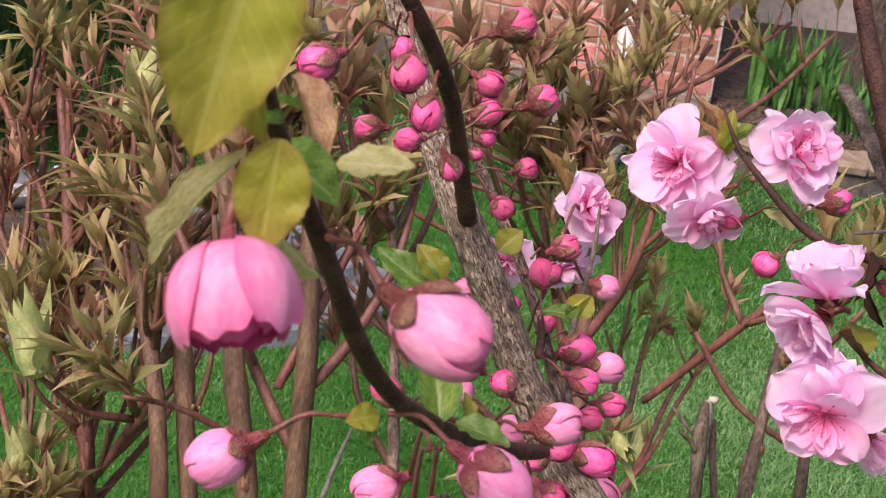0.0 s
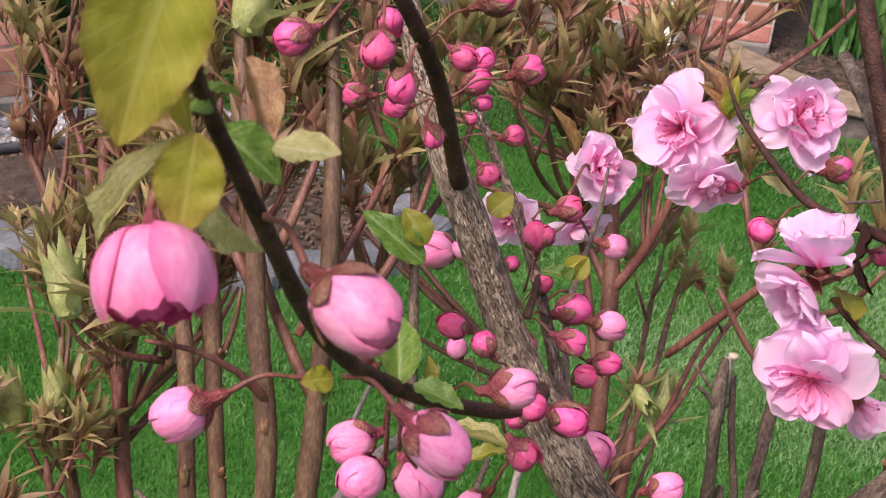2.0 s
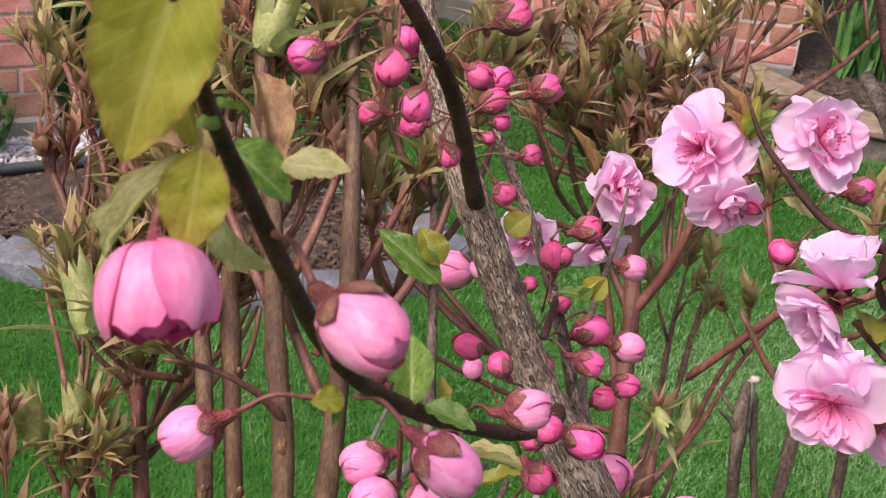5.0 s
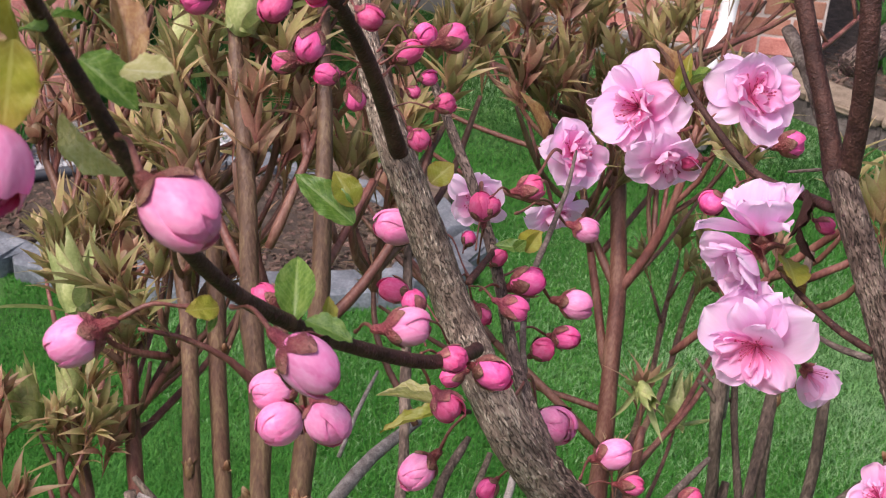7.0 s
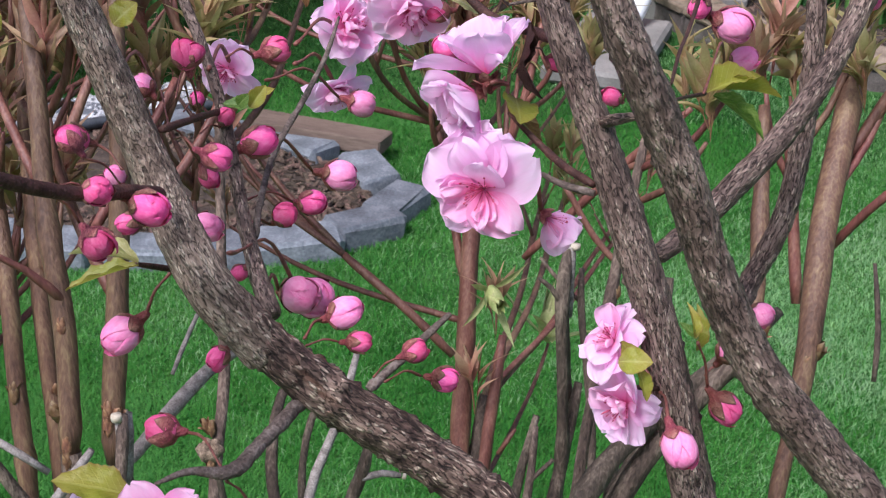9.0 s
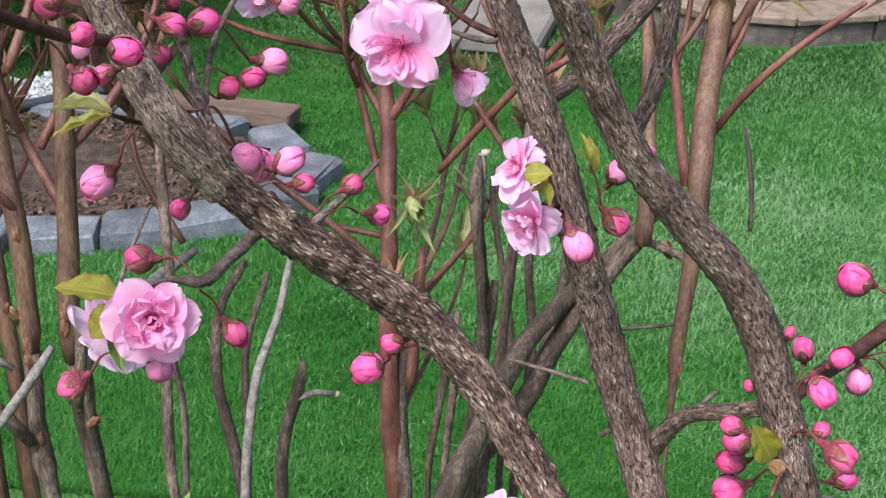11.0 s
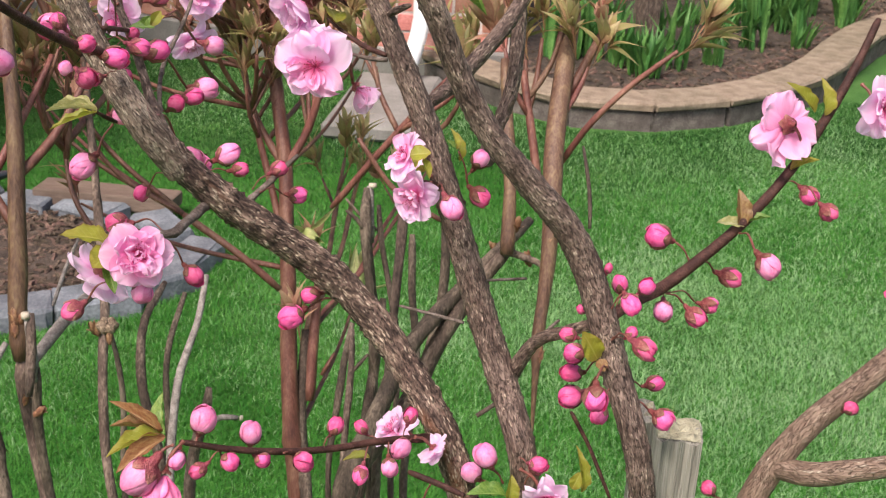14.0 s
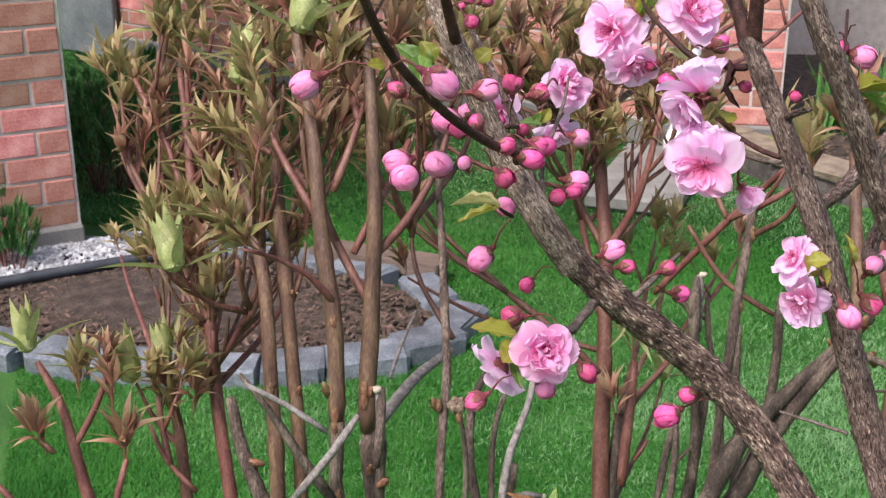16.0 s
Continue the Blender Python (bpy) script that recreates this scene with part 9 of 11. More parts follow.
cane(peony, [(-0.2818, 0.5677, 0.9715, 0.0022), (-0.2799, 0.5565, 0.9880, 0.0017), (-0.2790, 0.5510, 1.0067, 0.0014)], "cane")
cane(peony, [(-0.2798, 0.5559, 0.9901, 0.0014), (-0.2748, 0.5588, 1.0179, 0.0010)], "cane")
shoot(peony, (-0.2748, 0.5588, 1.0179), (0.1772, 0.1021, 0.9789), 0.99, "tan", 6, 5.43)
shoot(peony, (-0.1008, 0.7329, 1.0418), (0.1954, 0.2803, 0.9398), 1.15, "red", 1, 5.60)
cane(peony, [(-0.1140, 0.7277, 1.0043, 0.0023), (-0.1052, 0.7312, 1.0219, 0.0018), (-0.1008, 0.7329, 1.0418, 0.0014)], "tan")
cane(peony, [(-0.1038, 0.7318, 1.0284, 0.0014), (-0.1058, 0.7325, 1.0364, 0.0011)], "cane")
shoot(peony, (-0.1058, 0.7325, 1.0364), (-0.2416, 0.0942, 0.9658), 0.99, "red", 2, 3.12)
cane(peony, [(-0.1056, 0.7311, 1.0212, 0.0014), (-0.1039, 0.7346, 1.0370, 0.0011)], "cane")
shoot(peony, (-0.1039, 0.7346, 1.0370), (0.1048, 0.2190, 0.9701), 0.84, "red", 5, 1.22)
shoot(peony, (-0.1237, 0.7453, 1.0297), (-0.2602, 0.2216, 0.9398), 1.33, "tan", 3, 0.48)
cane(peony, [(-0.1076, 0.7195, 0.9934, 0.0017), (-0.1183, 0.7368, 1.0105, 0.0013), (-0.1237, 0.7453, 1.0297, 0.0010)], "cane")
cane(peony, [(-0.1225, 0.7434, 1.0255, 0.0010), (-0.1168, 0.7549, 1.0373, 0.0008)], "cane")
shoot(peony, (-0.1168, 0.7549, 1.0373), (0.3252, 0.6587, 0.6785), 1.10, "tan", 1, 2.23)
cane(peony, [(-0.1219, 0.7425, 1.0233, 0.0010), (-0.1189, 0.7493, 1.0482, 0.0008)], "cane")
shoot(peony, (-0.1189, 0.7493, 1.0482), (0.1149, 0.2636, 0.9578), 1.00, "tan", 6, 3.22)
shoot(peony, (-0.0815, 0.7220, 1.0310), (-0.2591, 0.1884, 0.9473), 1.19, "tan", 1, 5.89)
cane(peony, [(-0.0769, 0.7096, 0.9949, 0.0016), (-0.0800, 0.7179, 1.0119, 0.0012), (-0.0815, 0.7220, 1.0310, 0.0010)], "tan")
cane(peony, [(-0.0812, 0.7211, 1.0268, 0.0010), (-0.0780, 0.7221, 1.0321, 0.0007)], "cane")
shoot(peony, (-0.0780, 0.7221, 1.0321), (0.5149, 0.1583, 0.8425), 0.87, "tan", 2, 5.18)
shoot(peony, (0.0104, 0.6492, 1.0469), (-0.1007, 0.3320, 0.9379), 1.24, "tan", 3, 2.59)
cane(peony, [(-0.0180, 0.6610, 1.0103, 0.0018), (0.0010, 0.6531, 1.0275, 0.0014), (0.0104, 0.6492, 1.0469, 0.0011)], "cane")
shoot(peony, (-0.1288, 0.7695, 1.0959), (-0.2651, 0.0110, 0.9642), 1.06, "red", 6, 5.01)
cane(peony, [(-0.1285, 0.7553, 1.0585, 0.0018), (-0.1287, 0.7648, 1.0761, 0.0013), (-0.1288, 0.7695, 1.0959, 0.0011)], "cane")
cane(peony, [(-0.1287, 0.7665, 1.0832, 0.0011), (-0.1265, 0.7674, 1.0892, 0.0008)], "cane")
shoot(peony, (-0.1265, 0.7674, 1.0892), (0.3415, 0.1433, 0.9289), 0.96, "red", 6, 5.62)
cane(peony, [(-0.1287, 0.7663, 1.0825, 0.0011), (-0.1270, 0.7682, 1.0898, 0.0008)], "cane")
shoot(peony, (-0.1270, 0.7682, 1.0898), (0.2239, 0.2450, 0.9433), 0.76, "red", 6, 3.39)
shoot(peony, (-0.0995, 0.7681, 1.1047), (0.1020, 0.3005, 0.9483), 1.10, "red", 2, 2.81)
cane(peony, [(-0.1091, 0.7548, 1.0672, 0.0023), (-0.1026, 0.7637, 1.0848, 0.0018), (-0.0995, 0.7681, 1.1047, 0.0014)], "cane")
cane(peony, [(-0.1026, 0.7638, 1.0853, 0.0014), (-0.1129, 0.7771, 1.1082, 0.0011)], "cane")
shoot(peony, (-0.1129, 0.7771, 1.1082), (-0.3640, 0.4671, 0.8058), 0.94, "red", 0, 1.96)
shoot(peony, (-0.1588, 0.6406, 1.0891), (-0.0772, 0.3302, 0.9408), 1.26, "tan", 2, 0.64)
cane(peony, [(-0.1856, 0.5676, 1.0273, 0.0021), (-0.1676, 0.6165, 1.0564, 0.0016), (-0.1588, 0.6406, 1.0891, 0.0013)], "cane")
shoot(peony, (-0.1470, 0.6709, 1.0762), (0.2016, 0.1231, 0.9717), 1.23, "red", 1, 1.93)
cane(peony, [(-0.1122, 0.7163, 1.0045, 0.0018), (-0.1355, 0.6858, 1.0382, 0.0014), (-0.1470, 0.6709, 1.0762, 0.0011)], "tan")
cane(peony, [(-0.1376, 0.6831, 1.0452, 0.0011), (-0.1328, 0.6877, 1.0647, 0.0008)], "cane")
shoot(peony, (-0.1328, 0.6877, 1.0647), (0.2323, 0.2248, 0.9463), 0.92, "red", 0, 0.82)
cane(peony, [(-0.1369, 0.6840, 1.0429, 0.0011), (-0.1454, 0.6932, 1.0619, 0.0008)], "cane")
shoot(peony, (-0.1454, 0.6932, 1.0619), (-0.3710, 0.4069, 0.8347), 0.75, "red", 5, 5.20)
shoot(peony, (-0.1361, 0.6920, 1.0683), (0.2265, 0.1227, 0.9663), 1.25, "tan", 3, 1.66)
cane(peony, [(-0.1122, 0.7163, 1.0045, 0.0019), (-0.1282, 0.7000, 1.0345, 0.0015), (-0.1361, 0.6920, 1.0683, 0.0012)], "cane")
cane(peony, [(-0.1313, 0.6968, 1.0477, 0.0012), (-0.1335, 0.6973, 1.0571, 0.0009)], "cane")
shoot(peony, (-0.1335, 0.6973, 1.0571), (-0.2239, 0.0495, 0.9734), 0.98, "tan", 5, 6.16)
shoot(peony, (0.0401, 0.6008, 1.0781), (0.0760, 0.4616, 0.8838), 1.02, "red", 6, 3.88)
cane(peony, [(0.0555, 0.5952, 1.0424, 0.0018), (0.0452, 0.5990, 1.0592, 0.0014), (0.0401, 0.6008, 1.0781, 0.0011)], "cane")
cane(peony, [(0.0457, 0.5988, 1.0582, 0.0011), (0.0403, 0.6004, 1.0725, 0.0008)], "cane")
shoot(peony, (0.0403, 0.6004, 1.0725), (-0.3514, 0.1105, 0.9297), 1.10, "red", 2, 0.65)
shoot(peony, (0.0523, 0.6083, 1.0704), (-0.2195, 0.4571, 0.8619), 1.13, "tan", 4, 0.48)
cane(peony, [(0.0571, 0.5912, 1.0339, 0.0017), (0.0539, 0.6026, 1.0511, 0.0013), (0.0523, 0.6083, 1.0704, 0.0011)], "cane")
cane(peony, [(0.0527, 0.6071, 1.0662, 0.0011), (0.0512, 0.6127, 1.0724, 0.0008)], "cane")
shoot(peony, (0.0512, 0.6127, 1.0724), (-0.1737, 0.6639, 0.7274), 1.04, "tan", 3, 0.13)
shoot(peony, (0.0723, 0.6157, 1.0863), (0.0065, 0.1999, 0.9798), 1.16, "tan", 3, 2.88)
cane(peony, [(0.0538, 0.5992, 1.0510, 0.0020), (0.0662, 0.6103, 1.0676, 0.0015), (0.0723, 0.6157, 1.0863, 0.0012)], "tan")
cane(peony, [(0.0685, 0.6123, 1.0747, 0.0012), (0.0737, 0.6302, 1.0935, 0.0009)], "cane")
shoot(peony, (0.0737, 0.6302, 1.0935), (0.1949, 0.6754, 0.7112), 0.77, "tan", 6, 5.21)
shoot(peony, (0.0608, 0.6132, 1.0810), (-0.1177, 0.2034, 0.9720), 1.05, "tan", 4, 6.07)
cane(peony, [(0.0549, 0.5965, 1.0453, 0.0019), (0.0589, 0.6077, 1.0620, 0.0014), (0.0608, 0.6132, 1.0810, 0.0012)], "cane")
shoot(peony, (0.0268, 0.6180, 1.0675), (-0.2123, 0.4594, 0.8625), 1.15, "tan", 4, 4.25)
cane(peony, [(-0.0052, 0.6185, 1.0323, 0.0020), (0.0162, 0.6182, 1.0489, 0.0015), (0.0268, 0.6180, 1.0675, 0.0012)], "cane")
shoot(peony, (0.0897, 0.6121, 1.0786), (0.0124, 0.3541, 0.9351), 1.05, "red", 4, 1.35)
cane(peony, [(0.0689, 0.5841, 1.0424, 0.0019), (0.0829, 0.6029, 1.0594, 0.0015), (0.0897, 0.6121, 1.0786, 0.0012)], "cane")
cane(peony, [(0.0858, 0.6069, 1.0677, 0.0012), (0.0972, 0.6147, 1.0938, 0.0009)], "cane")
shoot(peony, (0.0972, 0.6147, 1.0938), (0.3854, 0.2637, 0.8843), 0.81, "red", 0, 3.73)
shoot(peony, (-0.0499, 0.7115, 1.0551), (0.1262, 0.3881, 0.9129), 1.23, "tan", 2, 2.70)
cane(peony, [(-0.0689, 0.7129, 1.0185, 0.0018), (-0.0562, 0.7120, 1.0357, 0.0014), (-0.0499, 0.7115, 1.0551, 0.0011)], "cane")
cane(peony, [(-0.0549, 0.7119, 1.0396, 0.0011), (-0.0650, 0.7188, 1.0564, 0.0008)], "cane")
shoot(peony, (-0.0650, 0.7188, 1.0564), (-0.4841, 0.3341, 0.8087), 0.73, "tan", 3, 3.41)
cane(peony, [(-0.0533, 0.7118, 1.0444, 0.0011), (-0.0493, 0.7220, 1.0718, 0.0008)], "cane")
shoot(peony, (-0.0493, 0.7220, 1.0718), (0.1383, 0.3464, 0.9278), 0.85, "tan", 1, 0.34)
shoot(peony, (-0.0718, 0.7283, 1.0436), (0.2124, 0.3499, 0.9124), 1.32, "red", 5, 3.47)
cane(peony, [(-0.0727, 0.7115, 1.0065, 0.0016), (-0.0721, 0.7227, 1.0239, 0.0012), (-0.0718, 0.7283, 1.0436, 0.0010)], "cane")
cane(peony, [(-0.0720, 0.7242, 1.0290, 0.0010), (-0.0648, 0.7267, 1.0452, 0.0007)], "cane")
shoot(peony, (-0.0648, 0.7267, 1.0452), (0.4063, 0.1394, 0.9031), 0.83, "red", 0, 2.30)
shoot(peony, (-0.0949, 0.7448, 1.0319), (-0.2225, 0.4723, 0.8529), 1.12, "tan", 2, 1.22)
cane(peony, [(-0.1094, 0.7216, 0.9961, 0.0016), (-0.0997, 0.7372, 1.0129, 0.0012), (-0.0949, 0.7448, 1.0319, 0.0010)], "cane")
cane(peony, [(-0.0970, 0.7415, 1.0236, 0.0010), (-0.1049, 0.7457, 1.0492, 0.0007)], "cane")
shoot(peony, (-0.1049, 0.7457, 1.0492), (-0.2920, 0.1540, 0.9439), 0.85, "tan", 3, 0.86)
cane(peony, [(-0.0988, 0.7385, 1.0163, 0.0010), (-0.1024, 0.7497, 1.0276, 0.0007)], "cane")
shoot(peony, (-0.1024, 0.7497, 1.0276), (-0.2198, 0.6844, 0.6952), 1.02, "tan", 3, 0.05)
shoot(peony, (-0.0353, 0.6863, 1.0484), (-0.0282, 0.4636, 0.8856), 1.07, "tan", 5, 2.68)
cane(peony, [(-0.0180, 0.6610, 1.0103, 0.0021), (-0.0296, 0.6779, 1.0282, 0.0016), (-0.0353, 0.6863, 1.0484, 0.0013)], "cane")
cane(peony, [(-0.0305, 0.6793, 1.0314, 0.0013), (-0.0327, 0.6870, 1.0425, 0.0009)], "cane")
shoot(peony, (-0.0327, 0.6870, 1.0425), (-0.1604, 0.5638, 0.8102), 1.04, "tan", 2, 2.98)
cane(peony, [(-0.0312, 0.6803, 1.0338, 0.0013), (-0.0405, 0.6866, 1.0503, 0.0009)], "cane")
shoot(peony, (-0.0405, 0.6866, 1.0503), (-0.4676, 0.3182, 0.8246), 1.05, "tan", 1, 4.02)
shoot(peony, (-0.1037, 0.6860, 1.0476), (-0.2696, 0.3131, 0.9107), 1.33, "tan", 4, 3.25)
cane(peony, [(-0.1122, 0.7163, 1.0045, 0.0020), (-0.1065, 0.6960, 1.0248, 0.0015), (-0.1037, 0.6860, 1.0476, 0.0012)], "cane")
cane(peony, [(-0.1062, 0.6949, 1.0272, 0.0012), (-0.1009, 0.6996, 1.0396, 0.0009)], "cane")
shoot(peony, (-0.1009, 0.6996, 1.0396), (0.3684, 0.3340, 0.8676), 0.88, "tan", 4, 1.40)
shoot(peony, (-0.1131, 0.6970, 1.0241), (-0.1048, 0.2975, 0.9490), 1.21, "tan", 2, 3.84)
cane(peony, [(-0.1074, 0.7106, 0.9872, 0.0018), (-0.1112, 0.7015, 1.0045, 0.0014), (-0.1131, 0.6970, 1.0241, 0.0011)], "cane")
cane(peony, [(-0.1111, 0.7019, 1.0037, 0.0011), (-0.1001, 0.7121, 1.0256, 0.0008)], "cane")
shoot(peony, (-0.1001, 0.7121, 1.0256), (0.4137, 0.3823, 0.8262), 0.77, "tan", 0, 5.81)
cane(peony, [(-0.1113, 0.7015, 1.0047, 0.0011), (-0.1051, 0.7090, 1.0145, 0.0008)], "cane")
shoot(peony, (-0.1051, 0.7090, 1.0145), (0.4464, 0.5441, 0.7104), 0.80, "tan", 6, 4.22)
shoot(peony, (0.0208, 0.6008, 1.0544), (-0.1675, 0.3762, 0.9113), 1.08, "tan", 2, 1.55)
cane(peony, [(-0.0066, 0.6129, 1.0182, 0.0018), (0.0118, 0.6048, 1.0352, 0.0014), (0.0208, 0.6008, 1.0544, 0.0011)], "cane")
shoot(peony, (-0.3053, 0.5291, 1.0056), (-0.3114, 0.3371, 0.8885), 1.21, "pale", 1, 3.50)
cane(peony, [(-0.2830, 0.5674, 0.9687, 0.0018), (-0.2979, 0.5417, 0.9860, 0.0013), (-0.3053, 0.5291, 1.0056, 0.0011)], "cane")
cane(peony, [(-0.3026, 0.5338, 0.9984, 0.0011), (-0.2992, 0.5437, 1.0098, 0.0008)], "cane")
shoot(peony, (-0.2992, 0.5437, 1.0098), (0.2152, 0.6403, 0.7374), 0.92, "red", 4, 1.10)
shoot(peony, (-0.3269, 0.5484, 1.0088), (-0.1990, 0.4624, 0.8640), 1.29, "tan", 6, 2.83)
cane(peony, [(-0.3103, 0.5761, 0.9701, 0.0016), (-0.3214, 0.5575, 0.9883, 0.0012), (-0.3269, 0.5484, 1.0088, 0.0010)], "cane")
cane(peony, [(-0.3234, 0.5542, 0.9959, 0.0010), (-0.3168, 0.5742, 1.0167, 0.0007)], "cane")
shoot(peony, (-0.3168, 0.5742, 1.0167), (0.2224, 0.6752, 0.7033), 0.84, "tan", 4, 3.00)
shoot(peony, (-0.3469, 0.5491, 0.9262), (-0.2899, 0.1859, 0.9388), 1.21, "pale", 2, 5.36)
cane(peony, [(-0.3176, 0.5421, 0.8905, 0.0017), (-0.3372, 0.5468, 0.9073, 0.0013), (-0.3469, 0.5491, 0.9262, 0.0010)], "cane")
shoot(peony, (-0.3252, 0.5327, 0.9289), (-0.0841, 0.1910, 0.9780), 1.17, "tan", 4, 0.94)
cane(peony, [(-0.3151, 0.5216, 0.8926, 0.0023), (-0.3218, 0.5290, 0.9097, 0.0018), (-0.3252, 0.5327, 0.9289, 0.0014)], "cane")
cane(peony, [(-0.3214, 0.5286, 0.9086, 0.0014), (-0.3123, 0.5329, 0.9307, 0.0011)], "cane")
shoot(peony, (-0.3123, 0.5329, 0.9307), (0.3758, 0.1771, 0.9096), 0.92, "tan", 2, 3.62)
cane(peony, [(-0.3236, 0.5309, 0.9195, 0.0014), (-0.3213, 0.5461, 0.9379, 0.0011)], "cane")
shoot(peony, (-0.3213, 0.5461, 0.9379), (0.0948, 0.6331, 0.7683), 0.82, "tan", 0, 2.62)
shoot(peony, (-0.2998, 0.6374, 1.0859), (-0.0740, 0.2267, 0.9712), 1.21, "pale", 3, 2.97)
cane(peony, [(-0.3332, 0.6189, 1.0483, 0.0020), (-0.3108, 0.6313, 1.0659, 0.0015), (-0.2998, 0.6374, 1.0859, 0.0012)], "cane")
cane(peony, [(-0.3050, 0.6345, 1.0765, 0.0012), (-0.2962, 0.6409, 1.1022, 0.0009)], "cane")
shoot(peony, (-0.2962, 0.6409, 1.1022), (0.3158, 0.2297, 0.9206), 0.89, "red", 4, 2.45)
shoot(peony, (-0.2866, 0.6607, 1.0810), (0.1066, 0.3446, 0.9327), 1.13, "tan", 5, 0.34)
cane(peony, [(-0.3320, 0.6164, 1.0437, 0.0019), (-0.3016, 0.6461, 1.0612, 0.0015), (-0.2866, 0.6607, 1.0810, 0.0012)], "cane")
cane(peony, [(-0.2963, 0.6512, 1.0682, 0.0012), (-0.3003, 0.6526, 1.0829, 0.0009)], "cane")
shoot(peony, (-0.3003, 0.6526, 1.0829), (-0.2622, 0.0871, 0.9611), 0.92, "tan", 2, 2.46)
shoot(peony, (-0.2615, 0.6124, 1.0401), (-0.1261, 0.2444, 0.9614), 1.08, "tan", 2, 0.73)
cane(peony, [(-0.2705, 0.5708, 0.9966, 0.0023), (-0.2645, 0.5987, 1.0170, 0.0018), (-0.2615, 0.6124, 1.0401, 0.0014)], "tan")
cane(peony, [(-0.2636, 0.6027, 1.0237, 0.0014), (-0.2600, 0.6101, 1.0470, 0.0011)], "cane")
shoot(peony, (-0.2600, 0.6101, 1.0470), (0.1454, 0.3015, 0.9423), 1.08, "tan", 5, 1.38)
shoot(peony, (-0.2449, 0.6131, 1.0338), (0.0550, 0.2674, 0.9620), 1.33, "tan", 0, 5.38)
cane(peony, [(-0.2705, 0.5708, 0.9966, 0.0017), (-0.2533, 0.5991, 1.0140, 0.0013), (-0.2449, 0.6131, 1.0338, 0.0010)], "cane")
cane(peony, [(-0.2467, 0.6101, 1.0295, 0.0010), (-0.2436, 0.6164, 1.0366, 0.0008)], "cane")
shoot(peony, (-0.2436, 0.6164, 1.0366), (0.3107, 0.6322, 0.7098), 0.97, "tan", 2, 6.17)
shoot(peony, (-0.3318, 0.6233, 1.0252), (-0.1697, 0.1614, 0.9722), 1.27, "tan", 4, 3.51)
cane(peony, [(-0.3352, 0.5902, 0.9871, 0.0020), (-0.3329, 0.6124, 1.0050, 0.0015), (-0.3318, 0.6233, 1.0252, 0.0012)], "tan")
cane(peony, [(-0.3327, 0.6142, 1.0083, 0.0012), (-0.3300, 0.6157, 1.0179, 0.0009)], "cane")
shoot(peony, (-0.3300, 0.6157, 1.0179), (0.2752, 0.1468, 0.9501), 0.96, "tan", 1, 4.90)
shoot(peony, (-0.3115, 0.6322, 1.0339), (-0.0884, 0.1511, 0.9846), 1.31, "tan", 5, 3.99)
cane(peony, [(-0.3185, 0.5898, 0.9949, 0.0018), (-0.3138, 0.6182, 1.0133, 0.0014), (-0.3115, 0.6322, 1.0339, 0.0011)], "cane")
cane(peony, [(-0.3138, 0.6183, 1.0134, 0.0011), (-0.3271, 0.6241, 1.0321, 0.0008)], "cane")
shoot(peony, (-0.3271, 0.6241, 1.0321), (-0.5624, 0.2450, 0.7897), 0.76, "tan", 4, 2.09)
shoot(peony, (-0.2539, 0.6850, 1.0692), (-0.2999, 0.4211, 0.8560), 1.03, "tan", 5, 0.86)
cane(peony, [(-0.3285, 0.6090, 1.0301, 0.0016), (-0.2785, 0.6600, 1.0485, 0.0012), (-0.2539, 0.6850, 1.0692, 0.0010)], "cane")
cane(peony, [(-0.2653, 0.6734, 1.0596, 0.0010), (-0.2635, 0.6750, 1.0722, 0.0007)], "cane")
shoot(peony, (-0.2635, 0.6750, 1.0722), (0.1389, 0.1254, 0.9823), 0.98, "tan", 1, 0.04)
cane(peony, [(-0.2735, 0.6650, 1.0527, 0.0010), (-0.2696, 0.6668, 1.0629, 0.0007)], "cane")
shoot(peony, (-0.2696, 0.6668, 1.0629), (0.3552, 0.1592, 0.9211), 0.70, "tan", 4, 2.76)
shoot(peony, (-0.1858, 0.7487, 1.0751), (-0.0612, 0.3534, 0.9335), 1.08, "tan", 0, 2.14)
cane(peony, [(-0.1251, 0.7488, 1.0395, 0.0017), (-0.1658, 0.7487, 1.0563, 0.0013), (-0.1858, 0.7487, 1.0751, 0.0011)], "tan")
cane(peony, [(-0.1652, 0.7487, 1.0560, 0.0011), (-0.1609, 0.7556, 1.0646, 0.0008)], "cane")
shoot(peony, (-0.1609, 0.7556, 1.0646), (0.3662, 0.5838, 0.7246), 0.74, "tan", 3, 0.16)
cane(peony, [(-0.1699, 0.7487, 1.0601, 0.0011), (-0.1837, 0.7605, 1.0836, 0.0008)], "cane")
shoot(peony, (-0.1837, 0.7605, 1.0836), (-0.4653, 0.3983, 0.7905), 0.85, "tan", 5, 1.30)
shoot(peony, (-0.1657, 0.7470, 1.0622), (-0.0266, 0.2242, 0.9742), 1.06, "red", 3, 3.10)
cane(peony, [(-0.1210, 0.7409, 1.0245, 0.0016), (-0.1509, 0.7450, 1.0422, 0.0013), (-0.1657, 0.7470, 1.0622, 0.0010)], "cane")
cane(peony, [(-0.1564, 0.7457, 1.0496, 0.0010), (-0.1441, 0.7571, 1.0745, 0.0008)], "cane")
shoot(peony, (-0.1441, 0.7571, 1.0745), (0.4097, 0.3783, 0.8301), 0.75, "red", 3, 0.42)
cane(peony, [(-0.1601, 0.7462, 1.0547, 0.0010), (-0.1600, 0.7502, 1.0609, 0.0008)], "cane")
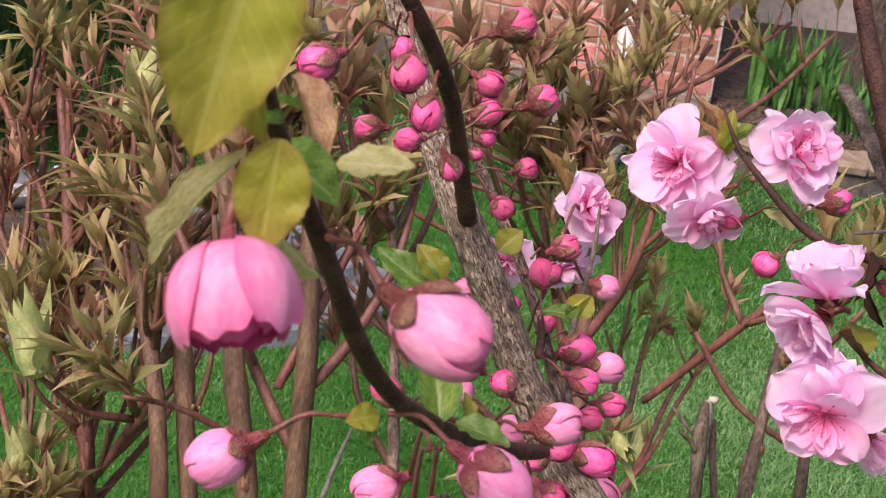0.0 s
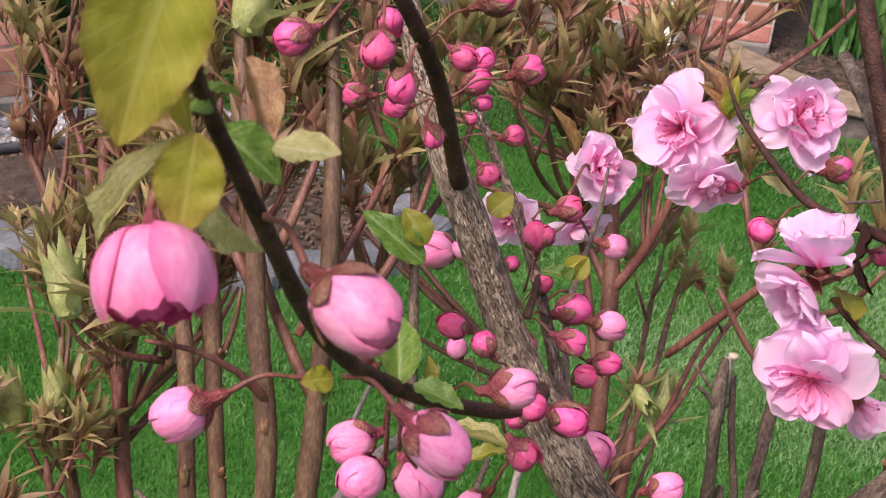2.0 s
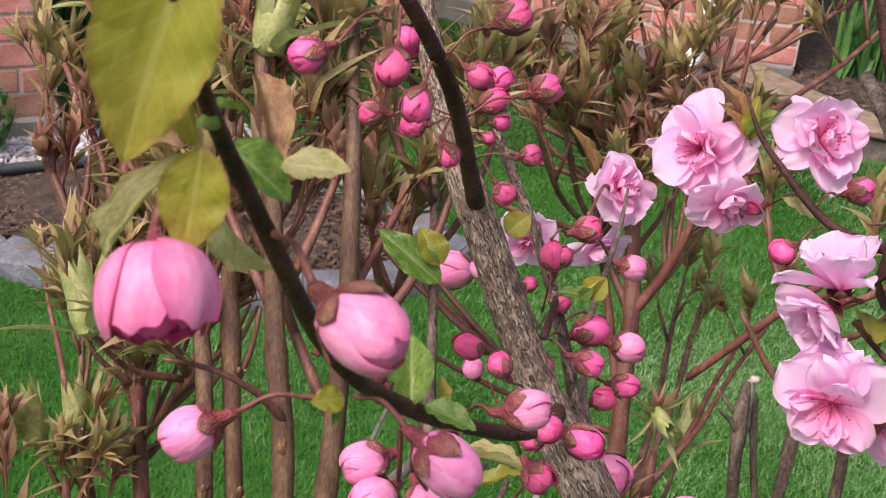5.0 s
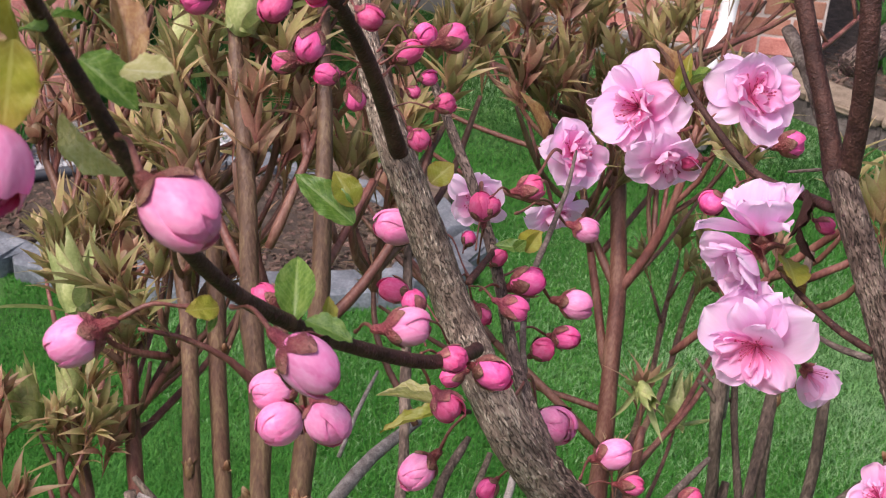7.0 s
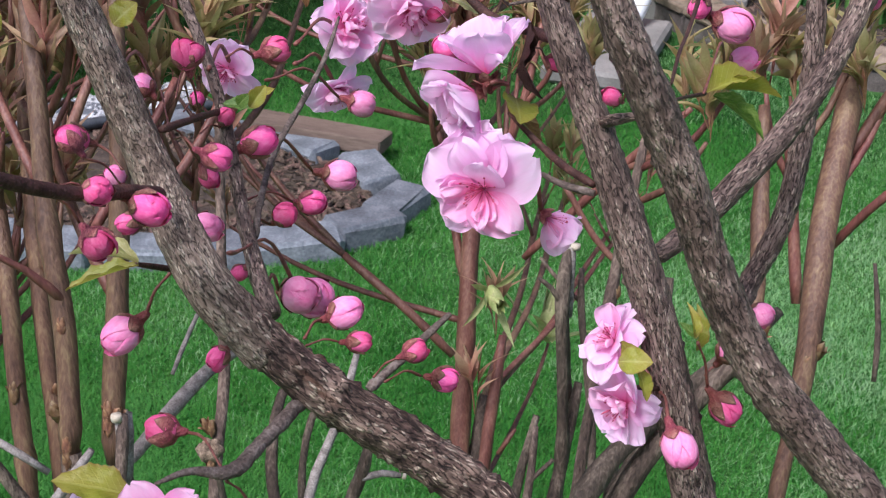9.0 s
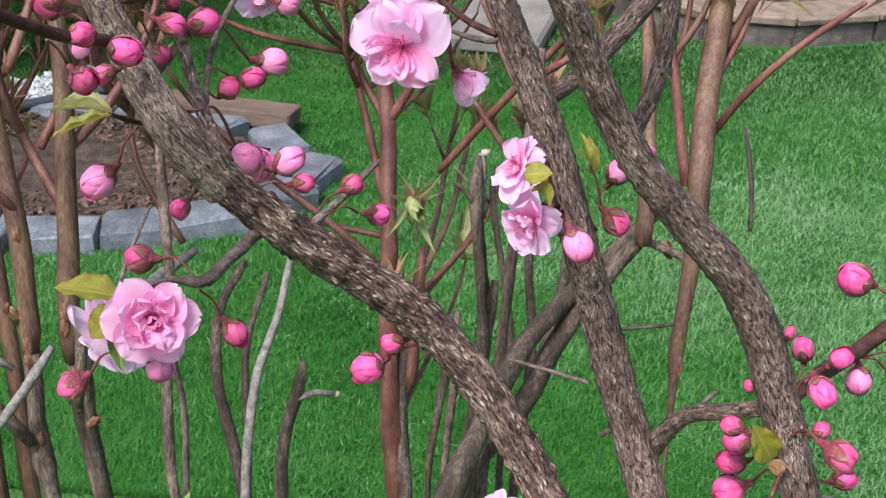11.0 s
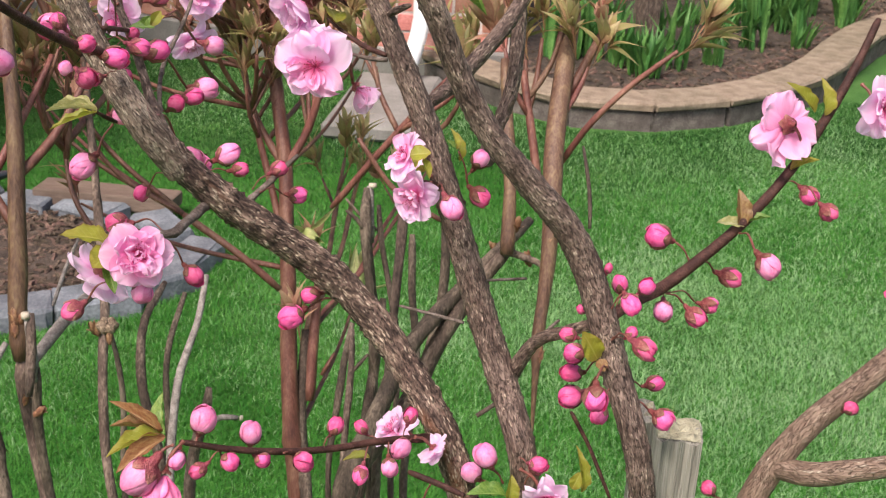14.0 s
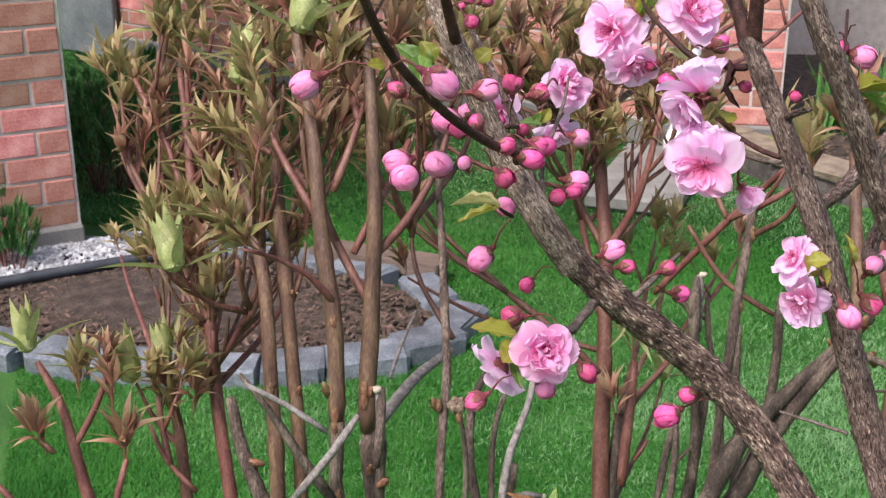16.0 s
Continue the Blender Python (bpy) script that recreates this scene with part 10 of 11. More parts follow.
shoot(peony, (-0.1600, 0.7502, 1.0609), (0.0142, 0.5437, 0.8392), 0.90, "red", 3, 5.62)
shoot(peony, (-0.1493, 0.7352, 1.0771), (-0.2363, 0.3634, 0.9012), 1.30, "tan", 3, 1.86)
cane(peony, [(-0.1251, 0.7488, 1.0395, 0.0018), (-0.1413, 0.7397, 1.0572, 0.0014), (-0.1493, 0.7352, 1.0771, 0.0011)], "cane")
cane(peony, [(-0.1450, 0.7376, 1.0664, 0.0011), (-0.1528, 0.7392, 1.0873, 0.0008)], "cane")
shoot(peony, (-0.1528, 0.7392, 1.0873), (-0.3491, 0.0694, 0.9345), 0.79, "tan", 1, 4.62)
shoot(peony, (-0.1358, 0.7123, 1.0704), (-0.0877, 0.4797, 0.8730), 1.25, "tan", 4, 5.30)
cane(peony, [(-0.1239, 0.7466, 1.0332, 0.0020), (-0.1319, 0.7236, 1.0507, 0.0015), (-0.1358, 0.7123, 1.0704, 0.0012)], "tan")
shoot(peony, (-0.0635, 0.8420, 0.9301), (0.0054, 0.1840, 0.9829), 1.15, "tan", 5, 2.06)
cane(peony, [(-0.0744, 0.6699, 0.8721, 0.0022), (-0.0671, 0.7852, 0.8993, 0.0017), (-0.0635, 0.8420, 0.9301, 0.0013)], "tan")
cane(peony, [(-0.0663, 0.7971, 0.9058, 0.0013), (-0.0769, 0.8074, 0.9258, 0.0010)], "cane")
shoot(peony, (-0.0769, 0.8074, 0.9258), (-0.4258, 0.4131, 0.8050), 1.00, "tan", 1, 2.22)
cane(peony, [(-0.0653, 0.8128, 0.9143, 0.0013), (-0.0603, 0.8168, 0.9268, 0.0010)], "cane")
shoot(peony, (-0.0603, 0.8168, 0.9268), (0.3600, 0.2792, 0.8902), 0.72, "tan", 1, 6.19)
shoot(peony, (-0.0485, 0.8241, 0.9330), (-0.0866, 0.4225, 0.9022), 1.06, "tan", 0, 4.06)
cane(peony, [(-0.0744, 0.6699, 0.8721, 0.0023), (-0.0571, 0.7733, 0.9007, 0.0017), (-0.0485, 0.8241, 0.9330, 0.0014)], "tan")
cane(peony, [(-0.0546, 0.7879, 0.9100, 0.0014), (-0.0530, 0.7908, 0.9161, 0.0010)], "cane")
shoot(peony, (-0.0530, 0.7908, 0.9161), (0.2316, 0.4173, 0.8788), 0.99, "tan", 6, 2.44)
shoot(peony, (-0.0508, 0.7625, 0.8538), (0.0925, 0.4013, 0.9113), 1.21, "pale", 4, 1.36)
cane(peony, [(-0.0747, 0.6440, 0.8168, 0.0017), (-0.0587, 0.7234, 0.8342, 0.0013), (-0.0508, 0.7625, 0.8538, 0.0011)], "cane")
shoot(peony, (-0.2384, 0.7151, 1.0304), (-0.0297, 0.4838, 0.8747), 1.28, "red", 3, 2.96)
cane(peony, [(-0.1445, 0.6483, 0.9587, 0.0020), (-0.2074, 0.6930, 0.9924, 0.0015), (-0.2384, 0.7151, 1.0304, 0.0012)], "tan")
cane(peony, [(-0.2175, 0.7002, 1.0048, 0.0012), (-0.2230, 0.7058, 1.0120, 0.0009)], "cane")
shoot(peony, (-0.2230, 0.7058, 1.0120), (-0.5181, 0.5235, 0.6764), 1.06, "red", 6, 5.97)
shoot(peony, (-0.3914, 0.6440, 1.0487), (0.1142, 0.4935, 0.8622), 1.28, "tan", 0, 0.76)
cane(peony, [(-0.3511, 0.6024, 1.0124, 0.0020), (-0.3781, 0.6303, 1.0294, 0.0016), (-0.3914, 0.6440, 1.0487, 0.0012)], "cane")
cane(peony, [(-0.3876, 0.6401, 1.0432, 0.0012), (-0.3801, 0.6526, 1.0583, 0.0009)], "cane")
shoot(peony, (-0.3801, 0.6526, 1.0583), (0.3572, 0.5971, 0.7183), 0.90, "tan", 5, 2.75)
shoot(peony, (-0.3885, 0.6749, 1.0642), (-0.3075, 0.4431, 0.8421), 1.35, "tan", 2, 3.42)
cane(peony, [(-0.3644, 0.6128, 1.0287, 0.0017), (-0.3806, 0.6544, 1.0454, 0.0013), (-0.3885, 0.6749, 1.0642, 0.0011)], "cane")
cane(peony, [(-0.3812, 0.6560, 1.0469, 0.0011), (-0.3969, 0.6572, 1.0707, 0.0008)], "cane")
shoot(peony, (-0.3969, 0.6572, 1.0707), (-0.5504, 0.0408, 0.8339), 0.79, "tan", 0, 2.07)
shoot(peony, (-0.3779, 0.7056, 1.0759), (0.0528, 0.2296, 0.9719), 1.07, "tan", 5, 2.47)
cane(peony, [(-0.3733, 0.6198, 1.0389, 0.0020), (-0.3764, 0.6773, 1.0563, 0.0015), (-0.3779, 0.7056, 1.0759, 0.0012)], "cane")
cane(peony, [(-0.3775, 0.6983, 1.0708, 0.0012), (-0.3733, 0.7013, 1.0804, 0.0009)], "cane")
shoot(peony, (-0.3733, 0.7013, 1.0804), (0.3867, 0.2820, 0.8780), 0.76, "tan", 1, 5.61)
shoot(peony, (-0.3527, 0.6329, 1.1021), (-0.1626, 0.3772, 0.9117), 1.19, "tan", 3, 1.65)
cane(peony, [(-0.3654, 0.6379, 1.0663, 0.0018), (-0.3569, 0.6345, 1.0831, 0.0014), (-0.3527, 0.6329, 1.1021, 0.0011)], "cane")
cane(peony, [(-0.3539, 0.6333, 1.0970, 0.0011), (-0.3489, 0.6419, 1.1194, 0.0008)], "cane")
shoot(peony, (-0.3489, 0.6419, 1.1194), (0.2019, 0.3484, 0.9154), 0.99, "tan", 6, 4.06)
cane(peony, [(-0.3551, 0.6338, 1.0913, 0.0011), (-0.3522, 0.6355, 1.1009, 0.0008)], "cane")
shoot(peony, (-0.3522, 0.6355, 1.1009), (0.2853, 0.1664, 0.9439), 0.83, "tan", 4, 1.05)
shoot(peony, (-0.3619, 0.6876, 1.1043), (-0.3576, 0.1380, 0.9236), 1.22, "tan", 0, 2.52)
cane(peony, [(-0.3676, 0.6395, 1.0693, 0.0018), (-0.3638, 0.6717, 1.0857, 0.0014), (-0.3619, 0.6876, 1.1043, 0.0011)], "cane")
shoot(peony, (-0.3387, 0.6834, 1.0377), (-0.1459, 0.2066, 0.9675), 1.36, "red", 1, 2.99)
cane(peony, [(-0.3431, 0.5963, 0.9997, 0.0017), (-0.3402, 0.6547, 1.0175, 0.0013), (-0.3387, 0.6834, 1.0377, 0.0010)], "cane")
cane(peony, [(-0.3392, 0.6737, 1.0309, 0.0010), (-0.3373, 0.6774, 1.0474, 0.0008)], "cane")
shoot(peony, (-0.3373, 0.6774, 1.0474), (0.1094, 0.2155, 0.9704), 0.89, "red", 5, 2.27)
shoot(peony, (-0.3655, 0.6487, 1.0162), (0.1201, 0.3819, 0.9164), 1.20, "tan", 4, 2.80)
cane(peony, [(-0.3299, 0.5861, 0.9786, 0.0019), (-0.3538, 0.6280, 0.9963, 0.0015), (-0.3655, 0.6487, 1.0162, 0.0012)], "cane")
cane(peony, [(-0.3551, 0.6303, 0.9985, 0.0012), (-0.3713, 0.6433, 1.0189, 0.0009)], "cane")
shoot(peony, (-0.3713, 0.6433, 1.0189), (-0.5577, 0.4466, 0.6997), 0.83, "tan", 2, 3.35)
shoot(peony, (-0.3299, 0.5911, 0.9998), (0.0927, 0.1780, 0.9797), 1.36, "tan", 0, 6.10)
cane(peony, [(-0.3076, 0.5715, 0.9619, 0.0017), (-0.3225, 0.5846, 0.9797, 0.0013), (-0.3299, 0.5911, 0.9998, 0.0010)], "tan")
cane(peony, [(-0.3267, 0.5883, 0.9911, 0.0010), (-0.3379, 0.5975, 1.0037, 0.0008)], "cane")
shoot(peony, (-0.3379, 0.5975, 1.0037), (-0.5813, 0.4790, 0.6578), 0.73, "tan", 6, 0.56)
shoot(peony, (-0.3288, 0.5563, 0.9952), (-0.3132, 0.3994, 0.8616), 1.03, "tan", 2, 0.18)
cane(peony, [(-0.3068, 0.5702, 0.9580, 0.0017), (-0.3215, 0.5608, 0.9755, 0.0013), (-0.3288, 0.5563, 0.9952, 0.0011)], "tan")
shoot(peony, (-0.3092, 0.5779, 0.9636), (-0.0939, 0.1281, 0.9873), 1.08, "tan", 5, 2.76)
cane(peony, [(-0.3004, 0.5596, 0.9269, 0.0023), (-0.3063, 0.5719, 0.9442, 0.0018), (-0.3092, 0.5779, 0.9636, 0.0014)], "cane")
cane(peony, [(-0.3079, 0.5751, 0.9544, 0.0014), (-0.3113, 0.5774, 0.9592, 0.0011)], "cane")
shoot(peony, (-0.3113, 0.5774, 0.9592), (-0.5412, 0.3685, 0.7558), 1.00, "tan", 3, 0.80)
shoot(peony, (-0.2995, 0.5560, 0.9609), (-0.1544, 0.2761, 0.9486), 1.24, "tan", 1, 3.84)
cane(peony, [(-0.2996, 0.5583, 0.9231, 0.0023), (-0.2995, 0.5568, 0.9408, 0.0017), (-0.2995, 0.5560, 0.9609, 0.0014)], "cane")
cane(peony, [(-0.2995, 0.5568, 0.9403, 0.0014), (-0.3054, 0.5628, 0.9486, 0.0010)], "cane")
shoot(peony, (-0.3054, 0.5628, 0.9486), (-0.5008, 0.5043, 0.7035), 1.06, "tan", 4, 1.97)
shoot(peony, (-0.3084, 0.6825, 1.0268), (-0.1992, 0.1805, 0.9632), 1.06, "tan", 2, 0.46)
cane(peony, [(-0.3378, 0.5922, 0.9913, 0.0023), (-0.3181, 0.6527, 1.0080, 0.0018), (-0.3084, 0.6825, 1.0268, 0.0014)], "cane")
cane(peony, [(-0.3155, 0.6606, 1.0129, 0.0014), (-0.3141, 0.6636, 1.0181, 0.0011)], "cane")
shoot(peony, (-0.3141, 0.6636, 1.0181), (0.2371, 0.4855, 0.8415), 0.99, "tan", 3, 5.87)
cane(peony, [(-0.3134, 0.6672, 1.0171, 0.0014), (-0.3083, 0.6742, 1.0430, 0.0011)], "cane")
shoot(peony, (-0.3083, 0.6742, 1.0430), (0.1877, 0.2570, 0.9480), 0.91, "tan", 5, 3.05)
shoot(peony, (-0.3378, 0.6442, 0.9978), (0.0979, 0.1344, 0.9861), 1.03, "tan", 5, 0.45)
cane(peony, [(-0.3076, 0.5715, 0.9619, 0.0019), (-0.3278, 0.6202, 0.9788, 0.0015), (-0.3378, 0.6442, 0.9978, 0.0012)], "tan")
cane(peony, [(-0.3332, 0.6331, 0.9891, 0.0012), (-0.3482, 0.6481, 1.0070, 0.0009)], "cane")
shoot(peony, (-0.3482, 0.6481, 1.0070), (-0.5403, 0.5376, 0.6473), 0.80, "tan", 1, 5.81)
cane(peony, [(-0.3324, 0.6313, 0.9876, 0.0012), (-0.3413, 0.6350, 1.0072, 0.0009)], "cane")
shoot(peony, (-0.3413, 0.6350, 1.0072), (-0.4089, 0.1701, 0.8966), 1.03, "tan", 5, 0.63)
shoot(peony, (-0.2606, 0.7842, 1.0945), (-0.1595, 0.2879, 0.9443), 1.01, "tan", 6, 3.95)
cane(peony, [(-0.1285, 0.7553, 1.0585, 0.0022), (-0.2170, 0.7747, 1.0754, 0.0017), (-0.2606, 0.7842, 1.0945, 0.0013)], "cane")
cane(peony, [(-0.2356, 0.7787, 1.0836, 0.0013), (-0.2345, 0.7834, 1.0943, 0.0010)], "cane")
shoot(peony, (-0.2345, 0.7834, 1.0943), (0.0899, 0.3941, 0.9147), 0.78, "tan", 0, 2.25)
cane(peony, [(-0.2337, 0.7783, 1.0827, 0.0013), (-0.2287, 0.7837, 1.0945, 0.0010)], "cane")
shoot(peony, (-0.2287, 0.7837, 1.0945), (0.3571, 0.3929, 0.8474), 0.77, "tan", 2, 3.60)
shoot(peony, (-0.2378, 0.7505, 1.0610), (-0.1368, 0.2841, 0.9490), 1.20, "tan", 0, 4.66)
cane(peony, [(-0.1210, 0.7409, 1.0245, 0.0017), (-0.1992, 0.7474, 1.0417, 0.0013), (-0.2378, 0.7505, 1.0610, 0.0011)], "cane")
cane(peony, [(-0.2152, 0.7487, 1.0497, 0.0011), (-0.2207, 0.7522, 1.0633, 0.0008)], "cane")
shoot(peony, (-0.2207, 0.7522, 1.0633), (-0.3649, 0.2327, 0.9015), 0.88, "tan", 5, 4.35)
shoot(peony, (-0.1300, 0.7619, 1.0555), (-0.1498, 0.3222, 0.9347), 1.01, "tan", 5, 4.33)
cane(peony, [(-0.1190, 0.7371, 1.0187, 0.0020), (-0.1264, 0.7537, 1.0360, 0.0016), (-0.1300, 0.7619, 1.0555, 0.0013)], "cane")
cane(peony, [(-0.1270, 0.7552, 1.0394, 0.0013), (-0.1314, 0.7635, 1.0521, 0.0009)], "cane")
shoot(peony, (-0.1314, 0.7635, 1.0521), (-0.2785, 0.5295, 0.8013), 0.72, "tan", 5, 5.44)
cane(peony, [(-0.1285, 0.7585, 1.0474, 0.0013), (-0.1372, 0.7595, 1.0594, 0.0009)], "cane")
shoot(peony, (-0.1372, 0.7595, 1.0594), (-0.5868, 0.0651, 0.8071), 0.87, "tan", 5, 2.16)
shoot(peony, (-0.1002, 0.7680, 1.0607), (0.0359, 0.1512, 0.9879), 1.25, "red", 2, 6.01)
cane(peony, [(-0.1210, 0.7409, 1.0245, 0.0017), (-0.1070, 0.7591, 1.0415, 0.0013), (-0.1002, 0.7680, 1.0607, 0.0011)], "tan")
cane(peony, [(-0.1035, 0.7637, 1.0516, 0.0011), (-0.1021, 0.7678, 1.0559, 0.0008)], "cane")
shoot(peony, (-0.1021, 0.7678, 1.0559), (0.2277, 0.6681, 0.7084), 0.96, "red", 3, 1.63)
shoot(peony, (-0.0340, 0.9183, 1.0835), (-0.0834, 0.3058, 0.9484), 1.35, "tan", 4, 3.64)
cane(peony, [(-0.1046, 0.7433, 1.0476, 0.0022), (-0.0573, 0.8605, 1.0645, 0.0017), (-0.0340, 0.9183, 1.0835, 0.0014)], "cane")
cane(peony, [(-0.0422, 0.8981, 1.0769, 0.0014), (-0.0353, 0.9025, 1.0969, 0.0010)], "cane")
shoot(peony, (-0.0353, 0.9025, 1.0969), (0.3172, 0.2071, 0.9255), 0.78, "tan", 6, 4.10)
cane(peony, [(-0.0520, 0.8736, 1.0688, 0.0014), (-0.0506, 0.8849, 1.0870, 0.0010)], "cane")
shoot(peony, (-0.0506, 0.8849, 1.0870), (0.0654, 0.5275, 0.8470), 0.96, "tan", 6, 2.70)
shoot(peony, (-0.0122, 0.9047, 1.0965), (-0.1241, 0.3707, 0.9204), 1.36, "tan", 4, 4.70)
cane(peony, [(-0.1074, 0.7504, 1.0601, 0.0018), (-0.0436, 0.8538, 1.0772, 0.0014), (-0.0122, 0.9047, 1.0965, 0.0011)], "cane")
cane(peony, [(-0.0261, 0.8822, 1.0879, 0.0011), (-0.0211, 0.8928, 1.1024, 0.0008)], "cane")
shoot(peony, (-0.0211, 0.8928, 1.1024), (0.2659, 0.5693, 0.7779), 0.85, "tan", 4, 1.63)
shoot(peony, (-0.0737, 0.9347, 1.0826), (-0.0239, 0.2089, 0.9777), 1.36, "tan", 0, 3.18)
cane(peony, [(-0.1262, 0.7509, 1.0459, 0.0023), (-0.0910, 0.8741, 1.0631, 0.0018), (-0.0737, 0.9347, 1.0826, 0.0014)], "cane")
cane(peony, [(-0.0795, 0.9146, 1.0761, 0.0014), (-0.0950, 0.9233, 1.0984, 0.0011)], "cane")
shoot(peony, (-0.0950, 0.9233, 1.0984), (-0.5446, 0.3047, 0.7814), 0.82, "tan", 2, 0.78)
cane(peony, [(-0.0846, 0.8967, 1.0704, 0.0014), (-0.0768, 0.9141, 1.0857, 0.0011)], "cane")
shoot(peony, (-0.0768, 0.9141, 1.0857), (0.3163, 0.7126, 0.6262), 0.97, "tan", 2, 3.25)
shoot(peony, (0.0112, 0.9114, 1.1049), (-0.0157, 0.2725, 0.9620), 1.29, "tan", 3, 0.52)
cane(peony, [(-0.1091, 0.7548, 1.0672, 0.0022), (-0.0285, 0.8597, 1.0849, 0.0017), (0.0112, 0.9114, 1.1049, 0.0014)], "cane")
cane(peony, [(-0.0014, 0.8951, 1.0986, 0.0014), (0.0024, 0.9002, 1.1131, 0.0010)], "cane")
shoot(peony, (0.0024, 0.9002, 1.1131), (0.2342, 0.3255, 0.9161), 0.82, "tan", 5, 5.56)
cane(peony, [(-0.0182, 0.8732, 1.0901, 0.0014), (-0.0262, 0.8804, 1.1026, 0.0010)], "cane")
shoot(peony, (-0.0262, 0.8804, 1.1026), (-0.4904, 0.4352, 0.7551), 0.99, "tan", 2, 3.37)
shoot(peony, (0.0400, 0.9133, 1.1007), (-0.0779, 0.3543, 0.9319), 1.28, "tan", 6, 1.54)
cane(peony, [(-0.0626, 0.7275, 1.0636, 0.0021), (0.0061, 0.8519, 1.0810, 0.0016), (0.0400, 0.9133, 1.1007, 0.0013)], "cane")
cane(peony, [(0.0023, 0.8450, 1.0800, 0.0013), (-0.0047, 0.8450, 1.0890, 0.0010)], "cane")
shoot(peony, (-0.0047, 0.8450, 1.0890), (-0.6134, -0.0016, 0.7898), 1.02, "tan", 1, 2.20)
cane(peony, [(0.0190, 0.8752, 1.0885, 0.0013), (0.0105, 0.8841, 1.1132, 0.0010)], "cane")
shoot(peony, (0.0105, 0.8841, 1.1132), (-0.3067, 0.3201, 0.8964), 1.03, "tan", 1, 2.37)
shoot(peony, (-0.0023, 0.8501, 0.9183), (0.0229, 0.4534, 0.8910), 1.03, "red", 0, 3.48)
cane(peony, [(-0.0744, 0.6699, 0.8721, 0.0018), (-0.0261, 0.7907, 0.8938, 0.0014), (-0.0023, 0.8501, 0.9183, 0.0011)], "cane")
cane(peony, [(-0.0189, 0.8085, 0.9011, 0.0011), (-0.0313, 0.8141, 0.9182, 0.0008)], "cane")
shoot(peony, (-0.0313, 0.8141, 0.9182), (-0.5687, 0.2557, 0.7818), 0.76, "red", 1, 3.99)
shoot(peony, (-0.0181, 0.8417, 0.9036), (-0.1698, 0.2158, 0.9616), 1.32, "tan", 1, 3.86)
cane(peony, [(-0.0745, 0.6680, 0.8680, 0.0022), (-0.0367, 0.7844, 0.8847, 0.0017), (-0.0181, 0.8417, 0.9036, 0.0014)], "cane")
cane(peony, [(-0.2705, 0.5708, 0.9966, 0.0017), (-0.2540, 0.6201, 1.0215, 0.0013), (-0.2460, 0.6443, 1.0496, 0.0009)], "cane")
shoot(peony, (-0.2460, 0.6443, 1.0496), (0.1139, 0.2254, 0.9676), 0.64, "red", 6, 0.83)
cane(peony, [(-0.1836, 0.5631, 1.0221, 0.0019), (-0.1827, 0.5687, 1.0387, 0.0015), (-0.1822, 0.5715, 1.0575, 0.0010)], "cane")
shoot(peony, (-0.1822, 0.5715, 1.0575), (0.1997, 0.2726, 0.9412), 0.78, "tan", 3, 1.47)
cane(peony, [(-0.2966, 0.5645, 0.9426, 0.0018), (-0.2816, 0.5967, 0.9598, 0.0014), (-0.2742, 0.6126, 0.9792, 0.0010)], "cane")
shoot(peony, (-0.2742, 0.6126, 0.9792), (-0.2833, 0.3797, 0.8806), 0.95, "tan", 2, 0.61)
cane(peony, [(-0.2996, 0.5583, 0.9231, 0.0021), (-0.2875, 0.6274, 0.9397, 0.0016), (-0.2816, 0.6615, 0.9585, 0.0011)], "cane")
shoot(peony, (-0.2816, 0.6615, 0.9585), (-0.3234, 0.2125, 0.9221), 0.93, "tan", 3, 5.37)
cane(peony, [(-0.3285, 0.6090, 1.0301, 0.0019), (-0.3114, 0.6072, 1.0467, 0.0015), (-0.3030, 0.6063, 1.0655, 0.0010)], "cane")
shoot(peony, (-0.3030, 0.6063, 1.0655), (-0.2364, 0.2007, 0.9507), 0.84, "red", 3, 5.67)
cane(peony, [(-0.3226, 0.5966, 1.0073, 0.0019), (-0.3011, 0.6625, 1.0243, 0.0015), (-0.2905, 0.6950, 1.0434, 0.0010)], "cane")
shoot(peony, (-0.2905, 0.6950, 1.0434), (-0.1626, 0.3635, 0.9173), 0.61, "red", 2, 0.22)
cane(peony, [(-0.3458, 0.5983, 1.0039, 0.0018), (-0.3349, 0.6504, 1.0214, 0.0014), (-0.3295, 0.6761, 1.0410, 0.0010)], "cane")
shoot(peony, (-0.3295, 0.6761, 1.0410), (0.0022, 0.3401, 0.9404), 0.60, "red", 5, 5.56)
cane(peony, [(-0.3325, 0.5881, 0.9829, 0.0016), (-0.3414, 0.6362, 0.9994, 0.0012), (-0.3458, 0.6599, 1.0180, 0.0008)], "cane")
shoot(peony, (-0.3458, 0.6599, 1.0180), (0.0634, 0.1189, 0.9909), 0.91, "red", 4, 4.63)
cane(peony, [(-0.2671, 0.5524, 1.0195, 0.0018), (-0.2528, 0.5377, 1.0379, 0.0014), (-0.2457, 0.5304, 1.0586, 0.0009)], "cane")
shoot(peony, (-0.2457, 0.5304, 1.0586), (-0.0794, 0.3464, 0.9347), 0.64, "red", 0, 3.81)
cane(peony, [(-0.1445, 0.6483, 0.9587, 0.0018), (-0.1856, 0.6590, 0.9801, 0.0014), (-0.2058, 0.6643, 1.0042, 0.0010)], "cane")
shoot(peony, (-0.2058, 0.6643, 1.0042), (-0.2491, 0.3096, 0.9176), 0.83, "red", 5, 3.93)
cane(peony, [(-0.2993, 0.5639, 0.9375, 0.0014), (-0.3091, 0.6366, 0.9543, 0.0011), (-0.3139, 0.6724, 0.9732, 0.0008)], "cane")
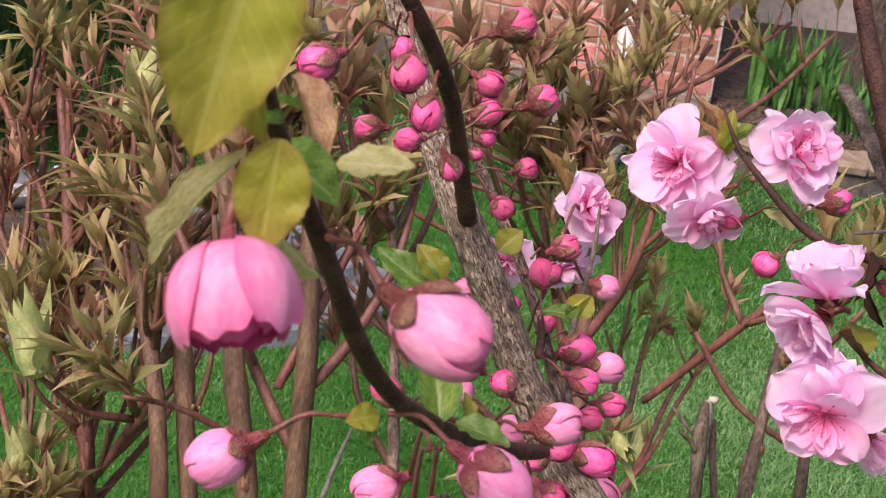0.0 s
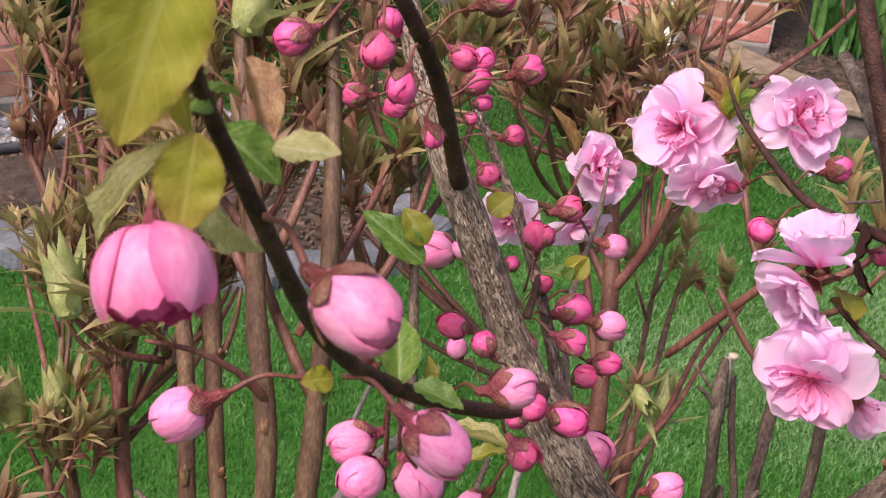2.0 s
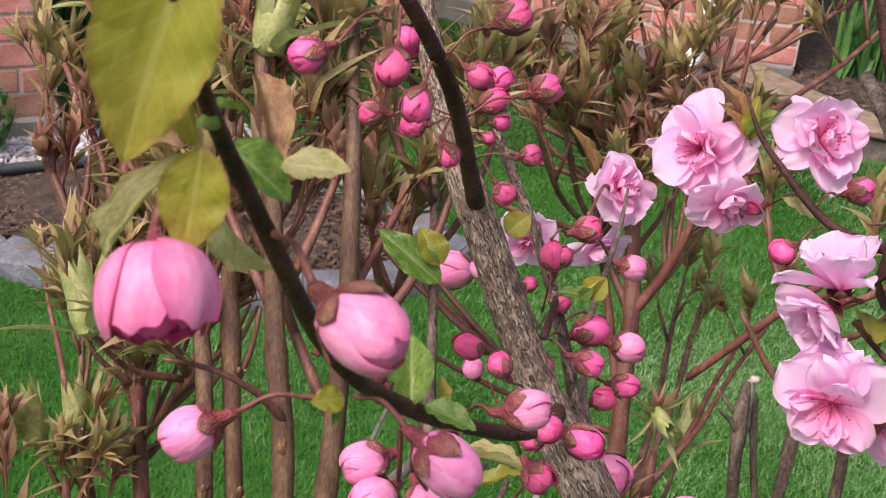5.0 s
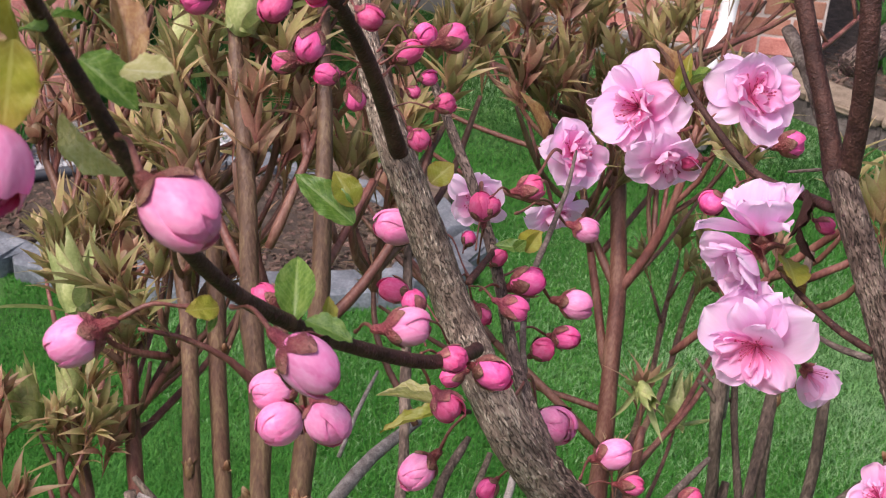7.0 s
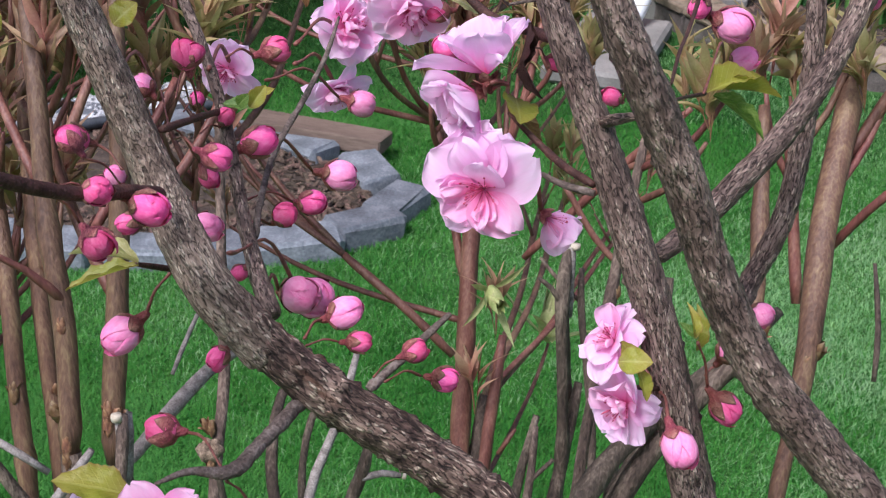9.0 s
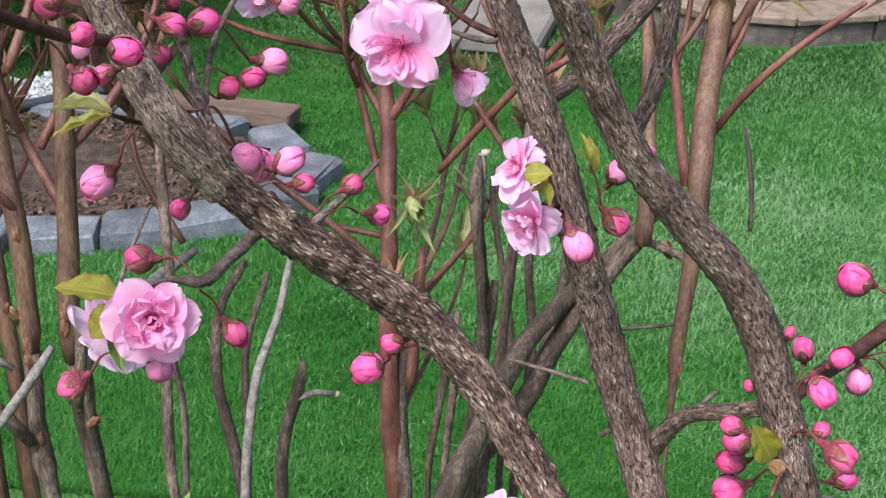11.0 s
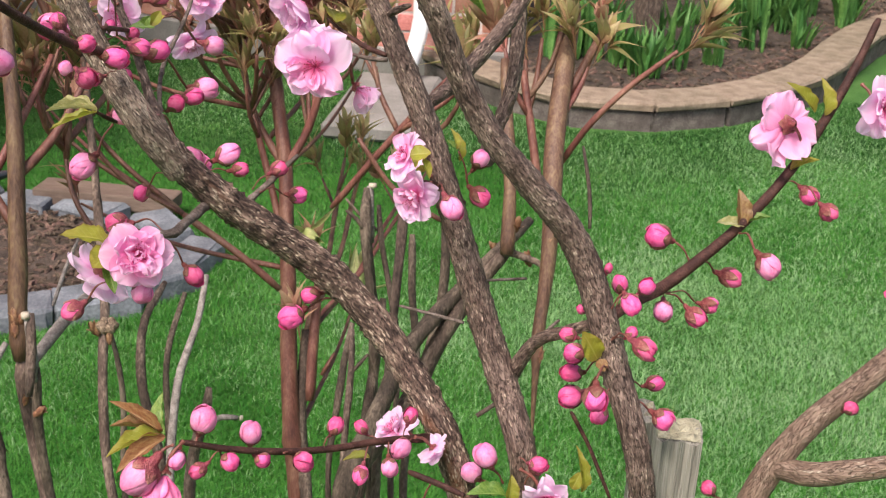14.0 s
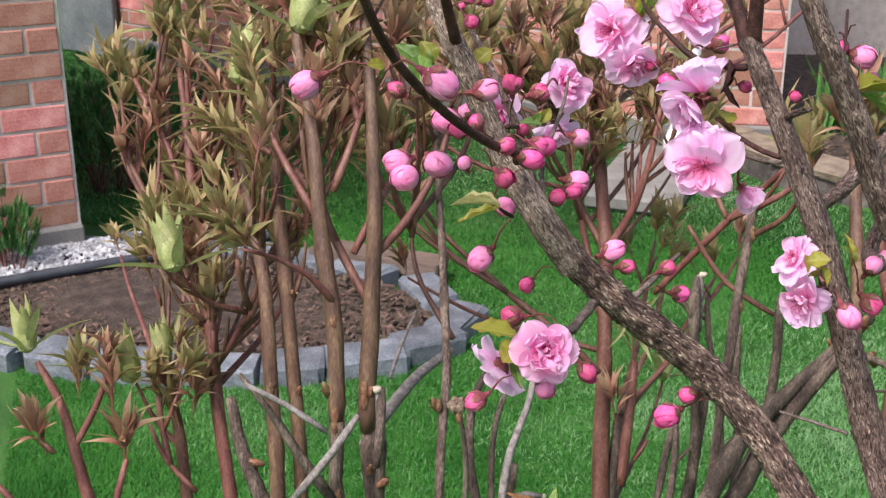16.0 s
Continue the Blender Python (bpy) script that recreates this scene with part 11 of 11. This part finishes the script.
shoot(peony, (-0.3139, 0.6724, 0.9732), (0.0172, 0.4495, 0.8931), 0.83, "red", 1, 3.14)
cane(peony, [(-0.2830, 0.5674, 0.9687, 0.0019), (-0.2644, 0.5762, 0.9860, 0.0015), (-0.2551, 0.5806, 1.0056, 0.0010)], "cane")
shoot(peony, (-0.2551, 0.5806, 1.0056), (0.0680, 0.3760, 0.9241), 0.72, "red", 4, 2.36)
cane(peony, [(-0.1122, 0.7163, 1.0045, 0.0018), (-0.1779, 0.7022, 1.0247, 0.0014), (-0.2103, 0.6952, 1.0474, 0.0010)], "cane")
shoot(peony, (-0.2103, 0.6952, 1.0474), (-0.1305, 0.0998, 0.9864), 0.97, "red", 4, 2.62)
cane(peony, [(-0.1445, 0.6483, 0.9587, 0.0017), (-0.2189, 0.6905, 0.9847, 0.0013), (-0.2556, 0.7112, 1.0141, 0.0009)], "cane")
shoot(peony, (-0.2556, 0.7112, 1.0141), (-0.0439, 0.4107, 0.9107), 0.79, "red", 4, 2.35)
cane(peony, [(-0.2499, 0.5472, 0.9806, 0.0019), (-0.2450, 0.5570, 0.9973, 0.0014), (-0.2426, 0.5619, 1.0162, 0.0010)], "cane")
shoot(peony, (-0.2426, 0.5619, 1.0162), (0.0017, 0.2347, 0.9721), 0.92, "red", 1, 3.67)
cane(peony, [(-0.3285, 0.6090, 1.0301, 0.0017), (-0.3097, 0.6090, 1.0482, 0.0013), (-0.3005, 0.6090, 1.0686, 0.0009)], "cane")
shoot(peony, (-0.3005, 0.6090, 1.0686), (0.0082, 0.2865, 0.9580), 0.97, "red", 1, 4.68)
cane(peony, [(-0.2911, 0.5656, 0.9530, 0.0015), (-0.2748, 0.5754, 0.9706, 0.0011), (-0.2667, 0.5802, 0.9905, 0.0008)], "cane")
shoot(peony, (-0.2667, 0.5802, 0.9905), (0.1009, 0.4726, 0.8755), 0.86, "red", 5, 3.53)
cane(peony, [(-0.0870, 0.6759, 0.9122, 0.0019), (-0.1730, 0.6776, 0.9308, 0.0014), (-0.2153, 0.6784, 0.9517, 0.0010)], "cane")
shoot(peony, (-0.2153, 0.6784, 0.9517), (-0.1024, 0.0598, 0.9929), 0.75, "red", 5, 5.23)
cane(peony, [(-0.2671, 0.5524, 1.0195, 0.0016), (-0.2574, 0.5276, 1.0425, 0.0012), (-0.2526, 0.5153, 1.0685, 0.0009)], "cane")
shoot(peony, (-0.2526, 0.5153, 1.0685), (0.0076, 0.5680, 0.8230), 0.95, "red", 0, 1.54)
cane(peony, [(-0.2730, 0.5701, 0.9910, 0.0016), (-0.2770, 0.5885, 1.0077, 0.0012), (-0.2790, 0.5975, 1.0266, 0.0009)], "cane")
shoot(peony, (-0.2790, 0.5975, 1.0266), (-0.0852, 0.0603, 0.9945), 0.78, "tan", 1, 4.13)
cane(peony, [(-0.3171, 0.5875, 0.9908, 0.0014), (-0.2996, 0.5964, 1.0089, 0.0010), (-0.2909, 0.6007, 1.0292, 0.0007)], "cane")
shoot(peony, (-0.2909, 0.6007, 1.0292), (0.1663, 0.2406, 0.9563), 0.61, "tan", 2, 1.94)
cane(peony, [(-0.1856, 0.5676, 1.0273, 0.0014), (-0.1991, 0.5751, 1.0525, 0.0010), (-0.2058, 0.5787, 1.0809, 0.0007)], "cane")
shoot(peony, (-0.2058, 0.5787, 1.0809), (-0.3087, 0.3680, 0.8771), 0.88, "red", 1, 5.19)
cane(peony, [(-0.1445, 0.6483, 0.9587, 0.0016), (-0.2054, 0.6904, 0.9926, 0.0012), (-0.2353, 0.7111, 1.0308, 0.0009)], "cane")
shoot(peony, (-0.2353, 0.7111, 1.0308), (-0.0825, 0.5532, 0.8290), 0.96, "red", 3, 0.52)
cane(peony, [(-0.1849, 0.5661, 1.0256, 0.0020), (-0.1892, 0.5522, 1.0424, 0.0016), (-0.1912, 0.5453, 1.0613, 0.0011)], "cane")
shoot(peony, (-0.1912, 0.5453, 1.0613), (-0.0669, 0.2298, 0.9709), 0.79, "red", 4, 0.62)
cane(peony, [(-0.1291, 0.7564, 1.0617, 0.0020), (-0.1303, 0.7258, 1.0787, 0.0015), (-0.1309, 0.7107, 1.0978, 0.0011)], "cane")
shoot(peony, (-0.1309, 0.7107, 1.0978), (-0.1994, 0.2059, 0.9581), 0.86, "red", 1, 6.05)
cane(peony, [(-0.0755, 0.7104, 0.9975, 0.0018), (-0.0776, 0.7283, 1.0150, 0.0014), (-0.0787, 0.7372, 1.0349, 0.0010)], "cane")
shoot(peony, (-0.0787, 0.7372, 1.0349), (0.1694, 0.2123, 0.9624), 0.85, "red", 6, 5.76)
cane(peony, [(-0.0980, 0.7259, 1.0167, 0.0019), (-0.1098, 0.7120, 1.0332, 0.0014), (-0.1156, 0.7051, 1.0518, 0.0010)], "cane")
shoot(peony, (-0.1156, 0.7051, 1.0518), (-0.1922, 0.1871, 0.9634), 0.72, "red", 3, 6.17)
cane(peony, [(-0.0989, 0.7284, 1.0211, 0.0017), (-0.1046, 0.7253, 1.0389, 0.0013), (-0.1074, 0.7238, 1.0589, 0.0009)], "cane")
shoot(peony, (-0.1074, 0.7238, 1.0589), (-0.0768, 0.5551, 0.8282), 0.64, "red", 5, 4.45)
cane(peony, [(-0.1018, 0.7358, 1.0344, 0.0015), (-0.0916, 0.7688, 1.0516, 0.0011), (-0.0865, 0.7851, 1.0710, 0.0008)], "cane")
shoot(peony, (-0.0865, 0.7851, 1.0710), (-0.1270, 0.4483, 0.8848), 0.88, "red", 6, 0.66)
cane(peony, [(-0.1445, 0.6483, 0.9587, 0.0016), (-0.2133, 0.7029, 0.9774, 0.0012), (-0.2471, 0.7298, 0.9984, 0.0008)], "cane")
shoot(peony, (-0.2471, 0.7298, 0.9984), (-0.3259, 0.2571, 0.9098), 0.93, "red", 0, 5.66)
cane(peony, [(-0.3044, 0.5662, 0.9463, 0.0016), (-0.3179, 0.5871, 0.9633, 0.0013), (-0.3246, 0.5974, 0.9824, 0.0009)], "cane")
shoot(peony, (-0.3246, 0.5974, 0.9824), (-0.3100, 0.1566, 0.9377), 0.81, "red", 4, 3.33)
cane(peony, [(-0.3458, 0.5983, 1.0039, 0.0020), (-0.3582, 0.6318, 1.0219, 0.0015), (-0.3644, 0.6482, 1.0422, 0.0011)], "cane")
shoot(peony, (-0.3644, 0.6482, 1.0422), (-0.3721, 0.2891, 0.8820), 0.94, "tan", 0, 1.59)
cane(peony, [(-0.2619, 0.5760, 1.0472, 0.0013), (-0.2359, 0.6332, 1.0651, 0.0010), (-0.2231, 0.6613, 1.0854, 0.0007)], "cane")
shoot(peony, (-0.2231, 0.6613, 1.0854), (-0.2237, 0.5715, 0.7895), 0.71, "red", 3, 4.95)
cane(peony, [(-0.3591, 0.6086, 1.0226, 0.0014), (-0.4066, 0.6798, 1.0394, 0.0011), (-0.4301, 0.7148, 1.0582, 0.0007)], "cane")
shoot(peony, (-0.4301, 0.7148, 1.0582), (-0.0903, 0.2154, 0.9723), 0.84, "tan", 3, 1.49)
cane(peony, [(-0.3537, 0.6045, 1.0166, 0.0017), (-0.3742, 0.7079, 1.0337, 0.0013), (-0.3843, 0.7589, 1.0531, 0.0009)], "cane")
shoot(peony, (-0.3843, 0.7589, 1.0531), (-0.3169, 0.5853, 0.7464), 0.66, "red", 0, 1.37)
cane(peony, [(-0.3697, 0.6170, 1.0348, 0.0020), (-0.3774, 0.6292, 1.0515, 0.0015), (-0.3812, 0.6352, 1.0703, 0.0011)], "cane")
shoot(peony, (-0.3812, 0.6352, 1.0703), (-0.1920, 0.3611, 0.9125), 0.98, "tan", 6, 2.93)
cane(peony, [(-0.3256, 0.5518, 0.9203, 0.0017), (-0.3804, 0.6278, 0.9375, 0.0013), (-0.4075, 0.6652, 0.9568, 0.0009)], "cane")
shoot(peony, (-0.4075, 0.6652, 0.9568), (-0.4192, 0.3648, 0.8314), 0.82, "tan", 4, 2.76)
cane(peony, [(-0.3036, 0.5649, 0.9425, 0.0013), (-0.3297, 0.6556, 0.9593, 0.0010), (-0.3425, 0.7003, 0.9783, 0.0007)], "cane")
shoot(peony, (-0.3425, 0.7003, 0.9783), (0.0521, 0.4257, 0.9034), 0.74, "red", 6, 0.54)
cane(peony, [(-0.3212, 0.5943, 1.0032, 0.0015), (-0.2892, 0.6745, 1.0214, 0.0012), (-0.2735, 0.7140, 1.0419, 0.0008)], "cane")
shoot(peony, (-0.2735, 0.7140, 1.0419), (-0.0383, 0.1624, 0.9860), 0.82, "red", 6, 5.86)
cane(peony, [(-0.3511, 0.6024, 1.0124, 0.0017), (-0.3528, 0.6161, 1.0307, 0.0013), (-0.3536, 0.6229, 1.0514, 0.0009)], "cane")
shoot(peony, (-0.3536, 0.6229, 1.0514), (-0.1125, 0.2702, 0.9562), 0.74, "red", 1, 5.83)
cane(peony, [(-0.3365, 0.6258, 1.0603, 0.0015), (-0.3203, 0.6352, 1.0777, 0.0011), (-0.3123, 0.6399, 1.0974, 0.0008)], "cane")
shoot(peony, (-0.3123, 0.6399, 1.0974), (-0.2191, 0.4425, 0.8696), 0.61, "red", 4, 2.64)
cane(peony, [(-0.3068, 0.5702, 0.9580, 0.0018), (-0.3062, 0.6038, 0.9757, 0.0014), (-0.3060, 0.6204, 0.9956, 0.0010)], "cane")
shoot(peony, (-0.3060, 0.6204, 0.9956), (-0.2646, 0.3320, 0.9054), 0.85, "red", 6, 3.19)
cane(peony, [(-0.3344, 0.6214, 1.0528, 0.0019), (-0.3274, 0.6322, 1.0713, 0.0015), (-0.3240, 0.6375, 1.0921, 0.0010)], "cane")
shoot(peony, (-0.3240, 0.6375, 1.0921), (-0.1990, 0.1956, 0.9603), 0.71, "tan", 6, 2.47)
cane(peony, [(-0.3447, 0.6192, 1.0372, 0.0017), (-0.3356, 0.6221, 1.0543, 0.0013), (-0.3311, 0.6236, 1.0736, 0.0009)], "cane")
shoot(peony, (-0.3311, 0.6236, 1.0736), (-0.0466, 0.1622, 0.9857), 0.84, "red", 6, 6.07)
cane(peony, [(-0.3524, 0.6278, 1.0484, 0.0016), (-0.3259, 0.6790, 1.0652, 0.0012), (-0.3128, 0.7043, 1.0841, 0.0008)], "cane")
shoot(peony, (-0.3128, 0.7043, 1.0841), (-0.3724, 0.5230, 0.7667), 0.96, "tan", 5, 3.62)
cane(peony, [(-0.3499, 0.6250, 1.0447, 0.0020), (-0.3579, 0.6484, 1.0614, 0.0015), (-0.3618, 0.6600, 1.0803, 0.0011)], "cane")
shoot(peony, (-0.3618, 0.6600, 1.0803), (0.1318, 0.4045, 0.9050), 0.96, "tan", 4, 1.97)
cane(peony, [(-0.3076, 0.5715, 0.9619, 0.0016), (-0.3440, 0.6400, 0.9787, 0.0012), (-0.3619, 0.6737, 0.9976, 0.0008)], "cane")
shoot(peony, (-0.3619, 0.6737, 0.9976), (-0.1004, 0.4642, 0.8800), 0.90, "red", 6, 2.25)
cane(peony, [(-0.3227, 0.5487, 0.9106, 0.0019), (-0.3510, 0.6306, 0.9275, 0.0014), (-0.3650, 0.6710, 0.9465, 0.0010)], "cane")
shoot(peony, (-0.3650, 0.6710, 0.9465), (-0.1731, 0.2967, 0.9391), 0.95, "red", 0, 0.51)
cane(peony, [(-0.1251, 0.7488, 1.0395, 0.0020), (-0.0959, 0.8629, 1.0562, 0.0015), (-0.0815, 0.9192, 1.0750, 0.0011)], "cane")
shoot(peony, (-0.0815, 0.9192, 1.0750), (-0.1104, 0.3052, 0.9459), 0.97, "red", 0, 4.63)
cane(peony, [(-0.1256, 0.7499, 1.0427, 0.0013), (-0.0833, 0.8336, 1.0599, 0.0010), (-0.0624, 0.8749, 1.0794, 0.0007)], "cane")
shoot(peony, (-0.0624, 0.8749, 1.0794), (-0.2574, 0.3317, 0.9076), 0.79, "tan", 5, 1.98)
cane(peony, [(-0.1046, 0.7433, 1.0476, 0.0019), (-0.0628, 0.8550, 1.0645, 0.0014), (-0.0423, 0.9100, 1.0835, 0.0010)], "cane")
shoot(peony, (-0.0423, 0.9100, 1.0835), (-0.2149, 0.4241, 0.8797), 0.73, "red", 6, 5.01)
cane(peony, [(-0.0898, 0.7024, 0.9715, 0.0015), (-0.0626, 0.7661, 0.9879, 0.0011), (-0.0493, 0.7974, 1.0065, 0.0008)], "cane")
shoot(peony, (-0.0493, 0.7974, 1.0065), (0.2671, 0.1772, 0.9473), 0.89, "tan", 6, 2.83)
cane(peony, [(-0.1021, 0.7131, 0.9855, 0.0020), (-0.0811, 0.7786, 1.0030, 0.0015), (-0.0707, 0.8108, 1.0228, 0.0011)], "cane")
shoot(peony, (-0.0707, 0.8108, 1.0228), (-0.0592, 0.3566, 0.9324), 0.79, "red", 0, 3.01)
cane(peony, [(-0.0708, 0.7122, 1.0125, 0.0016), (-0.0507, 0.7213, 1.0292, 0.0012), (-0.0409, 0.7258, 1.0480, 0.0009)], "cane")
shoot(peony, (-0.0409, 0.7258, 1.0480), (-0.2864, 0.3771, 0.8808), 0.93, "tan", 6, 4.39)
cane(peony, [(-0.1112, 0.7237, 0.9988, 0.0017), (-0.1223, 0.7499, 1.0161, 0.0013), (-0.1278, 0.7628, 1.0356, 0.0009)], "cane")
shoot(peony, (-0.1278, 0.7628, 1.0356), (0.0656, 0.3310, 0.9414), 0.84, "red", 0, 3.76)
cane(peony, [(-0.1777, 0.4929, -0.0200, 0.0033), (-0.1777, 0.4729, 0.6987, 0.0030), (-0.1777, 0.4629, 0.9547, 0.0028)], "old")
cane(peony, [(-0.1777, 0.4629, 0.9487, 0.0024), (-0.1781, 0.4648, 0.9816, 0.0021)], "stub")
part("cut_face", tube_mesh("cut_face", [(-0.1780, 0.4647, 0.9806, 0.0021), (-0.1781, 0.4649, 0.9832, 0.0020)], 0.002, 9, 0.08, 300.0, 0.95), CUT, peony)
cane(peony, [(-0.0293, 0.6451, -0.0200, 0.0037), (-0.0293, 0.6251, 0.7088, 0.0034), (-0.0293, 0.6151, 0.9648, 0.0031)], "old")
cane(peony, [(-0.0293, 0.6151, 0.9588, 0.0027), (-0.0303, 0.6197, 0.9914, 0.0024)], "stub")
part("cut_face", tube_mesh("cut_face", [(-0.0302, 0.6195, 0.9905, 0.0023), (-0.0303, 0.6199, 0.9930, 0.0023)], 0.002, 9, 0.08, 300.0, 0.95), CUT, peony)
cane(peony, [(-0.1850, 0.5096, -0.0200, 0.0033), (-0.1850, 0.4896, 0.6864, 0.0031), (-0.1850, 0.4796, 0.9424, 0.0028)], "old")
cane(peony, [(-0.1850, 0.4796, 0.9364, 0.0024), (-0.1853, 0.4838, 0.9691, 0.0022)], "stub")
part("cut_face", tube_mesh("cut_face", [(-0.1853, 0.4837, 0.9681, 0.0021), (-0.1853, 0.4840, 0.9707, 0.0020)], 0.002, 9, 0.08, 300.0, 0.95), CUT, peony)
# papery buds on the old stems
for x, y, z, tall, lean, k in ((0.047, 0.5511, 0.9988, 0.016, 0.25, 0), (0.0388, 0.5825, 0.9706, 0.015, -0.25, 1), (0.068, 0.5487, 0.994, 0.017, 0.4, 2), (0.054, 0.5536, 0.9792, 0.014, -0.4, 0), (-0.2445, 0.4643, 0.9345, 0.014, -1.2, 1), (-0.1754, 0.4626, 0.9334, 0.012, 1.0, 2), (-0.2407, 0.5315, 0.9406, 0.013, 0.3, 0), (-0.2046, 0.4707, 0.9751, 0.014, -0.4, 1), (-0.1852, 0.4787, 0.9726, 0.013, 0.5, 2), (-0.248, 0.5487, 0.9895, 0.012, 0.3, 1), (-0.1574, 0.4951, 0.961, 0.012, -0.3, 0)):
    knob(peony, (x, y, z), (lean, -0.2, 1.0), tall, k)


def seed_head_mesh():
    """A dried, lobed seed head with a hollow top."""
    verts, nu, prof = [], 24, ((-0.9, 0.25), (-0.6, 0.62), (-0.15, 0.95), (0.25, 1.0), (0.55, 0.86), (0.68, 0.62), (0.58, 0.36), (0.50, 0.10))
    for z, w in prof:
        for i in range(nu):
            a = 2 * math.pi * i / nu
            q = w * (1 + 0.13 * math.cos(6 * a) + 0.10 * noise.noise(Vector((math.cos(a) * 2, math.sin(a) * 2, z * 3))))
            verts.append((q * math.cos(a), q * math.sin(a), z + 0.08 * math.cos(6 * a + 1)))
    return raw("seed_head", verts, grid_faces(nu, len(prof), True))


part("seed_head", seed_head_mesh(), SEEDHEAD, peony, "dried brown lobed seed head", m=frame_z((-0.1365, 0.4485, 0.986), (0.05, -0.25, 1.0), 0.0044))
# ---- house, laid last ----
start = CORNER - ALONG * 1.26
brick_wall("wall_west", start.xy, ALONG.xy, 19, 1.26, "red brick corner of the house with grey mortar joints", z0=0.10, brick=(0.18, 0.0625), seed=2)
m = Matrix((ALONG, BACK, Vector((0, 0, 1)))).transposed().to_4x4()
m.translation = start
foot = part("foundation", box_mesh("foundation", (0, -0.012, -0.1), (1.265, 0.3, 0.10), 0.006), CONCRETE, m=m)
tagged(foot, "pale concrete foundation under the brick corner", "foundation", kind="structure")
m2 = Matrix((BACK, -ALONG, Vector((0, 0, 1)))).transposed().to_4x4()
m2.translation = CORNER + BACK * 0.222
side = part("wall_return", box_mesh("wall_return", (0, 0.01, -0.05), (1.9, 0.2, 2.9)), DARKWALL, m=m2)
tagged(side, "grey clad side wall of the house in shade", "wall", kind="structure")
NORTH, TURN = (-3.1, 5.70), (-0.15, 4.45)
way = (TURN[0] - NORTH[0], TURN[1] - NORTH[1])
brick_wall("wall_north", NORTH, way, 15, 3.2, "shaded red brick wall of the house behind the shrubs", z0=0.10, brick=(0.20, 0.0625), seed=5)
brick_wall("wall_porch", TURN, (1.0, 0.02), 15, 0.42, "red brick end of the wall beside the downspout", z0=0.10, brick=(0.21, 0.0625), seed=6)
for name, at, way2, length in (("foundation_north", NORTH, way, 3.2), ("foundation_porch", TURN, (1.0, 0.02), 0.42)):
    foot2 = part(name, box_mesh(name, (0, -0.012, -0.1), (length, 0.25, 0.10), 0.006), CONCRETE, m=pose(*at, 0, 0, 0, math.degrees(math.atan2(way2[1], way2[0]))))
    tagged(foot2, "pale concrete foundation under the brick wall", "foundation", kind="structure")
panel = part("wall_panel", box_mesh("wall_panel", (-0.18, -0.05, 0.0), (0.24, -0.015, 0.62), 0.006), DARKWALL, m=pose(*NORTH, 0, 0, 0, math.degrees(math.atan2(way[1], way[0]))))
tagged(panel, "grey panel at the foot of the brick wall", "panel", kind="structure")
back = part("wall_east", box_mesh("wall_east", (0.22, 5.9, -0.1), (9.0, 6.1, 2.9)), MORTAR)
tagged(back, "plain pale wall that closes the garden", "wall", kind="structure")
